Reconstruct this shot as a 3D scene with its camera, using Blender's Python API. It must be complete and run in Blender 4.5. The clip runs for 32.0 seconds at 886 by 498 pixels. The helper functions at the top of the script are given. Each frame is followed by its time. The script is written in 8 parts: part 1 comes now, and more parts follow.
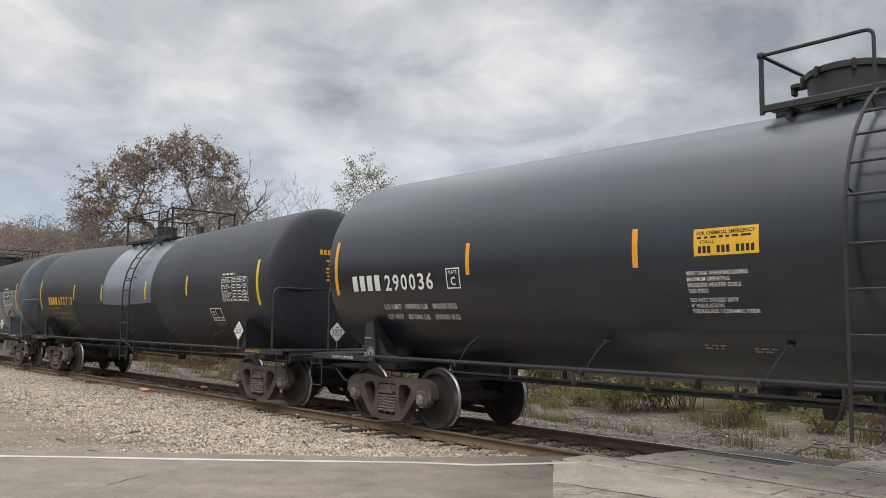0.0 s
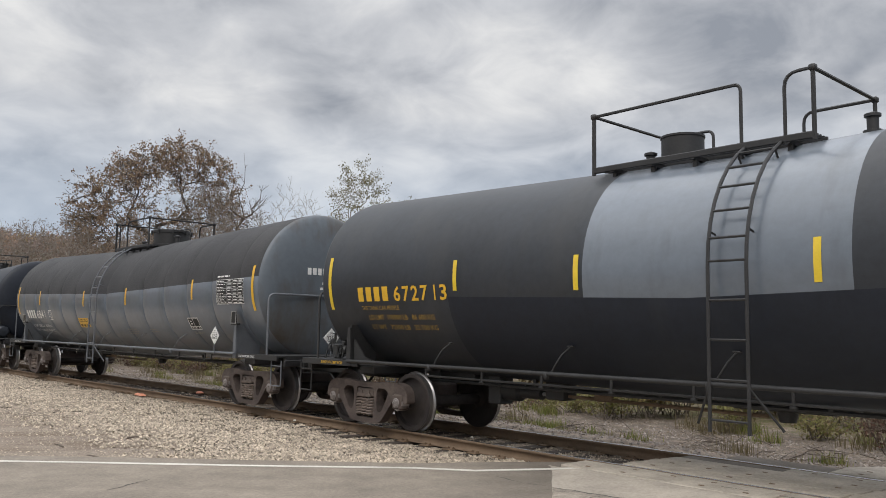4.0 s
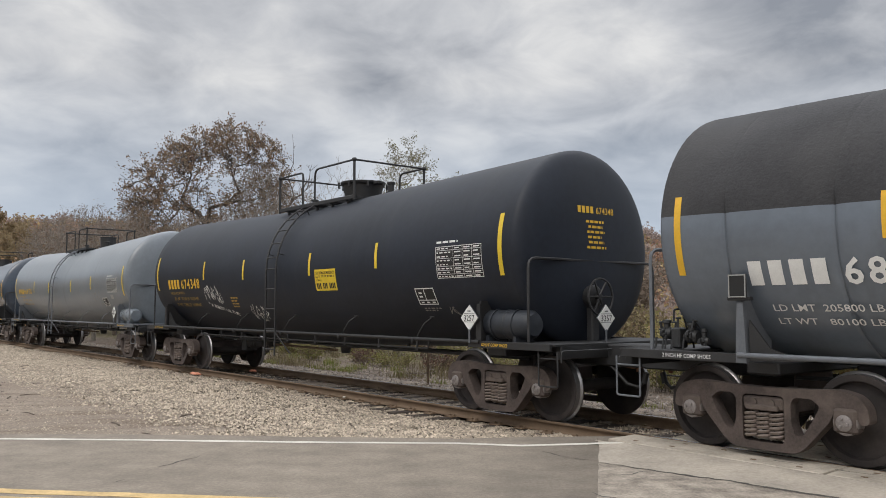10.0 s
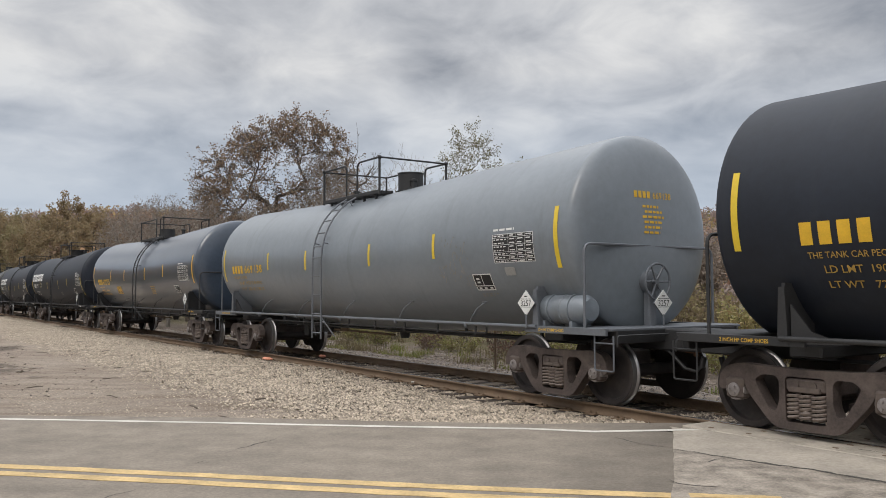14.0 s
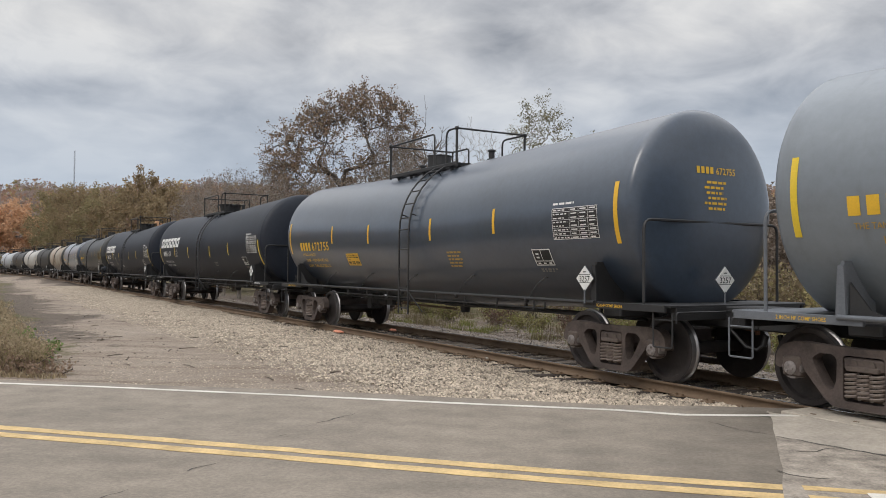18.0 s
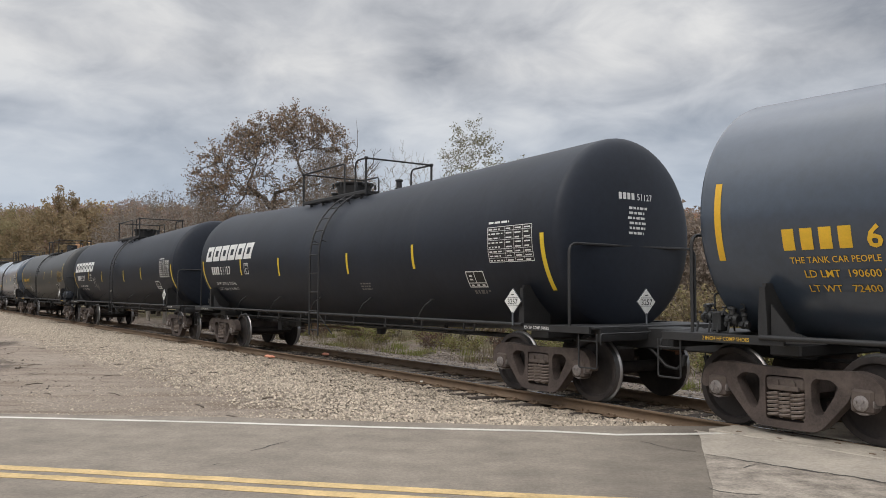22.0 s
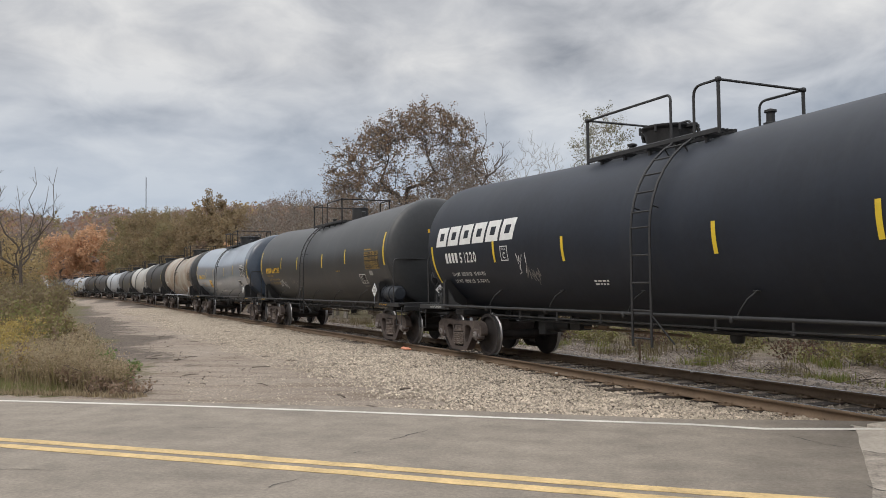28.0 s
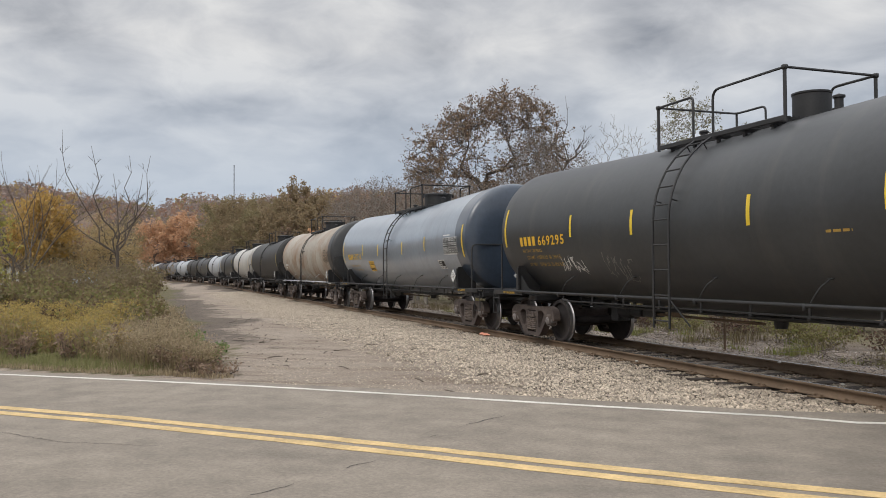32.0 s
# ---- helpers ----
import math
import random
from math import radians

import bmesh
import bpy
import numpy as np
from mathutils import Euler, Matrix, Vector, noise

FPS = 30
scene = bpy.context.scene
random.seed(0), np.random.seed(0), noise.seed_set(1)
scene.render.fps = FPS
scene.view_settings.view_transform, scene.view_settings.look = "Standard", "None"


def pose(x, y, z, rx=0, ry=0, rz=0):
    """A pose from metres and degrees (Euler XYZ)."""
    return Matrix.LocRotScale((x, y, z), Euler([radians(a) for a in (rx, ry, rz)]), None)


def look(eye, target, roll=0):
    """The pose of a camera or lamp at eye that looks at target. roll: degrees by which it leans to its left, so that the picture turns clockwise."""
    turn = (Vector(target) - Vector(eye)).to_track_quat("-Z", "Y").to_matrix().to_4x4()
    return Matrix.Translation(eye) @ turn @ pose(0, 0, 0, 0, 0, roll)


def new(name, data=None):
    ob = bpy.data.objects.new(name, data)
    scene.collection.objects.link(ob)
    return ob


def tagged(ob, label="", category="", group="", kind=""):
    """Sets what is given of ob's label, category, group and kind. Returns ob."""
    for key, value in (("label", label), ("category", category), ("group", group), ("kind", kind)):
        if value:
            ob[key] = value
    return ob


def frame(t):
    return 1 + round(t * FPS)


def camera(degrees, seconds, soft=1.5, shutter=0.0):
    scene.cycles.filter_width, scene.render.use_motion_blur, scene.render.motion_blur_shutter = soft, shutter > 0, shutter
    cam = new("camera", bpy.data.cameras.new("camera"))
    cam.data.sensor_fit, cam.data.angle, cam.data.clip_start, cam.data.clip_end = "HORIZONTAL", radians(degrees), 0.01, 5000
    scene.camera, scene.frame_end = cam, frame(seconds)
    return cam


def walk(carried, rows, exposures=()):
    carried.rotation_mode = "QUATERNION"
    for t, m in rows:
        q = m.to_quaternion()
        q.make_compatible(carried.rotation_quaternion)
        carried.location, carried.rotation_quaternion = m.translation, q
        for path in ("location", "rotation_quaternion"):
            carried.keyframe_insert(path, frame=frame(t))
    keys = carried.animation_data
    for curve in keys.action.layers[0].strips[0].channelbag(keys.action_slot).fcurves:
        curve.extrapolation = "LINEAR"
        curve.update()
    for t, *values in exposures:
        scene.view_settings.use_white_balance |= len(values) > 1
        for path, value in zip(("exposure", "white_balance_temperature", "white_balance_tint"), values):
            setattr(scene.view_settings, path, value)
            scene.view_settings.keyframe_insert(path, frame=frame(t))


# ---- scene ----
cam = camera(57.50, 32.0, 0.9)
PATH = [
    (0.0, pose(0.186, -0.155, 1.609, 95.548, -0.757, -0.853)),
    (0.5, pose(0.187, -0.176, 1.605, 95.710, -0.500, -1.144)),
    (1.0, pose(0.190, -0.168, 1.609, 95.775, -0.521, -1.088)),
    (1.5, pose(0.192, -0.162, 1.611, 95.800, -0.787, -1.065)),
    (2.0, pose(0.166, -0.161, 1.613, 95.897, -1.205, -1.413)),
    (2.5, pose(0.148, -0.186, 1.613, 95.988, -1.416, -1.920)),
    (4.5, pose(0.090, -0.229, 1.611, 95.971, -0.567, -0.937)),
    (5.0, pose(0.076, -0.197, 1.611, 95.998, -0.430, -0.256)),
    (5.5, pose(0.100, -0.182, 1.615, 95.974, -0.259, 0.333)),
    (6.0, pose(0.126, -0.179, 1.621, 95.960, -0.285, 0.787)),
    (6.5, pose(0.147, -0.164, 1.620, 95.884, -0.340, 1.258)),
    (7.0, pose(0.179, -0.146, 1.616, 95.719, -0.313, 1.768)),
    (7.5, pose(0.184, -0.145, 1.615, 95.460, -0.435, 2.133)),
    (8.0, pose(0.192, -0.130, 1.613, 95.074, -0.479, 2.266)),
    (8.5, pose(0.212, -0.131, 1.614, 94.701, -0.418, 2.232)),
    (9.0, pose(0.227, -0.130, 1.611, 94.422, -0.227, 2.128)),
    (9.5, pose(0.220, -0.132, 1.609, 94.275, -0.080, 2.116)),
    (10.0, pose(0.229, -0.129, 1.606, 94.251, 0.068, 2.387)),
    (10.5, pose(0.223, -0.121, 1.606, 94.242, 0.144, 2.820)),
    (11.0, pose(0.213, -0.143, 1.608, 94.233, 0.170, 3.336)),
    (11.5, pose(0.209, -0.139, 1.608, 94.097, 0.287, 3.983)),
    (12.0, pose(0.212, -0.133, 1.605, 93.942, 0.404, 4.727)),
    (12.5, pose(0.211, -0.124, 1.602, 93.798, 0.435, 5.463)),
    (13.0, pose(0.211, -0.116, 1.604, 93.698, 0.411, 6.057)),
    (13.5, pose(0.190, -0.115, 1.603, 93.578, 0.311, 6.541)),
    (14.0, pose(0.156, -0.125, 1.601, 93.270, 0.297, 6.879)),
    (14.5, pose(0.081, -0.103, 1.599, 92.824, 0.361, 7.102)),
    (16.5, pose(-0.096, 0.157, 1.587, 91.707, 0.093, 7.475)),
    (17.0, pose(-0.158, 0.153, 1.584, 91.589, -0.112, 8.310)),
    (17.5, pose(-0.126, 0.156, 1.575, 91.530, -0.284, 9.820)),
    (18.0, pose(-0.117, 0.191, 1.578, 91.544, -0.452, 11.367)),
    (18.5, pose(-0.114, 0.151, 1.579, 91.765, -0.411, 13.047)),
    (19.0, pose(-0.165, 0.136, 1.582, 92.031, -0.404, 13.850)),
    (19.5, pose(-0.212, 0.132, 1.583, 92.203, -0.501, 13.493)),
    (20.0, pose(-0.214, 0.125, 1.581, 92.263, -0.622, 12.158)),
    (20.5, pose(-0.204, 0.121, 1.588, 92.306, -0.731, 10.128)),
    (21.0, pose(-0.198, 0.149, 1.587, 92.469, -0.736, 8.111)),
    (21.5, pose(-0.177, 0.144, 1.594, 92.746, -0.484, 6.807)),
    (22.0, pose(-0.172, 0.141, 1.593, 93.157, -0.148, 6.479)),
    (22.5, pose(-0.182, 0.132, 1.592, 93.531, 0.159, 7.061)),
    (23.0, pose(-0.186, 0.137, 1.592, 93.786, 0.349, 8.338)),
    (23.5, pose(-0.185, 0.130, 1.593, 93.779, 0.398, 9.755)),
    (24.0, pose(-0.189, 0.144, 1.591, 93.607, 0.357, 11.096)),
    (24.5, pose(-0.182, 0.140, 1.588, 93.287, 0.399, 12.283)),
    (25.0, pose(-0.183, 0.146, 1.587, 92.973, 0.502, 13.294)),
    (25.5, pose(-0.185, 0.132, 1.586, 92.689, 0.561, 14.228)),
    (26.0, pose(-0.179, 0.123, 1.583, 92.573, 0.644, 14.862)),
    (26.5, pose(-0.176, 0.125, 1.583, 92.546, 0.669, 15.182)),
    (28.5, pose(-0.166, 0.124, 1.585, 92.722, 0.717, 16.242)),
    (29.0, pose(-0.154, 0.136, 1.587, 92.769, 0.677, 16.855)),
    (29.5, pose(-0.143, 0.127, 1.590, 92.772, 0.619, 17.529)),
    (30.0, pose(-0.143, 0.137, 1.589, 92.701, 0.607, 18.240)),
    (30.5, pose(-0.138, 0.133, 1.584, 92.473, 0.626, 19.181)),
    (31.0, pose(-0.138, 0.135, 1.583, 92.173, 0.572, 20.086)),
    (31.5, pose(-0.143, 0.138, 1.583, 91.879, 0.495, 20.919)),
    (32.0, pose(-0.137, 0.142, 1.583, 91.708, 0.417, 21.514)),
]
walk(cam, PATH, [(0.0, 0.13), (4.0, 0.10), (9.0, 0.03), (32.0, 0.0)])


# ---- light: an overcast afternoon ----
def sky():
    w = bpy.data.worlds.new("overcast_sky")
    scene.world = w
    w.use_nodes = True
    nt = w.node_tree
    nt.nodes.clear()
    N, L = nt.nodes.new, nt.links.new
    out, bg = N("ShaderNodeOutputWorld"), N("ShaderNodeBackground")
    L(bg.outputs[0], out.inputs[0])
    tc = N("ShaderNodeTexCoord")
    sep = N("ShaderNodeSeparateXYZ")
    L(tc.outputs["Generated"], sep.inputs[0])
    up = N("ShaderNodeMath")
    up.operation = "ADD"
    up.inputs[1].default_value = 0.27
    L(sep.outputs[2], up.inputs[0])
    flat = N("ShaderNodeCombineXYZ")
    for i in (0, 1):
        div = N("ShaderNodeMath")
        div.operation = "DIVIDE"
        L(sep.outputs[i], div.inputs[0])
        L(up.outputs[0], div.inputs[1])
        L(div.outputs[0], flat.inputs[i])
    turn, mp = N("ShaderNodeMapping"), N("ShaderNodeMapping")
    turn.inputs["Rotation"].default_value = (0, 0, radians(30))
    L(flat.outputs[0], turn.inputs[0])
    mp.inputs["Location"].default_value = (3.1, 0.6, 0)
    mp.inputs["Scale"].default_value = (0.95, 0.90, 1)
    L(turn.outputs[0], mp.inputs[0])
    big, fine = N("ShaderNodeTexNoise"), N("ShaderNodeTexNoise")
    big.inputs["Scale"].default_value, big.inputs["Detail"].default_value = 1.9, 3.5
    big.inputs["Roughness"].default_value, big.inputs["Distortion"].default_value = 0.45, 0.5
    fine.inputs["Scale"].default_value, fine.inputs["Detail"].default_value = 5.2, 6
    fine.inputs["Roughness"].default_value, fine.inputs["Distortion"].default_value = 0.56, 0.35
    L(mp.outputs[0], big.inputs[0])
    L(mp.outputs[0], fine.inputs[0])
    mix = N("ShaderNodeMix")
    mix.inputs[0].default_value = 0.40
    L(big.outputs[0], mix.inputs[2])
    L(fine.outputs[0], mix.inputs[3])
    ramp = N("ShaderNodeValToRGB")
    e = ramp.color_ramp.elements
    e[0].position, e[0].color = 0.34, (0.235, 0.250, 0.280, 1)
    e[1].position, e[1].color = 0.62, (0.645, 0.64, 0.632, 1)
    e.new(0.50).color = (0.465, 0.472, 0.490, 1)
    # the cloud lies thicker towards the east
    thick = N("ShaderNodeMath")
    thick.operation = "MULTIPLY_ADD"
    thick.inputs[1].default_value = -0.05
    L(sep.outputs[0], thick.inputs[0])
    L(mix.outputs[0], thick.inputs[2])
    L(thick.outputs[0], ramp.inputs[0])
    # a bluish band low over the hills
    low = N("ShaderNodeMapRange")
    low.inputs[1].default_value, low.inputs[2].default_value = 0.09, 0.27
    low.inputs[3].default_value, low.inputs[4].default_value = 0.82, 0.0
    L(sep.outputs[2], low.inputs[0])
    tint = N("ShaderNodeMix")
    tint.data_type = "RGBA"
    tint.inputs[7].default_value = (0.385, 0.445, 0.535, 1)
    L(low.outputs[0], tint.inputs[0])
    L(ramp.outputs[0], tint.inputs[6])
    sk = N("ShaderNodeTexSky")
    sk.sky_type, sk.sun_disc = "NISHITA", False
    sk.sun_elevation, sk.sun_rotation = radians(48), radians(200)
    dim = N("ShaderNodeMix")
    dim.data_type, dim.blend_type = "RGBA", "MULTIPLY"
    dim.inputs[0].default_value = 1
    dim.inputs[7].default_value = (0.08, 0.08, 0.08, 1)
    L(sk.outputs[0], dim.inputs[6])
    cover = N("ShaderNodeMix")
    cover.data_type = "RGBA"
    cover.inputs[0].default_value = 0.93
    L(dim.outputs[2], cover.inputs[6])
    L(tint.outputs[2], cover.inputs[7])
    L(cover.outputs[2], bg.inputs[0])
    # an overcast sky is brightest overhead
    zen = N("ShaderNodeMapRange")
    zen.inputs[1].default_value, zen.inputs[2].default_value = 0.38, 1.0
    zen.inputs[3].default_value, zen.inputs[4].default_value = 1.22, 4.3
    L(sep.outputs[2], zen.inputs[0])
    L(zen.outputs[0], bg.inputs[1])


sky()
sun_data = bpy.data.lights.new("sun", "SUN")
sun_data.energy, sun_data.angle, sun_data.color = 0.9, radians(25), (1.0, 0.94, 0.86)
sun = new("sun", sun_data)
sun.matrix_world = look((-20, -50, 70), (0, 15, 0))
scene.view_settings.exposure = 0.0


# ---- materials ----
def surf(name, base, rough=0.6, metal=0.0, var=0.25, scale=1.5, fine=25.0, bump=0.15, dist=0.01, dark=None, spots=0.0, piece=0.0, spec=0.5, stretch=(1, 1, 1), coat=0.0):
    """A painted, worn or natural surface: colour varies at two scales, with a fine relief; dark: the colour of stains."""
    m = bpy.data.materials.new(name)
    m.use_nodes = True
    nt = m.node_tree
    N, L = nt.nodes.new, nt.links.new
    p = nt.nodes["Principled BSDF"]
    p.inputs["Roughness"].default_value, p.inputs["Metallic"].default_value = rough, metal
    p.inputs["Specular IOR Level"].default_value = spec
    p.inputs["Coat Weight"].default_value, p.inputs["Coat Roughness"].default_value = coat, 0.22
    tc = N("ShaderNodeTexCoord")
    mp = N("ShaderNodeMapping")
    mp.inputs["Scale"].default_value = stretch
    L(tc.outputs["Object"], mp.inputs[0])
    a, b = N("ShaderNodeTexNoise"), N("ShaderNodeTexNoise")
    a.inputs["Scale"].default_value, a.inputs["Detail"].default_value = scale, 4
    b.inputs["Scale"].default_value, b.inputs["Detail"].default_value = fine, 6
    b.inputs["Roughness"].default_value = 0.65
    L(mp.outputs[0], a.inputs[0])
    L(mp.outputs[0], b.inputs[0])
    add = N("ShaderNodeMix")
    add.inputs[0].default_value = 0.45
    L(a.outputs[0], add.inputs[2])
    L(b.outputs[0], add.inputs[3])
    ramp = N("ShaderNodeValToRGB")
    e = ramp.color_ramp.elements
    lo = dark or [c * (1 - var) for c in base]
    e[0].position, e[0].color = 0.34, (*lo, 1)
    e[1].position, e[1].color = 0.66, (*[min(1, c * (1 + var)) for c in base], 1)
    L(add.outputs[0], ramp.inputs[0])
    col = ramp.outputs[0]
    if piece:
        info = N("ShaderNodeNewGeometry")
        mr = N("ShaderNodeMapRange")
        mr.inputs[3].default_value, mr.inputs[4].default_value = 1 - piece, 1 + piece
        L(info.outputs["Random Per Island"], mr.inputs[0])
        mul = N("ShaderNodeMix")
        mul.data_type, mul.blend_type = "RGBA", "MULTIPLY"
        mul.inputs[0].default_value = 1
        L(col, mul.inputs[6])
        L(mr.outputs[0], mul.inputs[7])
        col = mul.outputs[2]
    L(col, p.inputs["Base Color"])
    if bump:
        bp = N("ShaderNodeBump")
        bp.inputs["Strength"].default_value, bp.inputs["Distance"].default_value = bump, dist
        L(b.outputs[0], bp.inputs["Height"])
        L(bp.outputs[0], p.inputs["Normal"])
    return m


def stained(m, tint, amount=0.6, size=(3.0, 0.5, 0.5), lo=0.52, hi=0.70, seed=0.0):
    """Lays streaks of dirt or rust with shapes of their own over a paint; size: how fine they are along and down the shell."""
    nt = m.node_tree
    N, L = nt.nodes.new, nt.links.new
    p = nt.nodes["Principled BSDF"]
    src = p.inputs["Base Color"].links[0].from_socket
    tc, mp, ns, mr, mx = N("ShaderNodeTexCoord"), N("ShaderNodeMapping"), N("ShaderNodeTexNoise"), N("ShaderNodeMapRange"), N("ShaderNodeMix")
    mp.inputs["Scale"].default_value, mp.inputs["Location"].default_value = size, (seed, seed * 0.7, 0)
    L(tc.outputs["Object"], mp.inputs[0])
    L(mp.outputs[0], ns.inputs[0])
    ns.inputs["Scale"].default_value, ns.inputs["Detail"].default_value, ns.inputs["Roughness"].default_value = 1.0, 5, 0.62
    mr.inputs[1].default_value, mr.inputs[2].default_value, mr.inputs[4].default_value = lo, hi, amount
    L(ns.outputs[0], mr.inputs[0])
    mx.data_type = "RGBA"
    mx.inputs[7].default_value = (*tint, 1)
    L(mr.outputs[0], mx.inputs[0])
    L(src, mx.inputs[6])
    L(mx.outputs[2], p.inputs["Base Color"])
    return m


def leafy(name, cols, rough=0.7):
    """Foliage whose pieces differ in colour, with some light let through."""
    m = bpy.data.materials.new(name)
    m.use_nodes = True
    nt = m.node_tree
    N, L = nt.nodes.new, nt.links.new
    p = nt.nodes["Principled BSDF"]
    p.inputs["Roughness"].default_value = rough
    p.inputs["Specular IOR Level"].default_value = 0.2
    g = N("ShaderNodeNewGeometry")
    ramp = N("ShaderNodeValToRGB")
    e = ramp.color_ramp.elements
    e[0].position, e[0].color = 0.0, (*cols[0], 1)
    e[1].position, e[1].color = 1.0, (*cols[-1], 1)
    for i, c in enumerate(cols[1:-1], 1):
        e.new(i / (len(cols) - 1)).color = (*c, 1)
    L(g.outputs["Random Per Island"], ramp.inputs[0])
    L(ramp.outputs[0], p.inputs["Base Color"])
    tr = N("ShaderNodeBsdfTranslucent")
    L(ramp.outputs[0], tr.inputs[0])
    mx = N("ShaderNodeMixShader")
    mx.inputs[0].default_value = 0.38
    L(p.outputs[0], mx.inputs[1])
    L(tr.outputs[0], mx.inputs[2])
    L(mx.outputs[0], nt.nodes["Material Output"].inputs[0])
    return m


def asphalt():
    """Old road surfacing: aggregate grain, wheel streaks along the lane, and stains."""
    m = surf("worn_grey_asphalt", (0.226, 0.192, 0.154), 0.88, var=0.14, scale=1.2, fine=60, bump=0.4, dist=0.008)
    nt = m.node_tree
    N, L = nt.nodes.new, nt.links.new
    p = nt.nodes["Principled BSDF"]
    src = p.inputs["Base Color"].links[0].from_socket
    tc, mp, ns = N("ShaderNodeTexCoord"), N("ShaderNodeMapping"), N("ShaderNodeTexNoise")
    mp.inputs["Rotation"].default_value = (0, 0, radians(3))
    mp.inputs["Scale"].default_value = (0.30, 1.7, 1)
    ns.inputs["Scale"].default_value, ns.inputs["Detail"].default_value, ns.inputs["Roughness"].default_value = 1.0, 6, 0.62
    L(tc.outputs["Object"], mp.inputs[0])
    L(mp.outputs[0], ns.inputs[0])
    mr = N("ShaderNodeMapRange")
    mr.inputs[1].default_value, mr.inputs[2].default_value, mr.inputs[3].default_value, mr.inputs[4].default_value = 0.32, 0.68, 0.94, 1.05
    L(ns.outputs[0], mr.inputs[0])
    mx = N("ShaderNodeMix")
    mx.data_type, mx.blend_type = "RGBA", "MULTIPLY"
    mx.inputs[0].default_value = 1
    L(src, mx.inputs[6])
    L(mr.outputs[0], mx.inputs[7])
    # aggregate grain and mottling
    last = mx.outputs[2]
    for scale, detail, lo, hi in ((26.0, 5, 0.83, 1.16), (2.6, 4, 0.86, 1.13), (0.7, 3, 0.88, 1.10)):
        n2, r2, m2 = N("ShaderNodeTexNoise"), N("ShaderNodeMapRange"), N("ShaderNodeMix")
        n2.inputs["Scale"].default_value, n2.inputs["Detail"].default_value, n2.inputs["Roughness"].default_value = scale, detail, 0.7
        L(tc.outputs["Object"], n2.inputs[0])
        r2.inputs[1].default_value, r2.inputs[2].default_value, r2.inputs[3].default_value, r2.inputs[4].default_value = 0.34, 0.66, lo, hi
        L(n2.outputs[0], r2.inputs[0])
        m2.data_type, m2.blend_type = "RGBA", "MULTIPLY"
        m2.inputs[0].default_value = 1
        L(last, m2.inputs[6])
        L(r2.outputs[0], m2.inputs[7])
        last = m2.outputs[2]
    # a dark worn strip along the joint with the crossing's paler paving
    sep, line, off, wob, strip_, dark = N("ShaderNodeSeparateXYZ"), N("ShaderNodeMath"), N("ShaderNodeMath"), N("ShaderNodeMath"), N("ShaderNodeMapRange"), N("ShaderNodeMix")
    L(tc.outputs["Object"], sep.inputs[0])
    line.operation, off.operation, wob.operation = "MULTIPLY_ADD", "ADD", "MULTIPLY_ADD"
    L(sep.outputs[1], line.inputs[0])
    line.inputs[1].default_value, line.inputs[2].default_value = -0.27, 0.93
    L(sep.outputs[0], off.inputs[0])
    L(line.outputs[0], off.inputs[1])
    L(ns.outputs[0], wob.inputs[0])
    wob.inputs[1].default_value = 1.3
    L(off.outputs[0], wob.inputs[2])
    strip_.interpolation_type = "SMOOTHSTEP"
    strip_.inputs[1].default_value, strip_.inputs[2].default_value, strip_.inputs[3].default_value, strip_.inputs[4].default_value = -0.55, 0.45, 1.0, 0.74
    L(wob.outputs[0], strip_.inputs[0])
    dark.data_type, dark.blend_type = "RGBA", "MULTIPLY"
    dark.inputs[0].default_value = 1
    L(last, dark.inputs[6])
    L(strip_.outputs[0], dark.inputs[7])
    L(dark.outputs[2], p.inputs["Base Color"])
    return m


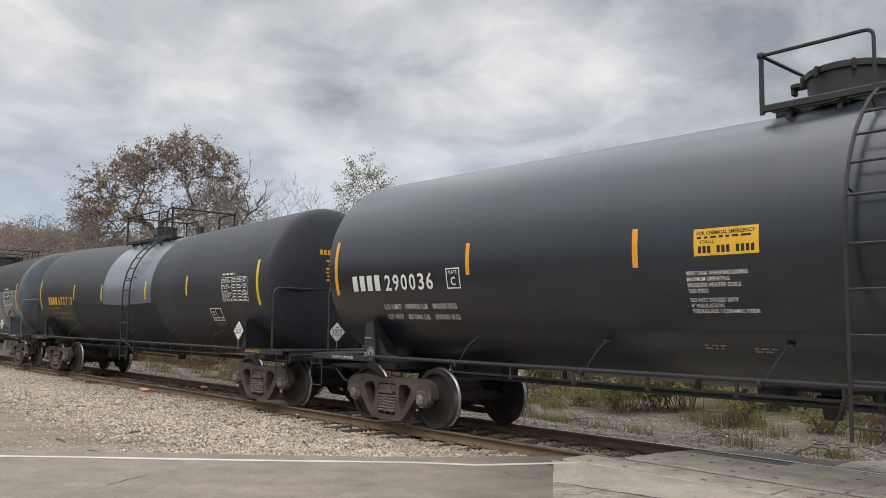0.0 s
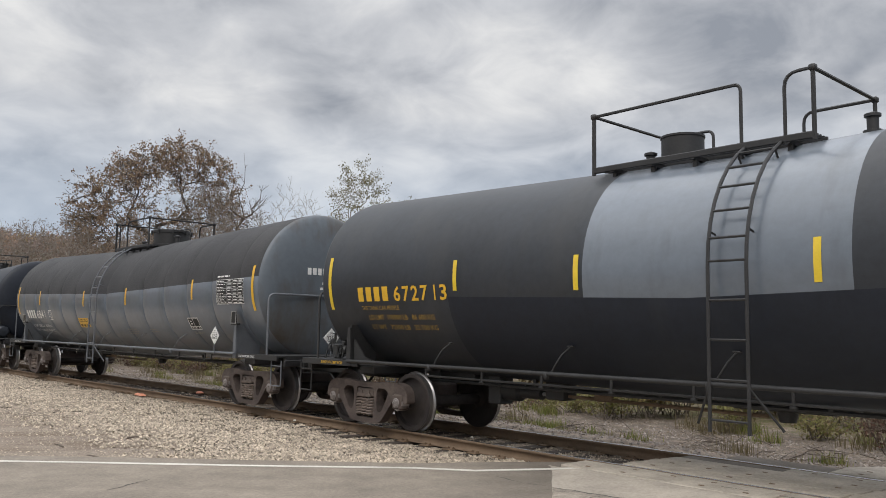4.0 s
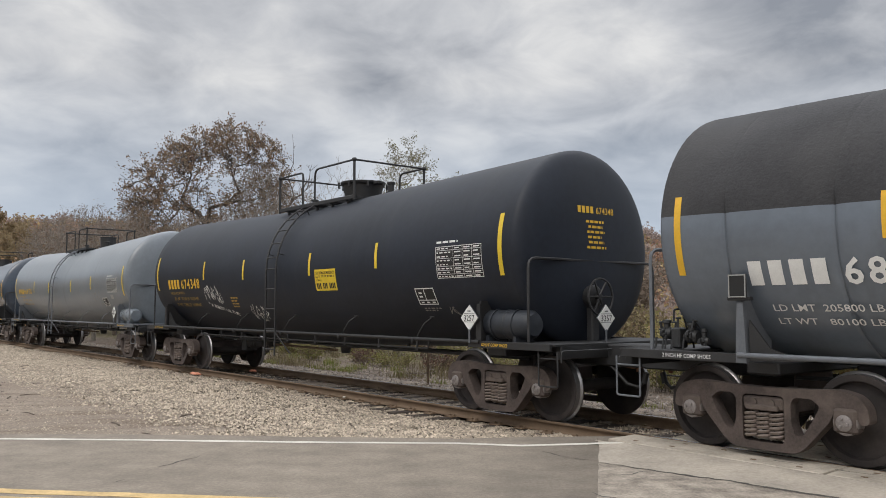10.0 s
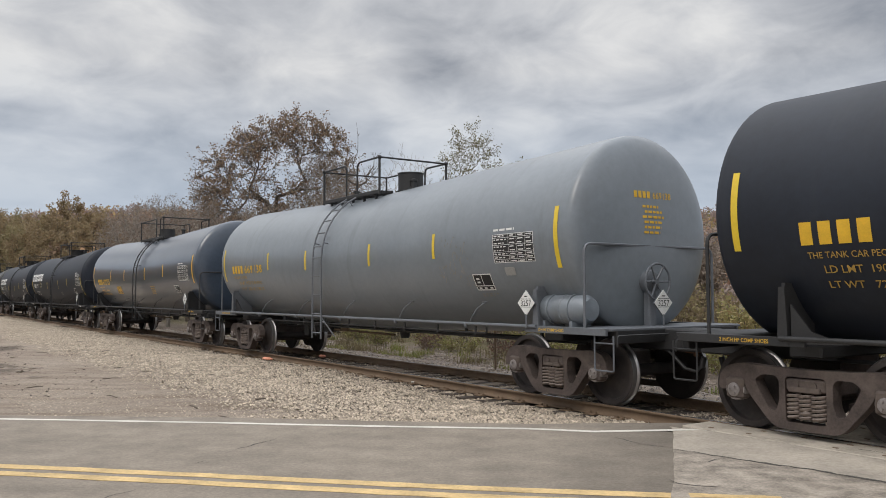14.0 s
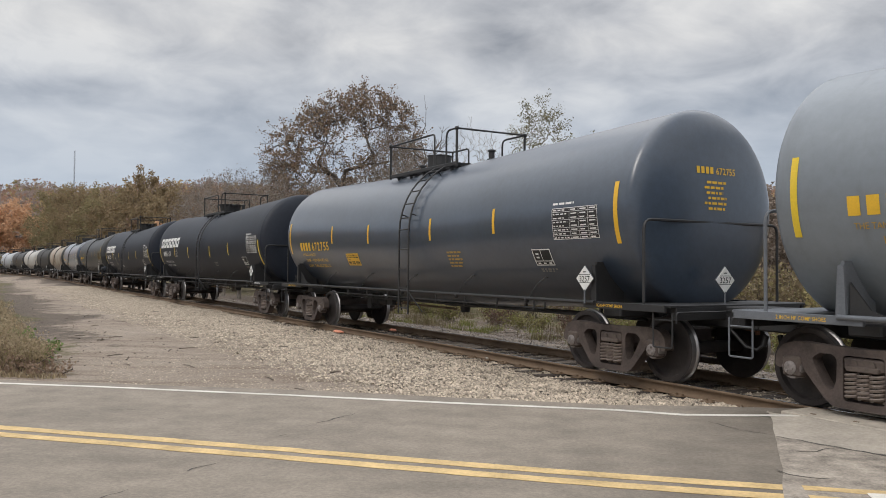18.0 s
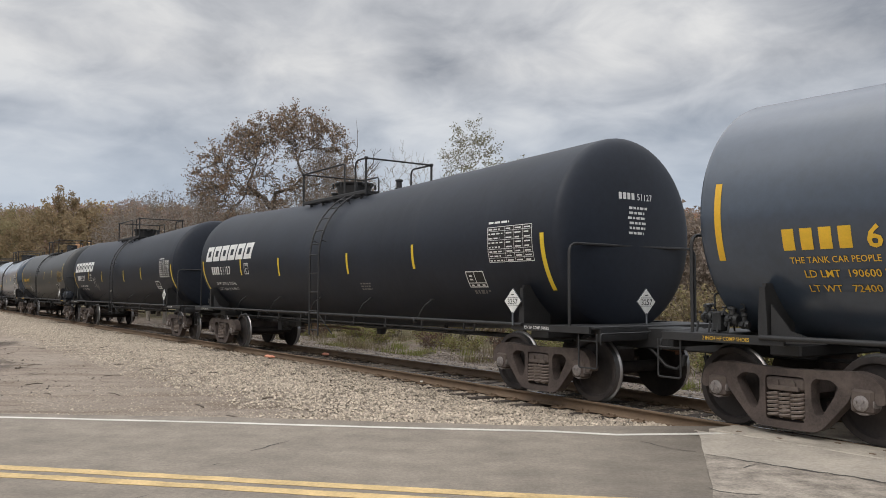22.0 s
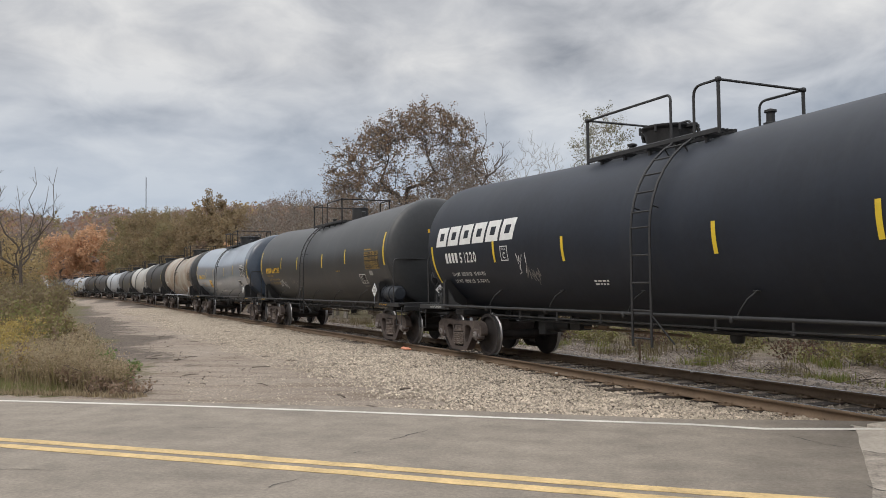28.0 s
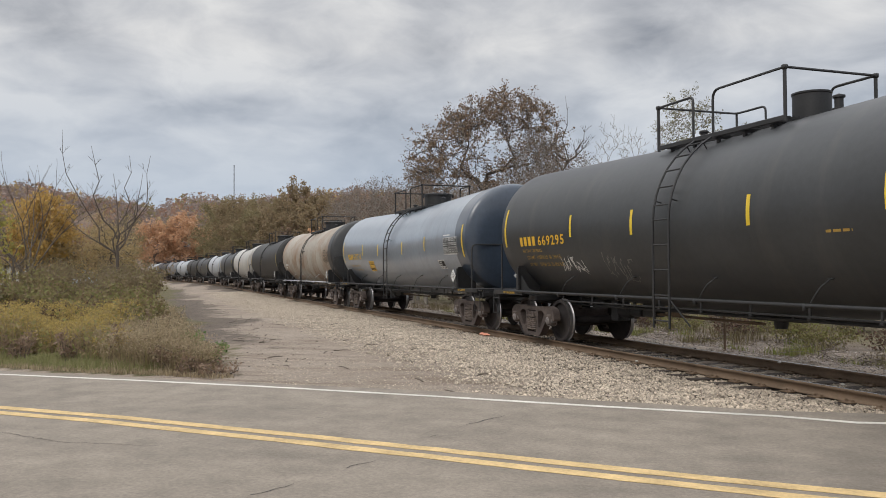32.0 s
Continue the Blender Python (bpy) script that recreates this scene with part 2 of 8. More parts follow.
M = {
    "black": surf("black_tank_paint", (0.0095, 0.0138, 0.0230), 0.32, coat=0.5, var=0.3, scale=0.8, fine=9, bump=0.05, dist=0.02),
    "black_matt": surf("black_rough_coating", (0.034, 0.034, 0.037), 0.78, var=0.35, scale=0.9, fine=30, bump=0.7, dist=0.012),
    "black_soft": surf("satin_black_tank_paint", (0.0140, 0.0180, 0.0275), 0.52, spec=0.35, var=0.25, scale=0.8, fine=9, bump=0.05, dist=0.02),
    "charcoal": surf("charcoal_tank_paint", (0.034, 0.036, 0.038), 0.44, spec=0.6, var=0.25, scale=0.7, fine=9, bump=0.05, dist=0.02),
    "navy": surf("dark_slate_tank_paint", (0.040, 0.056, 0.082), 0.36, spec=0.35, coat=0.9, var=0.2, scale=0.7, fine=9, bump=0.05, dist=0.02),
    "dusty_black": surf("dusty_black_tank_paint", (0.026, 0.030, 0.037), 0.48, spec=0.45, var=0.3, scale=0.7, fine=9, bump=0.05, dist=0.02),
    "spring": surf("worn_spring_steel", (0.25, 0.205, 0.180), 0.55, 0.2, var=0.3, scale=6, fine=40, bump=0.1),
    "slate": surf("slate_grey_paint", (0.126, 0.150, 0.182), 0.34, coat=0.8, var=0.14, scale=0.6, fine=8, bump=0.06, dist=0.02),
    "grey": surf("light_grey_paint", (0.178, 0.202, 0.226), 0.40, coat=0.5, var=0.12, scale=0.6, fine=8, bump=0.05, dist=0.02),
    "tan": surf("weathered_tan_paint", (0.37, 0.335, 0.28), 0.5, var=0.2, scale=0.5, fine=7, bump=0.05, dist=0.02),
    "white": surf("dusty_white_paint", (0.41, 0.43, 0.46), 0.5, var=0.15, scale=0.6, fine=8, bump=0.05, dist=0.02),
    "steel": surf("steel_blue_paint", (0.215, 0.255, 0.305), 0.32, coat=0.9, var=0.16, scale=0.6, fine=8, bump=0.05, dist=0.02),
    "umber": surf("brown_black_tank_paint", (0.036, 0.035, 0.033), 0.55, spec=0.4, var=0.25, scale=0.7, fine=9, bump=0.05, dist=0.02),
    "pale": surf("faded_grey_tan_paint", (0.44, 0.425, 0.40), 0.55, var=0.2, scale=0.5, fine=7, bump=0.05, dist=0.02),
    "orange_tape": surf("orange_reflective_tape", (0.70, 0.33, 0.03), 0.35, var=0.1, scale=5, fine=40, bump=0.03),
    "frame": surf("black_frame_paint", (0.022, 0.022, 0.023), 0.55, var=0.35, scale=3, fine=40, bump=0.1),
    "valve_steel": surf("dusty_valve_castings", (0.028, 0.029, 0.030), 0.5, var=0.5, scale=8, fine=40, bump=0.1),
    "frame_grey": surf("grey_frame_paint", (0.12, 0.13, 0.145), 0.5, var=0.2, scale=3, fine=40, bump=0.08),
    "frame_pale": surf("dull_aluminium_plate", (0.34, 0.34, 0.33), 0.5, 0.3, var=0.15, scale=8, fine=40, bump=0.05),
    "truck": surf("rusty_brown_cast_steel", (0.076, 0.058, 0.051), 0.85, 0.0, var=0.45, scale=4, fine=45, bump=0.3, dist=0.01),
    "wheel": surf("dark_brown_wheel_steel", (0.026, 0.021, 0.020), 0.8, 0.0, var=0.35, scale=3, fine=30, bump=0.12),
    "tread": surf("polished_wheel_tread", (0.36, 0.35, 0.35), 0.38, 0.9, var=0.15, scale=6, fine=60, bump=0.03),
    "bearing": surf("greasy_bearing_cap", (0.24, 0.215, 0.205), 0.5, 0.2, var=0.3, scale=9, fine=60, bump=0.1),
    "rust": surf("rust", (0.16, 0.075, 0.04), 0.8, 0.1, var=0.4, scale=6, fine=50, bump=0.25),
    "amber_tape": surf("amber_reflective_tape", (0.72, 0.42, 0.03), 0.35, var=0.1, scale=5, fine=40, bump=0.03),
    "yellow": surf("yellow_reflective_tape", (0.70, 0.50, 0.035), 0.35, var=0.1, scale=5, fine=40, bump=0.03),
    "yellow_text": surf("yellow_lettering", (0.70, 0.42, 0.03), 0.5, var=0.12, scale=8, fine=60, bump=0),
    "white_text": surf("white_lettering", (0.72, 0.72, 0.70), 0.5, var=0.1, scale=8, fine=60, bump=0),
    "faint_text": surf("faded_lettering", (0.22, 0.21, 0.19), 0.6, var=0.2, scale=8, fine=60, bump=0),
    "dull_yellow_text": surf("faded_yellow_lettering", (0.38, 0.24, 0.05), 0.6, var=0.2, scale=8, fine=60, bump=0),
    "black_text": surf("black_lettering", (0.012, 0.012, 0.012), 0.6, var=0.1, scale=8, fine=60, bump=0),
    "rail_head": surf("polished_rail_head", (0.52, 0.52, 0.53), 0.25, 0.9, var=0.2, scale=3, fine=30, bump=0.02),
    "rail": surf("rusted_rail_steel", (0.172, 0.118, 0.076), 0.75, 0.15, var=0.3, scale=2, fine=35, bump=0.15),
    "tie": surf("weathered_creosoted_timber", (0.060, 0.046, 0.037), 0.9, var=0.4, scale=2, fine=14, bump=0.5, dist=0.02, stretch=(1, 6, 6)),
    "stone": surf("limestone_ballast", (0.385, 0.322, 0.250), 0.92, var=0.3, scale=4, fine=40, bump=0.3, piece=0.46),
    "stone_grey": surf("dusty_grey_ballast", (0.225, 0.195, 0.170), 0.92, var=0.2, scale=4, fine=40, bump=0.3, piece=0.38),
    "asphalt": asphalt(),
    "patch": surf("pale_crossing_asphalt", (0.368, 0.324, 0.270), 0.9, var=0.30, scale=1.8, fine=24, bump=0.5, dist=0.008),
    "panel": surf("weathered_crossing_panels", (0.43, 0.38, 0.315), 0.9, var=0.32, scale=2.2, fine=26, bump=0.5, dist=0.008),
    "patch_worn": surf("mottled_crossing_asphalt", (0.285, 0.246, 0.203), 0.92, var=0.55, scale=4.5, fine=38, bump=0.8, dist=0.010),
    "crack": surf("tar_filled_crack", (0.075, 0.067, 0.058), 0.9, var=0.2, bump=0),
    "line_white": surf("worn_white_road_paint", (0.575, 0.545, 0.49), 0.7, var=0.24, scale=2, fine=30, bump=0.2, dist=0.004),
    "line_yellow": surf("worn_yellow_road_paint", (0.54, 0.385, 0.180), 0.8, var=0.32, scale=3, fine=26, bump=0.2, dist=0.004),
    "bark": surf("grey_brown_bark", (0.13, 0.105, 0.085), 0.95, var=0.35, scale=2, fine=14, bump=0.6, dist=0.03, stretch=(1, 1, 0.3)),
    "bark_oak": surf("grey_oak_bark", (0.10, 0.085, 0.072), 0.95, var=0.35, scale=2, fine=14, bump=0.6, dist=0.03, stretch=(1, 1, 0.3)),
    "bark_pale": surf("pale_bare_bark", (0.26, 0.235, 0.205), 0.95, var=0.3, scale=2, fine=14, bump=0.6, dist=0.03, stretch=(1, 1, 0.3)),
    "oak": leafy("brown_oak_leaves", [(0.17, 0.118, 0.09), (0.29, 0.20, 0.145), (0.22, 0.18, 0.122), (0.36, 0.24, 0.16)]),
    "olive": leafy("olive_thinning_leaves", [(0.19, 0.185, 0.115), (0.26, 0.245, 0.155), (0.22, 0.18, 0.11)]),
    "bronze": leafy("bronze_autumn_leaves", [(0.22, 0.165, 0.105), (0.31, 0.235, 0.145), (0.26, 0.21, 0.12), (0.35, 0.245, 0.145)]),
    "orange": leafy("orange_autumn_leaves", [(0.60, 0.37, 0.22), (0.68, 0.45, 0.28), (0.50, 0.31, 0.20)]),
    "gold": leafy("yellow_autumn_leaves", [(0.55, 0.35, 0.11), (0.60, 0.42, 0.15), (0.45, 0.30, 0.11)]),
    "twig": leafy("bare_twigs", [(0.22, 0.175, 0.14), (0.28, 0.23, 0.19), (0.17, 0.13, 0.10)]),
    "grass": leafy("autumn_grass", [(0.21, 0.22, 0.075), (0.31, 0.29, 0.12), (0.38, 0.31, 0.16), (0.17, 0.19, 0.06)]),
    "verge_green": leafy("green_verge_grass", [(0.22, 0.235, 0.10), (0.28, 0.275, 0.12), (0.33, 0.29, 0.16)]),
    "dry": leafy("dry_straw_grass", [(0.36, 0.28, 0.18), (0.46, 0.38, 0.25), (0.26, 0.20, 0.13)]),
    "goldenrod": leafy("goldenrod_heads", [(0.46, 0.35, 0.12), (0.53, 0.40, 0.14), (0.38, 0.30, 0.11), (0.30, 0.22, 0.10)]),
    "shrub": leafy("dull_green_shrub", [(0.20, 0.205, 0.08), (0.28, 0.26, 0.11), (0.29, 0.22, 0.125), (0.22, 0.165, 0.10)]),
}
M["slate_head"] = stained(surf("slate_grey_head_paint", (0.104, 0.122, 0.142), 0.45, var=0.14, scale=0.6, fine=8, bump=0.06, dist=0.02), (0.070, 0.056, 0.042), 0.9, (0.8, 1.1, 0.5), 0.43, 0.62, 3.0)
stained(M["slate"], (0.060, 0.066, 0.075), 0.55, (1.6, 0.5, 0.5), 0.54, 0.74, 1.0)
stained(M["grey"], (0.105, 0.115, 0.125), 0.55, (2.4, 0.45, 0.45), 0.55, 0.76, 2.0)
stained(M["steel"], (0.12, 0.13, 0.15), 0.5, (2.0, 0.45, 0.45), 0.54, 0.74, 4.0)
stained(M["tan"], (0.24, 0.135, 0.070), 0.85, (0.5, 0.35, 0.6), 0.44, 0.64, 5.0)
stained(M["dusty_black"], (0.047, 0.047, 0.047), 0.5, (1.5, 0.5, 0.5), 0.50, 0.72, 6.0)
stained(M["black_soft"], (0.031, 0.034, 0.040), 0.45, (2.6, 0.35, 0.35), 0.54, 0.76, 7.0)
stained(M["black"], (0.028, 0.031, 0.037), 0.35, (2.2, 0.35, 0.35), 0.55, 0.76, 8.0)
stained(M["charcoal"], (0.070, 0.066, 0.060), 0.6, (2.0, 0.4, 0.4), 0.52, 0.74, 9.0)
stained(M["black_matt"], (0.055, 0.054, 0.055), 0.6, (0.7, 0.7, 0.7), 0.48, 0.68, 10.0)
stained(M["truck"], (0.150, 0.120, 0.100), 0.6, (2.5, 2.5, 2.5), 0.50, 0.68, 11.0)
stained(M["wheel"], (0.075, 0.060, 0.053), 0.5, (2.0, 2.0, 2.0), 0.50, 0.70, 12.0)
M["navy"].node_tree.nodes["Principled BSDF"].inputs["Coat IOR"].default_value = 1.62


# ---- small modelling kit ----
class Geo:
    """Vertices and faces of one mesh; each face keeps the number of its material."""

    def __init__(self):
        self.v, self.f, self.m = [], [], []

    def add(self, verts, faces, mi=0):
        o = len(self.v)
        self.v += [tuple(p) for p in verts]
        self.f += [tuple(i + o for i in q) for q in faces]
        self.m += [mi] * len(faces)
        return self

    def box(self, c, s, mi=0, bevel=0.0, rot=None):
        """A box by its centre and size; bevel: chamfered long edges."""
        x, y, z = (k / 2 for k in s)
        b = min(bevel, x * 0.9, y * 0.9, z * 0.9)
        if b <= 0:
            vs = [(i * x, j * y, k * z) for i in (-1, 1) for j in (-1, 1) for k in (-1, 1)]
            fs = [(0, 1, 3, 2), (4, 6, 7, 5), (0, 4, 5, 1), (2, 3, 7, 6), (0, 2, 6, 4), (1, 5, 7, 3)]
        else:
            ring = [(x - b, y), (x, y - b), (x, -y + b), (x - b, -y), (-x + b, -y), (-x, -y + b), (-x, y - b), (-x + b, y)]
            inn = [(p * (1 - b / x), q * (1 - b / y)) for p, q in ring]
            vs = [(*p, -z) for p in inn] + [(*p, -z + b) for p in ring] + [(*p, z - b) for p in ring] + [(*p, z) for p in inn]
            fs = [tuple(range(8)), tuple(range(31, 23, -1))]
            for r in range(3):
                for i in range(8):
                    fs.append((r * 8 + i, r * 8 + 8 + i, r * 8 + 8 + (i + 1) % 8, r * 8 + (i + 1) % 8))
        m = Matrix.Translation(c) @ (rot.to_4x4() if rot else Matrix())
        return self.add([m @ Vector(p) for p in vs], fs, mi)

    def tube(self, pts, r, n=8, mi=0, caps=True, taper=None):
        """A pipe along points; taper: the radius at its far end."""
        pts = [Vector(p) for p in pts]
        vs, fs = [], []
        side = None
        for i, p in enumerate(pts):
            d = (pts[min(i + 1, len(pts) - 1)] - pts[max(i - 1, 0)]).normalized()
            if side is None or abs(side.dot(d)) > 0.95:
                side = d.orthogonal().normalized()
            side = (side - d * side.dot(d)).normalized()
            up = d.cross(side)
            rr = r if taper is None else r + (taper - r) * i / max(1, len(pts) - 1)
            for k in range(n):
                a = 2 * math.pi * k / n
                vs.append(p + side * (rr * math.cos(a)) + up * (rr * math.sin(a)))
        for i in range(len(pts) - 1):
            for k in range(n):
                fs.append((i * n + k, i * n + (k + 1) % n, (i + 1) * n + (k + 1) % n, (i + 1) * n + k))
        if caps:
            fs += [tuple(range(n - 1, -1, -1)), tuple(range((len(pts) - 1) * n, len(pts) * n))]
        return self.add(vs, fs, mi)

    def lathe(self, prof, axis="z", n=24, at=(0, 0, 0), mi=0, mis=None):
        """A turned form: (radius, height) pairs about an axis through at."""
        vs, fs = [], []
        for r, h in prof:
            for k in range(n):
                a = 2 * math.pi * k / n
                c, s = r * math.cos(a), r * math.sin(a)
                p = {"z": (c, s, h), "x": (h, c, s), "y": (s, h, c)}[axis]
                vs.append((p[0] + at[0], p[1] + at[1], p[2] + at[2]))
        o = len(self.v)
        for i in range(len(prof) - 1):
            q = [(i * n + k, i * n + (k + 1) % n, (i + 1) * n + (k + 1) % n, (i + 1) * n + k) for k in range(n)]
            self.add(vs if i == 0 else [], [], mi)
            self.f += [tuple(j + o for j in t) for t in q]
            self.m += [mis[i] if mis else mi] * n
        for ring, rev in ((0, True), (len(prof) - 1, False)):
            if prof[ring][0] > 1e-4:
                t = [o + ring * n + k for k in range(n)]
                self.f.append(tuple(reversed(t)) if rev else tuple(t))
                self.m.append(mi)
        return self

    def plate(self, outline, y0, y1, mi=0):
        """A flat plate of (x, z) outline, from y0 to y1."""
        n = len(outline)
        vs = [(x, y0, z) for x, z in outline] + [(x, y1, z) for x, z in outline]
        fs = [tuple(range(n)), tuple(range(2 * n - 1, n - 1, -1))]
        fs += [(i, i + n, (i + 1) % n + n, (i + 1) % n) for i in range(n)]
        return self.add(vs, fs, mi)

    def mesh(self, name, mats, smooth=None):
        me = bpy.data.meshes.new(name)
        me.from_pydata(self.v, [], self.f)
        for m in mats:
            me.materials.append(M[m])
        me.polygons.foreach_set("material_index", self.m)
        bm = bmesh.new()
        bm.from_mesh(me)
        if len(bm.faces) < 20000:
            bmesh.ops.recalc_face_normals(bm, faces=bm.faces)
        if smooth:
            for fc in bm.faces:
                fc.smooth = True
            for ed in bm.edges:
                if len(ed.link_faces) == 2 and ed.calc_face_angle(0) > radians(smooth):
                    ed.smooth = False
        bm.to_mesh(me)
        bm.free()
        me.update()
        return me


def part(name, me, parent=None, label="", m=None):
    """Links a mesh as one object, under a thing or a part."""
    ob = new(name, me)
    if parent is not None:
        ob.parent = parent
    if m is not None:
        ob.matrix_basis = m
    if label:
        tagged(ob, label)
    return ob


def thing(name, label, category, group="", kind="", me=None, m=None):
    ob = new(name, me)
    if m is not None:
        ob.matrix_basis = m
    return tagged(ob, label, category, group, kind)


def quick(name, verts, faces, mats, mi=None, smooth=False):
    """A large mesh from numpy arrays."""
    me = bpy.data.meshes.new(name)
    verts, faces = np.asarray(verts, dtype=np.float32), np.asarray(faces, dtype=np.int32)
    me.vertices.add(len(verts))
    me.vertices.foreach_set("co", verts.ravel())
    k = faces.shape[1]
    me.loops.add(faces.size)
    me.loops.foreach_set("vertex_index", faces.ravel())
    me.polygons.add(len(faces))
    me.polygons.foreach_set("loop_start", np.arange(len(faces), dtype=np.int32) * k)
    me.polygons.foreach_set("loop_total", np.full(len(faces), k, dtype=np.int32))
    for m in mats:
        me.materials.append(M[m])
    if mi is not None:
        me.polygons.foreach_set("material_index", np.asarray(mi, dtype=np.int32))
    if smooth:
        me.polygons.foreach_set("use_smooth", np.ones(len(faces), dtype=bool))
    me.update(calc_edges=True)
    me.validate()
    return me


def soften(me, width, seg=1):
    bm = bmesh.new()
    bm.from_mesh(me)
    es = [e for e in bm.edges if len(e.link_faces) == 2 and e.calc_face_angle(0) > radians(40)]
    bmesh.ops.bevel(bm, geom=es, offset=width, segments=seg, affect="EDGES", clamp_overlap=True)
    bm.to_mesh(me)
    bm.free()
    return me


# ---- the line of the track, and the train's way along it ----
YAW0, AWAY = radians(40.462), 9.073
GRADE, RAIL_Z = 0.0022, 0.04


def heading(u):
    """The way the track leads off, u metres up the line from the crossing."""
    return YAW0 + 0.000972 * min(max(u, 0), 30) - 0.000508 * min(max(u - 30, 0), 50) + 0.001147 * min(max(u - 80, 0), 400)


LINE = []
x, y = AWAY * math.cos(YAW0), AWAY * math.sin(YAW0)
for i in range(0, 1200):
    LINE.append((x, y))
    h = heading(i * 0.5 + 0.25)
    x, y = x - math.sin(h) * 0.5, y + math.cos(h) * 0.5


def on_track(u, off=0.0):
    """A place on the line: off metres towards the road's side of it. Also the heading there."""
    if u <= 0:
        h = YAW0
        px, py = LINE[0][0] + math.sin(h) * -u, LINE[0][1] - math.cos(h) * -u
    else:
        i = min(int(u * 2), len(LINE) - 2)
        k = u * 2 - i
        px = LINE[i][0] + (LINE[i + 1][0] - LINE[i][0]) * k
        py = LINE[i][1] + (LINE[i + 1][1] - LINE[i][1]) * k
        h = heading(u)
    return Vector((px - math.cos(h) * off, py - math.sin(h) * off, RAIL_Z + GRADE * max(u, 0))), h


# metres that the train has come, every half second
TRAVEL = [
    1.49, 3.48, 5.50, 7.49, 9.50, 11.49, 13.48, 15.45, 17.40, 19.37, 21.33, 23.32, 25.17,
    27.25, 29.23, 31.19, 33.18, 35.15, 37.14, 39.13, 41.08, 43.11, 45.11, 47.13, 49.12, 51.12,
    52.99, 55.10, 57.13, 59.15, 61.15, 63.13, 65.11, 67.11, 69.14, 71.10, 72.98, 75.16, 77.10,
    79.10, 81.15, 83.19, 85.23, 87.27, 89.32, 91.20, 93.39, 95.37, 97.40, 99.47, 101.39, 103.51,
    105.58, 107.64, 109.69, 111.76, 113.82, 115.88, 117.96, 120.03, 121.92, 124.08, 126.14, 128.17, 130.12,
]


def travelled(t):
    i = min(int(t * 2), len(TRAVEL) - 2)
    return TRAVEL[i] + (TRAVEL[i + 1] - TRAVEL[i]) * (t * 2 - i)


def near_line(px, py):
    """Roughly how far up the line, and how far off it, a place lies."""
    dx, dy = px - LINE[0][0], py - LINE[0][1]
    u = -dx * math.sin(0.725) + dy * math.cos(0.725)
    p, h = on_track(max(u, -200))
    return u, -(px - p.x) * math.cos(h) - (py - p.y) * math.sin(h)


# ---- ground, road, crossing ----
def smooth_step(a, b, v):
    q = min(1, max(0, (v - a) / (b - a)))
    return q * q * (3 - 2 * q)


WHITE_LINE = [(-60, 6.5), (-40, 8.2), (-25, 9.2), (-11.6, 9.69), (-8.95, 9.80), (-6.65, 9.85), (-4.2, 9.80), (-2.0, 9.70), (0.0, 9.68), (0.75, 9.54), (1.15, 9.62), (1.55, 9.70), (1.9, 9.60), (2.2, 9.50), (2.52, 9.40)]
YELLOW_LINE = [(-60, 3.6), (-40, 5.4), (-25, 6.5), (-8.7, 7.16), (-6.8, 7.10), (-4.7, 6.93), (-2.9, 6.76), (-1.38, 6.60), (0.0, 6.48), (0.5, 6.45), (3.0, 6.35), (8.0, 5.8)]
ROAD_FAR = [(-60, 6.9), (-40, 8.6), (-25, 9.6), (-11.6, 10.05), (-4.0, 10.25), (0.0, 10.05), (1.6, 10.35), (5.0, 10.1), (14, 8.6), (40, 5.5), (80, 1.0)]


def along(line, px):
    for (x0, y0), (x1, y1) in zip(line, line[1:]):
        if x0 <= px <= x1:
            return y0 + (y1 - y0) * (px - x0) / (x1 - x0)
    return line[0][1] if px < line[0][0] else line[-1][1]


def ground_z(px, py):
    """The height of the ground sheet."""
    d = math.hypot(px, py)
    u, off = near_line(px, py)
    bank = 0.0
    if u > 3.5:
        rise = GRADE * u
        bed = smooth_step(7.0, 2.2, off) if off > 0 else smooth_step(-4.2, -2.4, off)
        bank = bed * (rise + 0.02) * smooth_step(3.5, 9, u)
        if off < 0:
            bank -= (1 - bed) * 0.25
    z = -0.16 + bank + 0.05 * noise.noise((px * 0.35, py * 0.35, 0)) + 0.02 * noise.noise((px * 1.7, py * 1.7, 3))
    if py < along(ROAD_FAR, px) + 1.5:
        k = smooth_step(along(ROAD_FAR, px) + 1.5, along(ROAD_FAR, px), py)
        z = z * (1 - k) - 0.10 * k
    if d > 160:
        a = math.degrees(math.atan2(-px, py))
        ridge = 0.75 + 0.35 * noise.noise((a * 0.06, 1.7, 0)) + 0.12 * noise.noise((a * 0.3, 0, 0))
        lift = smooth_step(-75, 15, a) * 0.62 + 0.38
        z += smooth_step(170, 520, d) * 62 * ridge * lift
    return z


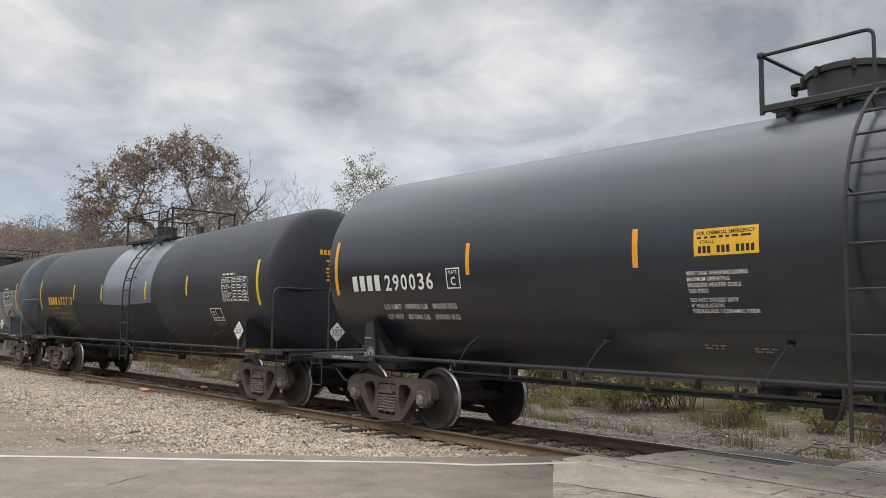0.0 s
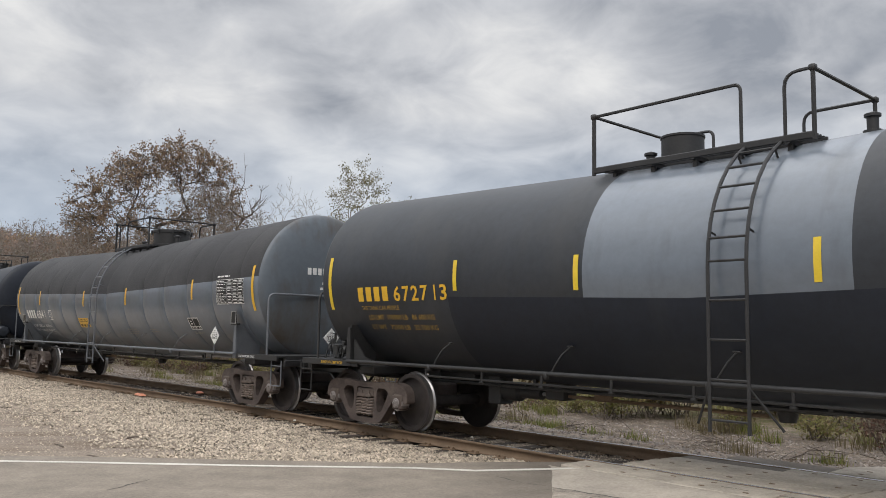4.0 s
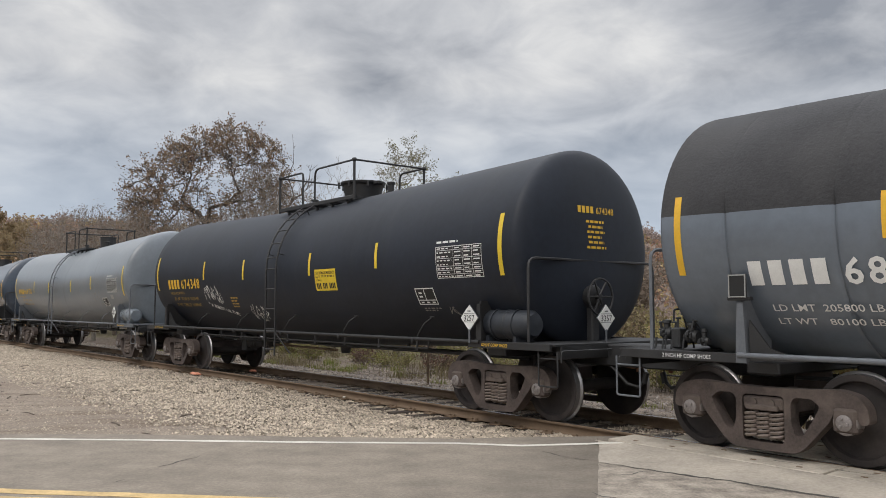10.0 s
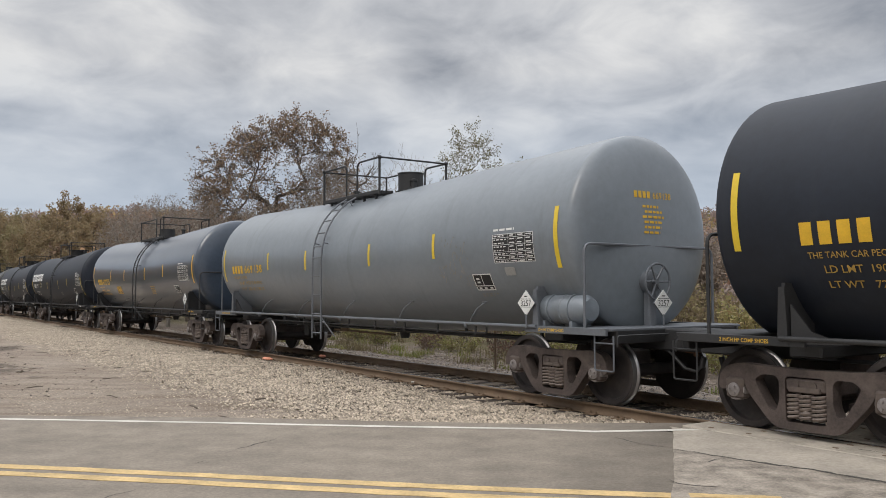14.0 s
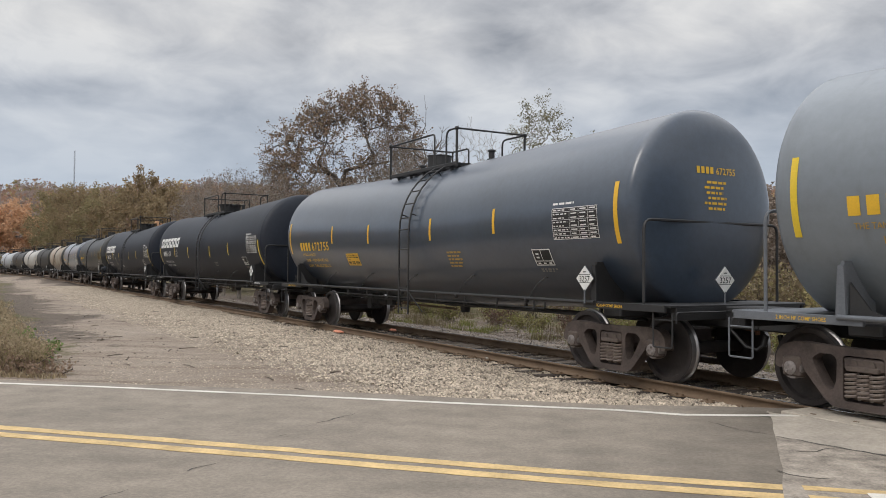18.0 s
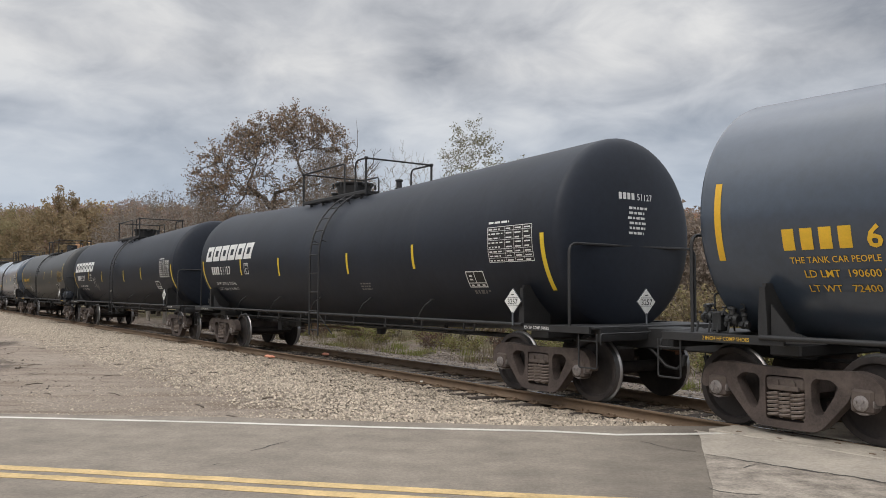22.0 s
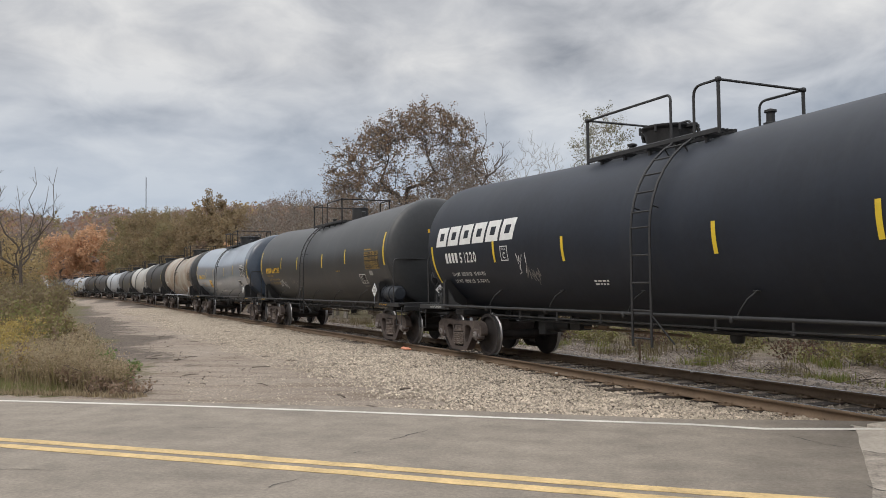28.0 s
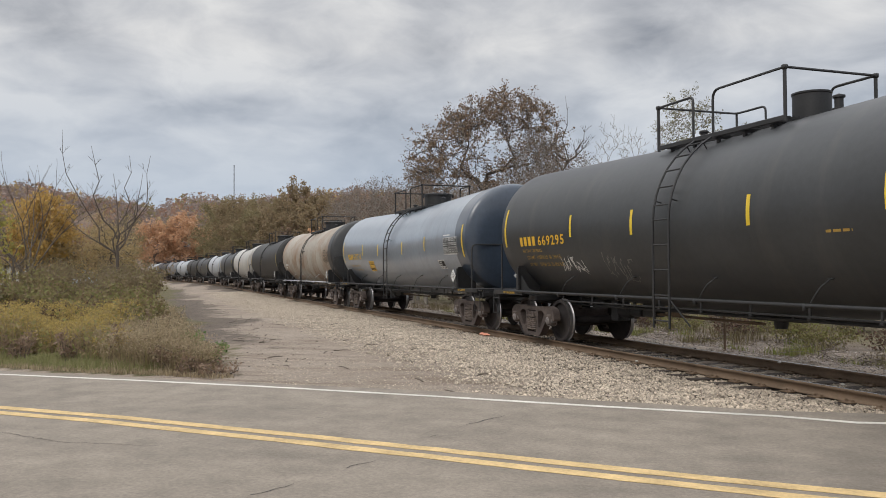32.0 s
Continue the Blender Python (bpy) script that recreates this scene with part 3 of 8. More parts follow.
def cover(px, py):
    """How much of the ground is dark soil, meadow and wood floor at a place; dark soil also paints shade under the
    ballast.
    """
    u, off = near_line(px, py)
    if off > 2.5:
        off += 1.5 * noise.noise((px * 0.22, py * 0.22, 5)) + 0.8 * noise.noise((px * 0.8, py * 0.8, 6))
        u += 5 * noise.noise((px * 0.15, py * 0.15, 7))
    d = math.hypot(px, py)
    if d > 175:
        return 0.0, 0.0, 1.0
    soil = 0.71 * smooth_step(3.9, 6.6, off) * smooth_step(10.5, 8.2, off) * smooth_step(13, 27, u) * smooth_step(150, 110, u)
    green = 0.9 * smooth_step(6.8 - 0.02 * max(0, u), 9.6 - 0.02 * max(0, u), off) if py > 11.2 else 0.0
    # the bed is darkened as brown earth and as shade between the stones
    if 0 < off < 3.6 and u > 6:
        soil = max(soil, smooth_step(3.6, 2.4, off))
    if off < 0:
        soil = 0.62 * smooth_step(-2.0, -3.6, off)
        green = 0.62 * smooth_step(-5.0, -10.0, off)
    if u > 150:
        green = max(green, smooth_step(150, 180, u))
    return soil, green, 0.0


def ground_material():
    """Crushed stone, giving way to dark soil, meadow and wood floor where the cover says."""
    m = bpy.data.materials.new("open_ground")
    m.use_nodes = True
    nt = m.node_tree
    N, L = nt.nodes.new, nt.links.new
    p = nt.nodes["Principled BSDF"]
    p.inputs["Roughness"].default_value, p.inputs["Specular IOR Level"].default_value = 0.95, 0.2
    tc, at, sep = N("ShaderNodeTexCoord"), N("ShaderNodeAttribute"), N("ShaderNodeSeparateColor")
    at.attribute_name = "cover"
    L(at.outputs["Color"], sep.inputs[0])

    def cloud(scale, detail=5, rough=0.6):
        n = N("ShaderNodeTexNoise")
        n.inputs["Scale"].default_value, n.inputs["Detail"].default_value, n.inputs["Roughness"].default_value = scale, detail, rough
        L(tc.outputs["Object"], n.inputs[0])
        return n.outputs[0]

    def tone(src, lo, hi, p0=0.33, p1=0.67):
        r = N("ShaderNodeValToRGB")
        e = r.color_ramp.elements
        e[0].position, e[0].color, e[1].position, e[1].color = p0, (*lo, 1), p1, (*hi, 1)
        L(src, r.inputs[0])
        return r.outputs[0]

    def blend(fac, a, b):
        n = N("ShaderNodeMix")
        n.data_type = "RGBA"
        L(fac, n.inputs[0])
        L(a, n.inputs[6])
        L(b, n.inputs[7])
        return n.outputs[2]

    def edge(src, rough, k=1.1):
        a = N("ShaderNodeMath")
        a.operation = "MULTIPLY_ADD"
        L(rough, a.inputs[0])
        a.inputs[1].default_value, a.inputs[2].default_value = k, -k / 2
        b = N("ShaderNodeMath")
        b.operation = "ADD"
        L(a.outputs[0], b.inputs[0])
        L(src, b.inputs[1])
        c = N("ShaderNodeMapRange")
        c.interpolation_type = "SMOOTHSTEP"
        c.inputs[1].default_value, c.inputs[2].default_value = 0.40, 0.66
        L(b.outputs[0], c.inputs[0])
        return c.outputs[0]

    wide, mid, grit = cloud(0.28, 4), cloud(2.2, 6, 0.7), cloud(26, 6, 0.75)
    stone = blend(tone(mid, (0, 0, 0), (1, 1, 1), 0.38, 0.62), tone(grit, (0.16, 0.125, 0.097), (0.44, 0.368, 0.30)), tone(grit, (0.20, 0.164, 0.132), (0.49, 0.418, 0.345)))
    stone = blend(tone(wide, (0.0, 0.0, 0.0), (0.75, 0.75, 0.75), 0.42, 0.62), stone, tone(grit, (0.155, 0.125, 0.10), (0.37, 0.305, 0.25)))
    # ruts and drifts of earth that run along the yard
    mp, rut = N("ShaderNodeMapping"), N("ShaderNodeTexNoise")
    mp.inputs["Rotation"].default_value, mp.inputs["Scale"].default_value = (0, 0, radians(-52)), (0.35, 1.9, 1)
    L(tc.outputs["Object"], mp.inputs[0])
    L(mp.outputs[0], rut.inputs[0])
    rut.inputs["Scale"].default_value, rut.inputs["Detail"].default_value, rut.inputs["Roughness"].default_value = 1.0, 7, 0.66
    stone = blend(tone(rut.outputs[0], (0, 0, 0), (0.85, 0.85, 0.85), 0.49, 0.62), stone, tone(grit, (0.115, 0.088, 0.066), (0.30, 0.238, 0.185)))
    soil = tone(grit, (0.066, 0.053, 0.044), (0.20, 0.164, 0.134))
    green = blend(tone(mid, (0, 0, 0), (1, 1, 1), 0.4, 0.6), tone(grit, (0.085, 0.065, 0.042), (0.21, 0.165, 0.105)), tone(grit, (0.065, 0.068, 0.03), (0.15, 0.14, 0.065)))
    wood = tone(cloud(0.06, 6, 0.7), (0.13, 0.095, 0.075), (0.22, 0.16, 0.12))
    col = blend(edge(sep.outputs[0], mid), stone, soil)
    col = blend(edge(sep.outputs[1], mid), col, green)
    col = blend(sep.outputs[2], col, wood)
    L(col, p.inputs["Base Color"])
    bp = N("ShaderNodeBump")
    bp.inputs["Strength"].default_value, bp.inputs["Distance"].default_value = 0.9, 0.035
    L(grit, bp.inputs["Height"])
    L(bp.outputs[0], p.inputs["Normal"])
    return m


def ground():
    ring = []
    r = 0.0
    while r < 46:
        ring.append(r)
        r += 0.42 if 6 < r < 30 else 0.9
    while r < 3000:
        ring.append(r)
        r *= 1.07
    n = 300
    vs, fs, cov = [], [], []
    for r in ring:
        for k in range(n):
            a = 2 * math.pi * k / n
            px, py = r * math.sin(a), r * math.cos(a)
            vs.append((px, py, ground_z(px, py)))
            cov.append((*cover(px, py), 1.0))
    for i in range(len(ring) - 1):
        for k in range(n):
            fs.append((i * n + k, i * n + (k + 1) % n, (i + 1) * n + (k + 1) % n, (i + 1) * n + k))
    M["open_ground"] = ground_material()
    me = quick("ground", vs, fs, ["open_ground"], None, True)
    at = me.color_attributes.new("cover", "FLOAT_COLOR", "POINT")
    at.data.foreach_set("color", np.array(cov, dtype=np.float32).ravel())
    return thing("ground", "pale crushed-stone ground with dark soil and dry meadow", "ground", kind="structure", me=me)


ground()


def lift_at(px, py):
    """How far the paving climbs towards the rails at the crossing."""
    u, off = near_line(px, py)
    return 0.044 * (smooth_step(2.3, 1.4, off) * smooth_step(1.5, 2.1, px) if off > 0 else smooth_step(-2.6, -1.5, off))


def strip(line, width, z, thick, step=0.5, jitter=0.0, shift=0.0):
    """A flat band along a line, with thickness."""
    pts = []
    for (x0, y0), (x1, y1) in zip(line, line[1:]):
        n = max(1, int(math.hypot(x1 - x0, y1 - y0) / step))
        pts += [(x0 + (x1 - x0) * i / n, y0 + (y1 - y0) * i / n) for i in range(n)]
    pts.append(line[-1])
    g = Geo()
    vs = []
    for i, (px, py) in enumerate(pts):
        a, b = pts[max(0, i - 1)], pts[min(len(pts) - 1, i + 1)]
        t = Vector((b[0] - a[0], b[1] - a[1])).normalized()
        w = width / 2
        j0, j1 = (jitter * noise.noise((px * 3, py * 3, s)) for s in (0, 9))
        for o in (w + j0 + shift, -w + j1 + shift):
            zz = z + lift_at(px, py)
            vs += [(px - t.y * o, py + t.x * o, zz), (px - t.y * o, py + t.x * o, zz - thick)]
    fs = []
    for i in range(len(pts) - 1):
        a, b = i * 4, i * 4 + 4
        fs += [(a, a + 2, b + 2, b), (a + 1, b + 1, b + 3, a + 3), (a, b, b + 1, a + 1), (a + 2, a + 3, b + 3, b + 2)]
    e = (len(pts) - 1) * 4
    fs += [(0, 1, 3, 2), (e, e + 2, e + 3, e + 1)]
    return g.add(vs, fs)


def road():
    g = Geo()
    xs = [-60 + i for i in range(141)]
    vs, fs = [], []
    for px in xs:
        f = along(ROAD_FAR, px)
        for k in range(7):
            py = f - 10.4 * k / 6
            vs.append((px, py + (0.03 * noise.noise((px * 1.3, 0, 0)) if k == 0 else 0), 0.0))
        vs += [(px, f - 10.4, -0.14), (px, f + 0.03, -0.14)]
    for i in range(len(xs) - 1):
        a, b = i * 9, i * 9 + 9
        ring = [0, 1, 2, 3, 4, 5, 6, 7, 8]
        for k in range(9):
            fs.append((a + ring[k], a + ring[(k + 1) % 9], b + ring[(k + 1) % 9], b + ring[k]))
    g.add(vs, fs)
    thing("road", "worn grey asphalt road with fine cracks", "road", kind="structure", me=g.mesh("road", ["asphalt"]))
    thing("edge_line", "worn white road edge line", "road marking", kind="structure", me=strip(WHITE_LINE, 0.10, 0.005, 0.003, 0.25, 0.018).mesh("edge_line", ["line_white"]))
    for o in (0.135, -0.135):
        thing("centre_line", "worn yellow line of the double centre line", "road marking", "double centre line", "structure", strip(YELLOW_LINE, 0.155, 0.005, 0.003, 0.25, 0.020, o).mesh("centre_line", ["line_yellow"]))


road()


def rail_profile():
    """Half the section of a rail: head, web and foot, from the top centre round to the bottom centre."""
    return [(0.0, 0.0), (0.026, -0.001), (0.034, -0.007), (0.036, -0.036), (0.012, -0.046), (0.009, -0.118), (0.02, -0.130), (0.07, -0.140), (0.07, -0.152), (0.0, -0.152)]


def rail(off, name):
    half = rail_profile()
    sec = half + [(-a, b) for a, b in reversed(half[1:-1])]
    n = len(sec)
    us = [-170, -120, -80, -50, -30, -20] + [-15 + i for i in range(100)] + [85 + 3 * i for i in range(60)]
    vs, fs, mi = [], [], []
    for u in us:
        p, h = on_track(u, off)
        side = Vector((-math.cos(h), -math.sin(h), 0))
        vs += [tuple(p + side * a + Vector((0, 0, b))) for a, b in sec]
    for i in range(len(us) - 1):
        for k in range(n):
            fs.append((i * n + k, i * n + (k + 1) % n, (i + 1) * n + (k + 1) % n, (i + 1) * n + k))
            mi.append(0 if k in (0, n - 1) else 1)
    return thing(name, "worn steel rail with a bright head and rusty web", "rail", "rails of the track", "structure", quick(name, vs, fs, ["rail_head", "rail"], mi))


rail(0.7525, "rail")
rail(-0.7525, "rail")


# ---- ties, crossing, ballast ----
def tie_mesh(seed):
    rng = random.Random(seed)
    g = Geo()
    n = 9
    vs, fs = [], []
    for i in range(n):
        y = -1.3 + 2.6 * i / (n - 1)
        w, h = 0.115 + rng.uniform(-0.008, 0.006), rng.uniform(-0.010, 0.004)
        vs += [(-w, y, -0.16), (-w, y, h - 0.012), (-w + 0.014, y, h), (w - 0.014, y, h), (w, y, h - 0.012), (w, y, -0.16)]
    for i in range(n - 1):
        for k in range(6):
            fs.append((i * 6 + k, i * 6 + (k + 1) % 6, i * 6 + 6 + (k + 1) % 6, i * 6 + 6 + k))
    fs += [tuple(range(6)), tuple(range((n - 1) * 6 + 5, (n - 1) * 6 - 1, -1))]
    g.add(vs, fs)
    return g.mesh("railroad_tie", ["tie"])


def plate_mesh():
    g = Geo()
    g.box((0, 0, 0.008), (0.19, 0.36, 0.016), 0, 0.004)
    for sx in (-0.055, 0.055):
        for sy in (-0.09, 0.09):
            g.box((sx, sy, 0.026), (0.035, 0.04, 0.03), 0, 0.006)
    return g.mesh("tie_plate", ["rail"])


TIES = [tie_mesh(k) for k in range(4)]
PLATE = plate_mesh()
u, k = 6.15, 0
while u < 96:
    p, h = on_track(u)
    rng = random.Random(k)
    yaw = math.degrees(h) - 90 + rng.uniform(-1.2, 1.2)
    t = thing("railroad_tie", "weathered dark timber tie under the rails", "railroad tie", "ties of the track", me=TIES[k % 4], m=pose(p.x, p.y, p.z - 0.154 - rng.uniform(0, 0.008), 0, 0, yaw))
    if u < 45:
        for sy in (-0.7525, 0.7525):
            part("tie_plate", PLATE, t, "", pose(0, sy, 0.0))
    u += 0.53
    k += 1


def crossing_panel(name, o0, o1, u0, u1, label, mat="panel", bolts=(0.25, 0.75), z=0.002):
    """One slab of the crossing, along the track between two offsets from its middle."""
    g = Geo()
    n = 6
    vs = []
    for i in range(n + 1):
        for o in (o0, o1):
            end = 0.10 * noise.noise((o * 3, u0, 0)) if i == 0 else 0
            p, _ = on_track(u0 + end + (u1 - u0) * i / n, o)
            zz = p.z + z + 0.005 * noise.noise((p.x * 2, p.y * 2, 0))
            vs += [(p.x, p.y, zz), (p.x, p.y, -0.13)]
    fs = []
    for i in range(n):
        a, b = i * 4, i * 4 + 4
        fs += [(a, a + 2, b + 2, b), (a + 1, b + 1, b + 3, a + 3), (a, b, b + 1, a + 1), (a + 2, a + 3, b + 3, b + 2)]
    e = n * 4
    fs += [(0, 1, 3, 2), (e, e + 2, e + 3, e + 1)]
    g.add(vs, fs)
    slab = thing(name, label, "crossing panel", "panels of the level crossing", "structure", soften(g.mesh(name, [mat]), 0.008))
    bolt = shared_bolt()
    for q in bolts:
        for j in range(int((u0 - u1) / 0.5)):
            if noise.noise((u0 * 3.1 + j * 1.7, o0 * 9, q * 5)) > 0.12:
                continue
            p, h = on_track(u0 - 0.32 - j * 0.5, o0 + (o1 - o0) * q)
            part("lag_bolt", bolt, slab, "", pose(p.x, p.y, p.z + z + 0.002, 0, 0, math.degrees(h)))
    return slab


BOLT = []


def shared_bolt():
    if not BOLT:
        BOLT.append(Geo().box((0, 0, 0), (0.034, 0.060, 0.008), 0, 0.003).mesh("lag_bolt", ["rail"]))
    return BOLT[0]


PALE = "weathered pale timber and asphalt crossing panel"
for k in range(6):
    u0 = 6.28 - 2.62 * k
    crossing_panel("crossing_panel", 1.355, 0.83, u0, u0 - 2.60, PALE + " outside the near rail")
    v0 = 5.86 - 2.62 * k
    crossing_panel("crossing_panel", 0.655, 0.335, v0, v0 - 2.60, PALE + " between the rails", "panel", (0.5,))
    crossing_panel("crossing_panel", 0.322, -0.03, v0 - 0.05, v0 - 2.65, PALE + " between the rails", "panel", (0.5,))
    crossing_panel("crossing_panel", -0.043, -0.385, v0 - 0.1, v0 - 2.70, PALE + " between the rails", "panel", (0.3,))
    w0 = 4.35 - 2.62 * k
    crossing_panel("crossing_panel", -0.40, -0.67, w0, w0 - 2.60, PALE + " between the rails", "panel", (0.5,))
    w0 = 4.0 - 2.62 * k
    crossing_panel("crossing_panel", -0.83, -1.37, w0, w0 - 2.60, PALE + " outside the far rail")
crossing_panel("crossing_infill", -0.40, -0.67, 5.75, 4.37, "dark patched asphalt infill beside the far rail", "asphalt", (), -0.005)
crossing_panel("crossing_infill", -0.83, -1.30, 5.4, 4.02, "dark patched asphalt infill outside the far rail", "asphalt", (), -0.012)


def loft(name, left, right, n, mat, label, dz=0.004):
    """Paving between two edge lines."""
    def walk_along(line, k):
        q = k * (len(line) - 1)
        i = min(int(q), len(line) - 2)
        a, b = line[i], line[i + 1]
        return a[0] + (b[0] - a[0]) * (q - i), a[1] + (b[1] - a[1]) * (q - i)
    m = 14
    vs, fs = [], []
    for i in range(n + 1):
        (x0, y0), (x1, y1) = walk_along(left, i / n), walk_along(right, i / n)
        for j in range(m + 1):
            q = j / m
            q = 1 - (1 - q) ** 1.6
            px, py = x0 + (x1 - x0) * q, y0 + (y1 - y0) * q
            if j == 0:
                px += 0.02 * noise.noise((px * 2, py * 2.3, 4))
            vs.append((px, py, dz + lift_at(px, py)))
    w = m + 1
    fs = [(i * w + j, i * w + j + 1, i * w + w + j + 1, i * w + w + j) for i in range(n) for j in range(m)]
    return thing(name, label, "pavement", kind="structure", me=quick(name, vs, fs, [mat]))


# the paler surfacing that leads up to the rails
rim = [(on_track(q, 1.38)[0].x, on_track(q, 1.38)[0].y) for q in (6.45, 5.4, 4.2, 3.0, 1.5, 0.0, -2.0, -4.5, -7.5, -11.0)]
loft("crossing_apron", [(1.70, 9.98), (1.67, 9.6), (1.56, 8.95), (1.49, 8.5), (1.42, 8.0), (1.30, 7.2), (1.18, 6.6), (1.0, 5.4), (2.0, 1.0), (7.5, -0.3)], rim, 40, "patch", "pale worn asphalt apron beside the rails")
loft("crossing_apron", [(1.495, 8.50), (1.415, 8.0), (1.295, 7.2), (1.175, 6.6), (0.995, 5.4), (1.4, 3.2), (2.0, 1.0), (7.5, -0.3)], [(1.52, 8.50), (2.0, 8.06), (2.62, 7.56), (3.05, 7.14), (3.9, 6.4), (5.5, 5.2), (8.0, 3.0), (10.0, 1.0)], 40, "patch_worn", "mottled older asphalt before the crossing's crack", 0.008)
rim = [(on_track(q, -1.38)[0].x, on_track(q, -1.38)[0].y) for q in (4.0, 2.5, 1.0, -0.5, -2.0, -4.0, -7.0, -11.0)]
out = [(on_track(q, -2.3 - 0.16 * max(0, 4 - q))[0].x, on_track(q, -2.3 - 0.16 * max(0, 4 - q))[0].y) for q in (3.6, 2.5, 1.0, -0.5, -2.0, -4.0, -7.0, -11.0)]
loft("crossing_apron", rim, out, 20, "patch", "pale worn asphalt apron beyond the rails")
g = Geo()
bar = [(1.72, 5.95, 6.50), (2.6, 5.9, 6.56), (3.6, 5.76, 6.38), (5.0, 5.56, 6.18), (6.5, 5.35, 5.9)]
for o in (0.135, -0.135):
    thing("centre_line", "faded end of a yellow centre line at the crossing", "road marking", "double centre line", "structure", strip([(1.30, 6.42), (1.65, 6.40), (2.0, 6.385)], 0.12, 0.0115, 0.003, 0.1, 0.03, o).mesh("centre_line", ["line_yellow"]))
g.add([(px, yy, z + lift_at(px, yy)) for px, y0, y1 in bar for yy in (y0, y1) for z in (0.012, 0.009)], [f for i in range(4) for f in ((4 * i, 4 * i + 4, 4 * i + 6, 4 * i + 2), (4 * i + 1, 4 * i + 3, 4 * i + 7, 4 * i + 5), (4 * i, 4 * i + 1, 4 * i + 5, 4 * i + 4), (4 * i + 2, 4 * i + 6, 4 * i + 7, 4 * i + 3))])
thing("stop_bar", "worn white stop bar at the crossing", "road marking", kind="structure", me=g.mesh("stop_bar", ["line_white"]))


def crack(pts, w, seed, z=0.0025):
    rng = random.Random(seed)
    line = []
    for (x0, y0), (x1, y1) in zip(pts, pts[1:]):
        n = max(2, int(math.hypot(x1 - x0, y1 - y0) / 0.07))
        line += [(x0 + (x1 - x0) * i / n + rng.uniform(-0.018, 0.018), y0 + (y1 - y0) * i / n + rng.uniform(-0.018, 0.018)) for i in range(n)]
    vs, fs = [], []
    for i, (px, py) in enumerate(line):
        a, b = line[max(0, i - 1)], line[min(len(line) - 1, i + 1)]
        t = Vector((b[0] - a[0], b[1] - a[1])).normalized()
        ww = w * rng.uniform(0.35, 1.0) * min(1, 4 * i / len(line) + 0.2, 4 * (1 - i / len(line)) + 0.2)
        zz = z + lift_at(px, py)
        vs += [(px - t.y * ww, py + t.x * ww, zz), (px + t.y * ww, py - t.x * ww, zz)]
    fs = [(2 * i, 2 * i + 1, 2 * i + 3, 2 * i + 2) for i in range(len(line) - 1)]
    g = Geo().add(vs, fs)
    thing("road_crack", "narrow dark crack in the asphalt", "crack", "cracks in the road", "structure", g.mesh("road_crack", ["crack"]))


crack([(-2.80, 8.75), (-2.9, 8.5), (-3.0, 8.19), (-3.05, 8.0)], 0.016, 1)
crack([(-3.12, 7.5), (-3.14, 7.37)], 0.014, 2)
crack([(-3.05, 7.0), (-3.02, 6.75)], 0.009, 3)
crack([(-3.2, 6.35), (-3.3, 6.1), (-3.32, 5.9)], 0.009, 11)
crack([(-3.45, 5.45), (-3.5, 5.2), (-3.62, 5.0)], 0.010, 12)
crack([(1.50, 8.52), (2.0, 8.05), (2.62, 7.56), (3.03, 7.14), (3.9, 6.4), (4.6, 5.87)], 0.034, 4, 0.0105)
crack([(1.21, 7.12), (1.25, 7.0), (1.37, 6.9), (1.68, 6.87)], 0.012, 5, 0.0105)
crack([(1.50, 7.85), (1.72, 7.87), (1.9, 8.1)], 0.012, 6, 0.0105)
crack([(2.51, 9.40), (2.82, 9.06), (3.45, 8.24), (4.2, 7.5)], 0.012, 13, 0.0065)
crack([(-5.6, 8.35), (-5.2, 8.4), (-4.9, 8.46)], 0.006, 7)
crack([(-7.5, 6.2), (-6.4, 6.0), (-5.2, 6.2)], 0.007, 8)
crack([(-4.75, 7.95), (-4.55, 7.98)], 0.012, 9)
crack([(0.95, 9.2), (1.2, 8.8), (1.5, 8.6)], 0.012, 10)


def stones(name, label, n, pick, size, seed, mat="stone", sink=0.35):
    """Loose stones as one spread: pick gives a place on the ground."""
    rng = np.random.RandomState(seed)
    base = np.array([(1, 0, -0.4), (-1, 0, -0.4), (0, 1, -0.4), (0, -1, -0.4), (0, 0, 1), (0.55, 0.55, 0.5)], dtype=np.float32)
    tri = np.array([(0, 5, 4), (5, 2, 4), (2, 1, 4), (1, 3, 4), (3, 0, 4)], dtype=np.int32)
    V, F = [], []
    for i in range(n):
        px, py, pz, k = pick(rng)
        s = size * k * rng.uniform(0.55, 1.25)
        a = rng.uniform(0, 6.28)
        b = base * (np.array([1.0, 0.8, 0.62]) * rng.uniform(0.75, 1.25, 3)) + rng.uniform(-0.22, 0.22, (6, 3))
        c, d = math.cos(a), math.sin(a)
        e = rng.uniform(-0.6, 0.6)
        q = b * s
        x = q[:, 0] * c - q[:, 1] * d
        y = q[:, 0] * d + q[:, 1] * c
        z = q[:, 2] * math.cos(e) + x * math.sin(e) * 0.5
        V.append(np.stack([x + px, y + py, z + pz + s * sink], 1))
        F.append(tri + 6 * i)
    me = quick(name, np.concatenate(V), np.concatenate(F), [mat])
    return thing(name, label, "ballast", kind="stuff", me=me)


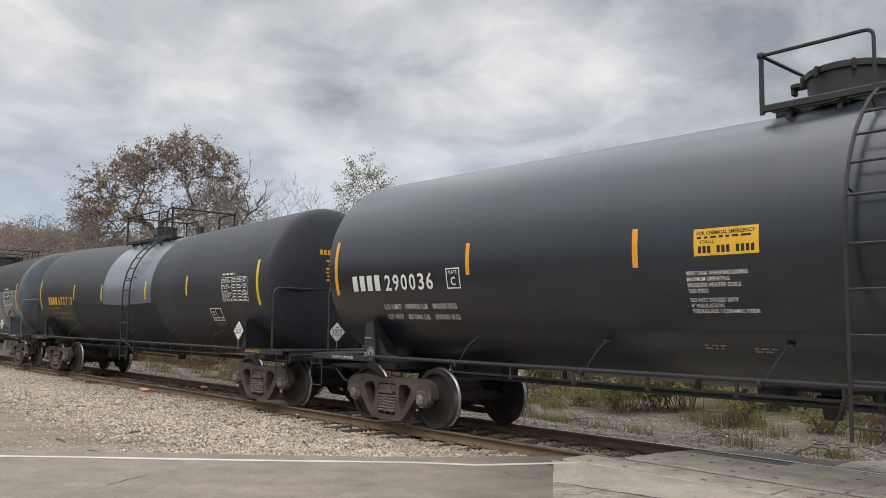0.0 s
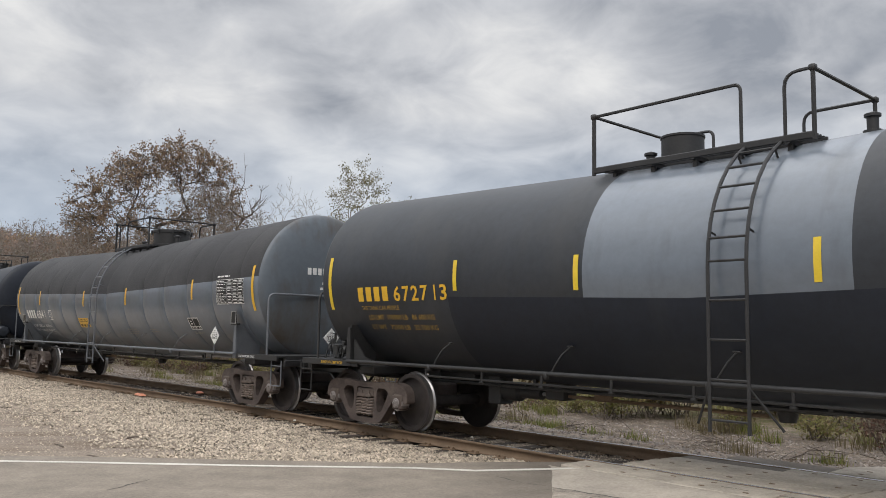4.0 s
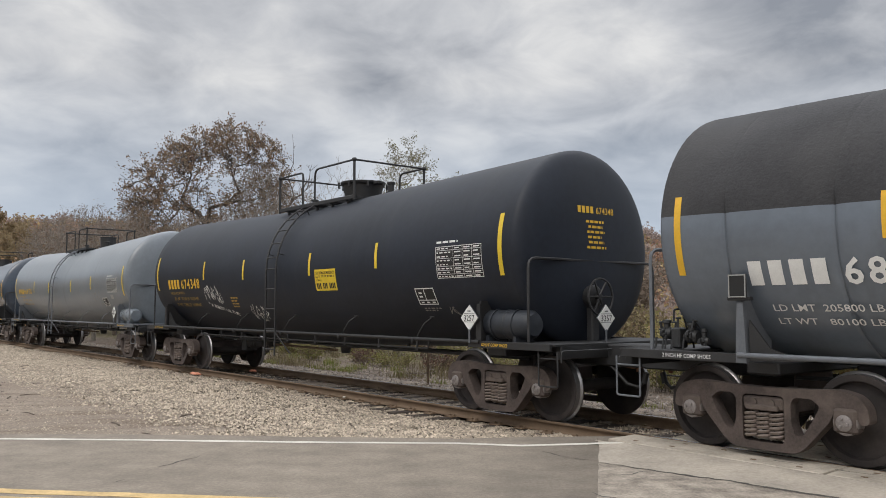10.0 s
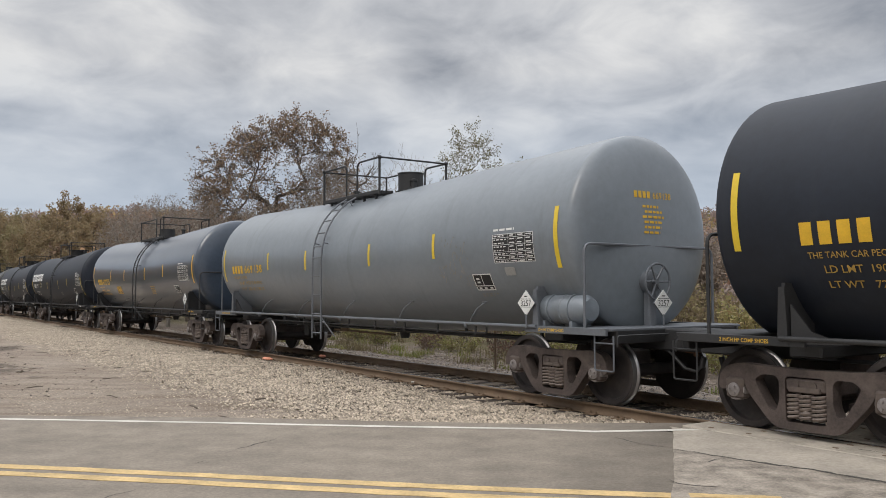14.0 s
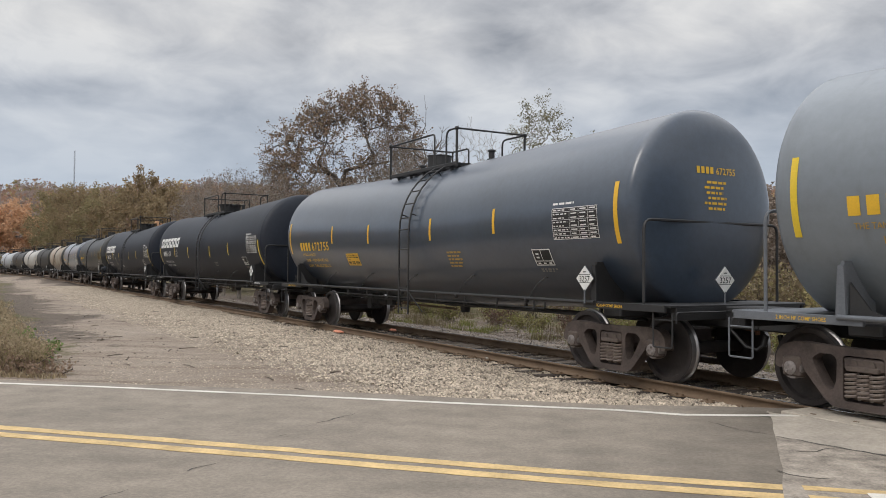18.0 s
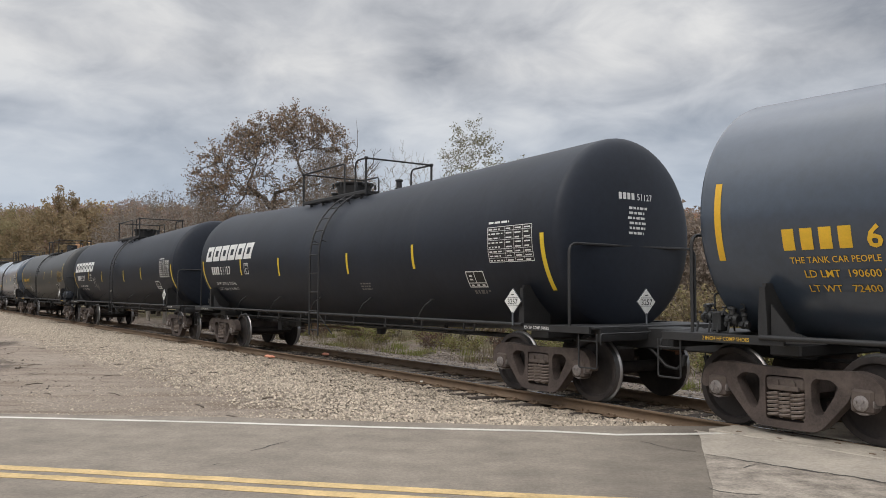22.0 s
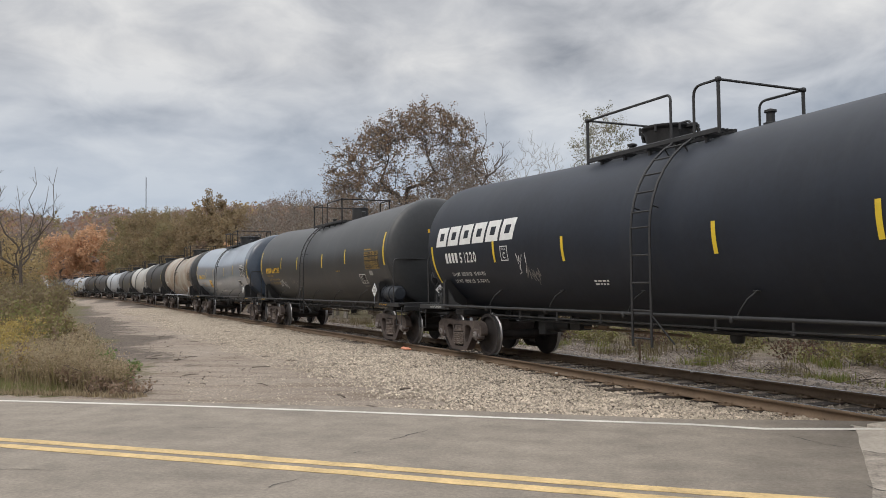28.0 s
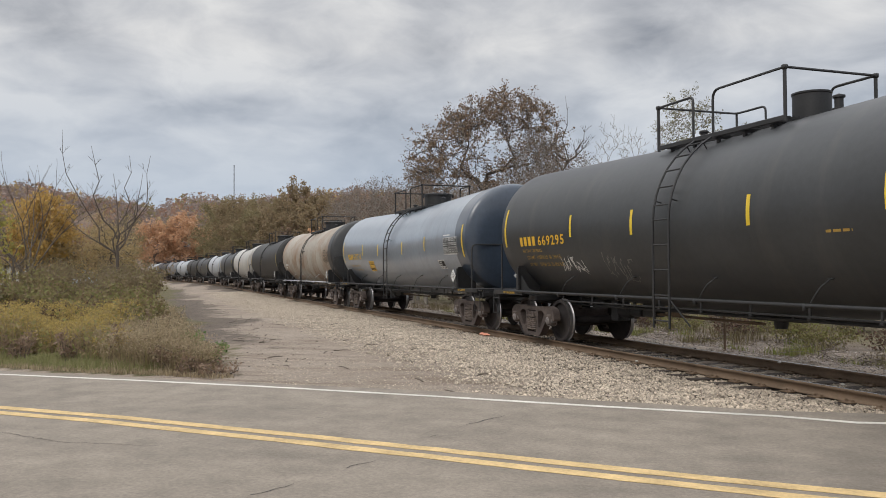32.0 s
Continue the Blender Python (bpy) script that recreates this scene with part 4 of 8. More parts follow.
def on_bed(rng):
    while True:
        u = 6.2 + 69 * rng.rand() ** 1.5
        o = rng.uniform(0.8, 5.2)
        if o > 2.9 and rng.rand() < (o - 2.9) / 2.0:
            continue
        p, _ = on_track(u, o)
        if p.y < along(ROAD_FAR, p.x) + 0.1 + 0.25 * rng.rand():
            continue
        if o < 1.14 and abs((u - 6.15) / 0.53 % 1 - 0.5) > 0.27 and rng.rand() < 0.85:
            continue
        lift = 0.06 * max(0.0, 1 - abs(o - 1.7) / 0.9)
        return p.x, p.y, ground_z(p.x, p.y) + lift * 0.4, 1.0


def in_track(rng):
    u = 5.7 + 47 * rng.rand() ** 1.5
    o = rng.uniform(-0.72, 0.72)
    p, _ = on_track(u, o)
    return p.x, p.y, p.z - 0.185, 0.9


def far_side(rng):
    u = -12 + 55 * rng.rand()
    o = -0.85 - 6.0 * rng.rand() ** 1.5
    p, _ = on_track(u, o)
    if u < 4.3 and o > -2.4:
        p, _ = on_track(u, -2.3 - 1.6 * rng.rand())
    return p.x, p.y, ground_z(p.x, p.y), 0.9


def on_yard(rng):
    while True:
        u = -1 + 52 * rng.rand() ** 1.5
        o = rng.uniform(2.6, 7.4 if u < 17 else 5.0)
        p, _ = on_track(u, o)
        if p.y > along(ROAD_FAR, p.x) - 0.12:
            return p.x, p.y, ground_z(p.x, p.y) if p.y > along(ROAD_FAR, p.x) + 0.4 else -0.06, 0.5 + 0.35 * (rng.rand() < 0.1)


stones("ballast", "pale limestone ballast stones beside the rails", 84000, on_bed, 0.0265, 1, "stone", 0.62)
stones("ballast", "pale limestone ballast stones between the rails", 11000, in_track, 0.030, 2)
stones("ballast", "dusty grey ballast stones beyond the rails", 22000, far_side, 0.034, 3, "stone_grey")
stones("loose_gravel", "fine loose gravel on the trodden yard", 30000, on_yard, 0.024, 4, "stone", 0.2)


def on_soil(rng):
    while True:
        u = 12 + 50 * rng.rand() ** 1.3
        o = rng.uniform(3.8, 9.6)
        p, _ = on_track(u, o)
        if rng.rand() < cover(p.x, p.y)[0] * 1.1 and cover(p.x, p.y)[1] < 0.7:
            return p.x, p.y, ground_z(p.x, p.y), 0.5 + 0.9 * rng.rand() ** 3


M["soil_clod"] = surf("dark_brown_soil_clods", (0.085, 0.066, 0.052), 0.95, var=0.4, scale=4, fine=40, bump=0.3, piece=0.6)
stones("soil_clods", "dark brown clods and cinders in the yard", 2600, on_soil, 0.022, 7, "soil_clod", 0.2)


# ---- the tank cars ----
from mathutils.geometry import tessellate_polygon


R_TANK, Z_TANK, HEAD = 1.47, 2.44, 0.29
SAG, HALF_LENGTH = 0.17, 7.0
WORDS = {}


def sag(x):
    """The tank slopes down from both ends to its middle."""
    return -SAG * max(0.0, 1 - abs(x) / HALF_LENGTH)


def words(text, size):
    """Flat outlines of a line of writing: points and faces, from its lower left corner."""
    if text not in WORDS:
        cu = bpy.data.curves.new("writing", "FONT")
        cu.body, cu.size = text, 1.0
        cu.offset = 0.018 if len(text) == 1 else 0.006
        cu.resolution_u = 2
        ob = bpy.data.objects.new("writing", cu)
        scene.collection.objects.link(ob)
        me = bpy.data.meshes.new_from_object(ob.evaluated_get(bpy.context.evaluated_depsgraph_get()))
        pts = [(v.co.x, v.co.y) for v in me.vertices]
        WORDS[text] = (pts, [tuple(p.vertices) for p in me.polygons], max(p[0] for p in pts))
        bpy.data.objects.remove(ob)
    pts, fs, w = WORDS[text]
    return [(a * size * 1.38, b * size * 1.38) for a, b in pts], fs, w * size * 1.38


class Decal:
    """Flat marks laid on the side of a tank: x along it, a up round its side from mid height."""

    def __init__(self, length):
        self.g, self.half, self.level = Geo(), length, True

    def at(self, x, a, lift=0.004):
        r, s = R_TANK + lift, sag(x)
        if self.level:
            a -= s
        return (x, -r * math.cos(a / R_TANK), Z_TANK + s + r * math.sin(a / R_TANK))

    def bar(self, x0, x1, a0, a1, mi=0, slant=0.0, lift=0.004):
        n = max(1, math.ceil(abs(a1 - a0) / 0.08))
        vs = []
        for i in range(n + 1):
            a = a0 + (a1 - a0) * i / n
            s = slant * i / n
            vs += [self.at(x0 + s, a, lift), self.at(x1 + s, a, lift)]
        self.g.add(vs, [(2 * i, 2 * i + 1, 2 * i + 3, 2 * i + 2) for i in range(n)], mi)

    def outline(self, x0, x1, a0, a1, w, mi=0):
        self.bar(x0, x1, a0, a0 + w, mi)
        self.bar(x0, x1, a1 - w, a1, mi)
        self.bar(x0, x0 + w, a0 + w, a1 - w, mi)
        self.bar(x1 - w, x1, a0 + w, a1 - w, mi)

    def text(self, s, x, a, size, mi=0, width=None):
        pts, fs, w = words(s, size)
        k = 1 if width is None else width / w
        self.g.add([self.at(x + p * k, a + q, 0.009) for p, q in pts], fs, mi)
        return w * k

    def blocks(self, x, a, h, n, pitch, mi=0, fill=0.72):
        """Letters of a mark as plain blocks."""
        for i in range(n):
            self.bar(x + i * pitch, x + i * pitch + pitch * fill, a, a + h, mi)

    def lines(self, x, a, rows, size, mi=0, gap=1.6, seed=1):
        """Small writing too fine to read, as bars of word length."""
        rng = random.Random(seed)
        for r, w in enumerate(rows):
            p = x
            while p < x + w:
                q = min(x + w, p + rng.uniform(0.06, 0.2) * size / 0.04)
                self.bar(p, q, a - r * size * gap, a - r * size * gap + size, mi)
                p = q + 0.03


def head_x(half, r):
    return half + HEAD * max(0.0, 1 - (r / R_TANK) ** 2.3) ** (1 / 2.3)


def tank_mesh(half, mats, paint, bands=()):
    """The jacketed tank with dished heads; paint(x, up) names the material by number; bands: seams round it."""
    n = 64
    prof = []
    dish = []
    for i in range(20):
        a = math.pi / 2 * i / 20
        dish.append((max(0.001, R_TANK * math.sin(a) ** (2 / 2.3)), half + HEAD * math.cos(a) ** (2 / 2.3)))
    prof += [(r, -x) for r, x in dish]
    if bands:
        marks = [-half] + [b for b in bands if abs(b) < half - 0.3] + [half]
        for b0, b1 in zip(marks, marks[1:]):
            for i in range(11):
                q = i / 10
                q = 0.5 - 0.5 * math.cos(math.pi * q)
                d = 0.0 if (b0 == -half and q < 0.5) or (b1 == half and q > 0.5) else abs(2 * q - 1)
                prof.append((R_TANK - 0.030 * d ** 7, b0 + 0.012 + (b1 - b0 - 0.024) * q))
            if b1 != half:
                prof.append((R_TANK - 0.055, b1))
    else:
        prof += [(R_TANK, -half + 2 * half * i / 40) for i in range(41)]
    prof += [(r, x) for r, x in reversed(dish)]
    vs, fs, mi = [], [], []
    for r, x in prof:
        for k in range(n):
            a = 2 * math.pi * k / n
            q = R_TANK - (R_TANK - r) * (0.2 if bands and math.sin(a) > 0.15 else 1.0) if abs(x) < half else r
            vs.append((x, q * math.cos(a), Z_TANK + sag(x) + q * math.sin(a)))
    for i in range(len(prof) - 1):
        for k in range(n):
            fs.append((i * n + k, i * n + (k + 1) % n, (i + 1) * n + (k + 1) % n, (i + 1) * n + k))
            am = 2 * math.pi * (k + 0.5) / n
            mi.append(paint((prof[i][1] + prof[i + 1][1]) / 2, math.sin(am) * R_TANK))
    return quick("tank", vs, fs, mats, mi, True)


def rounded(pts, r=0.04, n=3):
    """A closed outline with its corners rounded."""
    out = []
    for i, p in enumerate(pts):
        a, b, c = Vector(pts[i - 1]), Vector(p), Vector(pts[(i + 1) % len(pts)])
        k = min(r, (a - b).length * 0.45, (c - b).length * 0.45)
        p0, p1 = b + (a - b).normalized() * k, b + (c - b).normalized() * k
        out += [tuple(p0 * (1 - q) ** 2 + b * 2 * q * (1 - q) + p1 * q * q) for q in (j / n for j in range(n + 1))]
    return out


def pierced(outer, holes, y0, y1):
    """A casting with openings through it."""
    loops = [outer] + holes
    flat = [p for l in loops for p in l]
    n = len(flat)
    tris = tessellate_polygon([[Vector((a, b, 0)) for a, b in l] for l in loops])
    vs = [(a, y0, b) for a, b in flat] + [(a, y1, b) for a, b in flat]
    fs = [tuple(t) for t in tris] + [tuple(i + n for i in reversed(t)) for t in tris]
    o = 0
    for l in loops:
        m = len(l)
        fs += [(o + i, o + (i + 1) % m, o + (i + 1) % m + n, o + i + n) for i in range(m)]
        o += m
    return Geo().add(vs, fs)


def side_frame_mesh():
    y0, y1 = -0.08, 0.08
    right = [(0.0, 0.735), (0.5, 0.745), (0.80, 0.765), (0.98, 0.72), (1.07, 0.62), (1.09, 0.46), (0.99, 0.44), (0.96, 0.56), (0.76, 0.56), (0.70, 0.44), (0.60, 0.33), (0.44, 0.15), (0.34, 0.09), (0.0, 0.085)]
    outer = rounded(right + [(-a, b) for a, b in reversed(right[1:-1])], 0.05)
    drop = [(0.305, 0.60), (0.35, 0.655), (0.52, 0.655), (0.61, 0.59), (0.55, 0.47), (0.43, 0.28), (0.355, 0.27), (0.31, 0.38)]
    holes = [rounded(drop, 0.03), rounded([(-a, b) for a, b in reversed(drop)], 0.03), rounded([(-0.235, 0.17), (0.235, 0.17), (0.235, 0.655), (-0.235, 0.655)], 0.05)]
    g = pierced(outer, holes, y0, y1)
    me = g.mesh("side_frame", ["truck"], 35)
    bm = bmesh.new()
    bm.from_mesh(me)
    bmesh.ops.recalc_face_normals(bm, faces=bm.faces)
    es = [e for e in bm.edges if len(e.link_faces) == 2 and e.calc_face_angle(0) > radians(60)]
    bmesh.ops.bevel(bm, geom=es, offset=0.014, segments=2, affect="EDGES", clamp_overlap=True)
    bm.to_mesh(me)
    bm.free()
    return me


def spring_mesh():
    pts = []
    for i in range(49):
        a = i / 48 * 2 * math.pi * 6
        pts.append((0.07 * math.cos(a), -0.05 + 0.07 * math.sin(a), 0.20 + 0.27 * i / 48))
    return Geo().tube(pts, 0.017, 4).mesh("coil_spring", ["spring"], 60)


def bolster_end_mesh():
    g = Geo()
    g.box((0, 0, 0.57), (0.46, 0.16, 0.14), 0, 0.02)
    g.box((0, -0.06, 0.525), (0.36, 0.12, 0.06), 0, 0.01)
    g.tube([(-0.10, -0.085, 0.575), (-0.10, -0.10, 0.575)], 0.04, 10)
    g.tube([(0.10, -0.085, 0.575), (0.10, -0.10, 0.575)], 0.04, 10)
    return g.mesh("bolster_end", ["truck"], 40)


def wheel_mesh():
    prof = [(0.001, -0.84), (0.085, -0.84), (0.105, -0.80), (0.17, -0.765), (0.30, -0.735), (0.365, -0.745), (0.385, -0.795), (0.44, -0.80), (0.452, -0.795), (0.457, -0.72), (0.478, -0.705), (0.484, -0.692), (0.478, -0.672), (0.43, -0.668), (0.375, -0.675), (0.30, -0.70), (0.15, -0.70), (0.10, -0.66), (0.001, -0.66)]
    g = Geo().lathe(prof, "y", 40, mis=[0] * 8 + [1, 1, 1] + [0] * 7)
    return g.mesh("wheel", ["wheel", "tread"], 35)


def cap_mesh():
    g = Geo().lathe([(0.001, -1.12), (0.065, -1.12), (0.078, -1.11), (0.082, -1.085), (0.118, -1.08), (0.125, -1.06), (0.125, -0.93), (0.08, -0.92), (0.001, -0.92)], "y", 18)
    for k in range(3):
        a = 2 * math.pi * k / 3
        g.tube([(0.042 * math.cos(a), -1.118, 0.042 * math.sin(a)), (0.042 * math.cos(a), -1.14, 0.042 * math.sin(a))], 0.015, 6)
    return g.mesh("bearing_cap", ["bearing"], 40)


def axle_mesh():
    return Geo().lathe([(0.085, -0.95), (0.085, 0.95)], "y", 14).mesh("wheelset", ["wheel"], 40)


def beam_mesh():
    g = Geo()
    g.box((0, 0, 0.56), (0.40, 1.7, 0.24), 0, 0.03)
    g.tube([(0, 0, 0.66), (0, 0, 0.86)], 0.2, 14)
    for s in (-1, 1):
        g.box((s * 0.33, 0, 0.34), (0.09, 1.5, 0.10), 0, 0.01)
        for t in (-1, 1):
            g.box((s * 0.42, t * 0.70, 0.42), (0.05, 0.10, 0.26), 0, 0.01)
    return g.mesh("truck_bolster", ["truck"], 40)


def coupler_mesh():
    g = Geo()
    g.box((0.30, 0, 0.88), (0.7, 0.16, 0.17), 0, 0.02)
    g.plate([(0.60, 0.76), (0.60, 1.0), (0.80, 1.02), (0.92, 0.98), (0.95, 0.80), (0.80, 0.74)], -0.16, 0.06)
    g.plate([(0.80, 0.76), (0.80, 1.0), (0.93, 1.0), (0.93, 0.76)], 0.02, 0.17)
    g.tube([(0.85, -0.11, 0.70), (0.85, -0.11, 1.05)], 0.035, 8)
    return soften(g.mesh("coupler", ["rust"]), 0.012)


def hose_mesh():
    pts = [(0.62, -0.28, 0.86), (0.80, -0.26, 0.74), (0.98, -0.20, 0.54), (1.12, -0.14, 0.50), (1.22, -0.12, 0.60)]
    g = Geo().tube(pts, 0.025, 8)
    g.tube([(1.20, -0.12, 0.56), (1.24, -0.12, 0.70)], 0.04, 8)
    return g.mesh("brake_hose", ["frame"], 50)


SHARED = {}


def shared(key, make):
    if key not in SHARED:
        SHARED[key] = make()
    return SHARED[key]


def curve_pts(pts, r=0.12, n=4):
    """Rounds the corners of a bent pipe."""
    out = [Vector(pts[0])]
    for a, b, c in zip(pts, pts[1:], pts[2:]):
        a, b, c = Vector(a), Vector(b), Vector(c)
        p, q = b + (a - b).normalized() * r, b + (c - b).normalized() * r
        for i in range(n + 1):
            k = i / n
            out.append(p * (1 - k) ** 2 + b * 2 * k * (1 - k) + q * k ** 2)
    out.append(Vector(pts[-1]))
    return out


def side_at(a, lift=0.0, x=99.0):
    """A place round the tank's near side, by the angle above mid height."""
    return (-(R_TANK + lift) * math.cos(a), Z_TANK + sag(x) + (R_TANK + lift) * math.sin(a))


def ladder_mesh(x, w, fmat, low=0.62):
    g = Geo()
    top = radians(62)
    for s in (-1, 1):
        pts = [(x + s * w / 2, -R_TANK - 0.12, low), (x + s * w / 2, -R_TANK - 0.12, Z_TANK + sag(x))]
        pts += [(x + s * w / 2, *side_at(top * i / 7, 0.12, x)) for i in range(1, 8)]
        g.tube(pts, 0.020, 6)
    z = low + 0.12
    while z < Z_TANK:
        g.tube([(x - w / 2, -R_TANK - 0.12, z), (x + w / 2, -R_TANK - 0.12, z)], 0.014, 6)
        z += 0.40
    for i in range(1, 6):
        a = top * i / 5.6
        g.tube([(x - w / 2, *side_at(a, 0.12, x)), (x + w / 2, *side_at(a, 0.12, x))], 0.014, 6)
    for s in (-1, 1):
        for a in (radians(14), radians(55)):
            g.tube([(x + s * w / 2, *side_at(a, 0.0, x)), (x + s * w / 2, *side_at(a, 0.12, x))], 0.012, 5)
        g.tube([(x + s * w / 2, -R_TANK - 0.12, 1.08), (x + s * w / 2 + s * 0.25, -R_TANK + 0.08, low + 0.05)], 0.014, 5)
    return g.mesh("ladder", [fmat], 50)


def grating_mesh(x0, x1, fmat):
    g = Geo()
    y, z = 0.72, Z_TANK + sag((x0 + x1) / 2) + R_TANK - 0.06
    for s in (-1, 1):
        g.box(((x0 + x1) / 2, s * (y - 0.30), z + 0.02), (x1 - x0, 0.03, 0.06))
        g.box(((x0 + x1) / 2, s * (y + 0.02), z + 0.02), (x1 - x0, 0.04, 0.08), 0, 0.01)
        for i in range(3):
            g.box(((x0 + x1) / 2, s * (y - 0.06 - 0.08 * i), z + 0.035), (x1 - x0, 0.035, 0.02))
        for i in range(5):
            xx = x0 + (x1 - x0) * (i + 0.5) / 5
            g.box((xx, s * (y - 0.14), z - 0.01), (0.05, 0.34, 0.05))
            zt = Z_TANK + sag(xx) + math.sqrt(R_TANK ** 2 - (y - 0.05) ** 2)
            g.box((xx, s * (y - 0.05), (zt + z) / 2 - 0.03), (0.05, 0.05, max(0.05, z - zt) + 0.06))
    return g.mesh("walkway", [fmat])


def cage_meshes(x0, x1, gap, fmat, y=0.95, tall=0.68):
    """The rails round the top walkway; gap: the opening at the ladder."""
    top = Z_TANK + sag((x0 + x1) / 2) + R_TANK
    near, hi = 0.74, top + tall
    lo = top - 0.10
    foot = Z_TANK + sag((x0 + x1) / 2) + math.sqrt(R_TANK ** 2 - y ** 2) - 0.02
    r = 0.021
    out = []
    g = Geo()
    g.tube([(x0, -near, lo), (x0, -near, hi + 0.02)], r + 0.007, 6)
    g.tube(curve_pts([(gap[0], -near, lo), (gap[0], -near, hi), (x0, -near, hi)], min(0.09, (gap[0] - x0) * 0.4)), r, 6)
    g.box((x0, -near, hi), (0.075, 0.075, 0.07), 0, 0.012)
    g.tube(curve_pts([(x0, -near, hi), (x0, y, hi), (x0 + 0.75, y, hi), (x0 + 0.75, y, foot)], 0.10), r, 6)
    g.tube([(x0, y, hi), (x0, y, foot)], r, 6)
    out.append(g.mesh("guard_rail", [fmat], 50))
    g = Geo()
    g.tube(curve_pts([(gap[1], -near, lo), (gap[1], -near, hi), (x1, -near, hi)], 0.16), r, 6)
    g.tube([(x1, -near, hi), (x1, y, hi)], r, 6)
    for yy, zz in ((-near, lo), (y, foot)):
        g.tube([(x1, yy, zz), (x1, yy, hi + 0.02)], r + 0.005, 6)
        g.box((x1, yy, hi), (0.075, 0.075, 0.07), 0, 0.012)
    g.tube(curve_pts([(x1, y, hi), (x1 - 0.85, y, hi), (x1 - 0.85, y, foot)], 0.14), r, 6)
    out.append(g.mesh("guard_rail", [fmat], 50))
    return out


def hatch_mesh(x, mat, style):
    """The manway: a drum with a bolted lid, a small valve housing, or a flaring tub."""
    z = Z_TANK + sag(x) + R_TANK - 0.05
    r, h = {"wide": (0.46, 0.46), "box": (0.27, 0.44), "cone": (0.45, 0.42)}[style]
    if style == "cone":
        prof = [(0.001, z), (0.36, z), (0.37, z + 0.12), (r - 0.03, z + h - 0.07), (r, z + h - 0.05), (r + 0.015, z + h - 0.03), (r + 0.015, z + h), (0.001, z + h + 0.02)]
    elif style == "box":
        prof = [(0.001, z), (r + 0.05, z), (r + 0.05, z + 0.05), (r, z + 0.06), (r, z + h - 0.04), (r + 0.012, z + h - 0.03), (r + 0.012, z + h - 0.005), (r * 0.92, z + h), (0.001, z + h + 0.012)]
    else:
        prof = [(0.001, z), (r + 0.05, z), (r + 0.05, z + 0.07), (r, z + 0.08), (r, z + h - 0.09), (r + 0.03, z + h - 0.08), (r + 0.03, z + h - 0.015), (r, z + h), (r * 0.6, z + h + 0.02), (0.001, z + h + 0.03)]
    g = Geo().lathe(prof, "z", 28, (x, 0, 0))
    if style != "box":
        for k in range(8):
            a = (k + 0.5) * math.pi / 4
            g.box((x + (r + 0.05) * math.cos(a), (r + 0.05) * math.sin(a), z + h - 0.07), (0.04, 0.04, 0.13), 0, 0.01)
        # the hinge and the lifting lug stand out to both sides
        g.box((x - r - 0.10, 0, z + h - 0.05), (0.22, 0.14, 0.06), 0, 0.012)
        g.box((x - r - 0.19, 0, z + h - 0.09), (0.05, 0.10, 0.12), 0, 0.012)
        g.box((x + r + 0.08, 0, z + h - 0.05), (0.18, 0.10, 0.07), 0, 0.012)
    return g.mesh("manway", [mat], 40)


def valve_mesh(x, mat):
    z = Z_TANK + sag(x) + R_TANK - 0.04
    g = Geo().lathe([(0.001, z), (0.10, z), (0.10, z + 0.06), (0.06, z + 0.07), (0.06, z + 0.20), (0.085, z + 0.21), (0.085, z + 0.24), (0.001, z + 0.27)], "z", 14, (x, -0.12, 0))
    return g.mesh("relief_valve", [mat], 40)


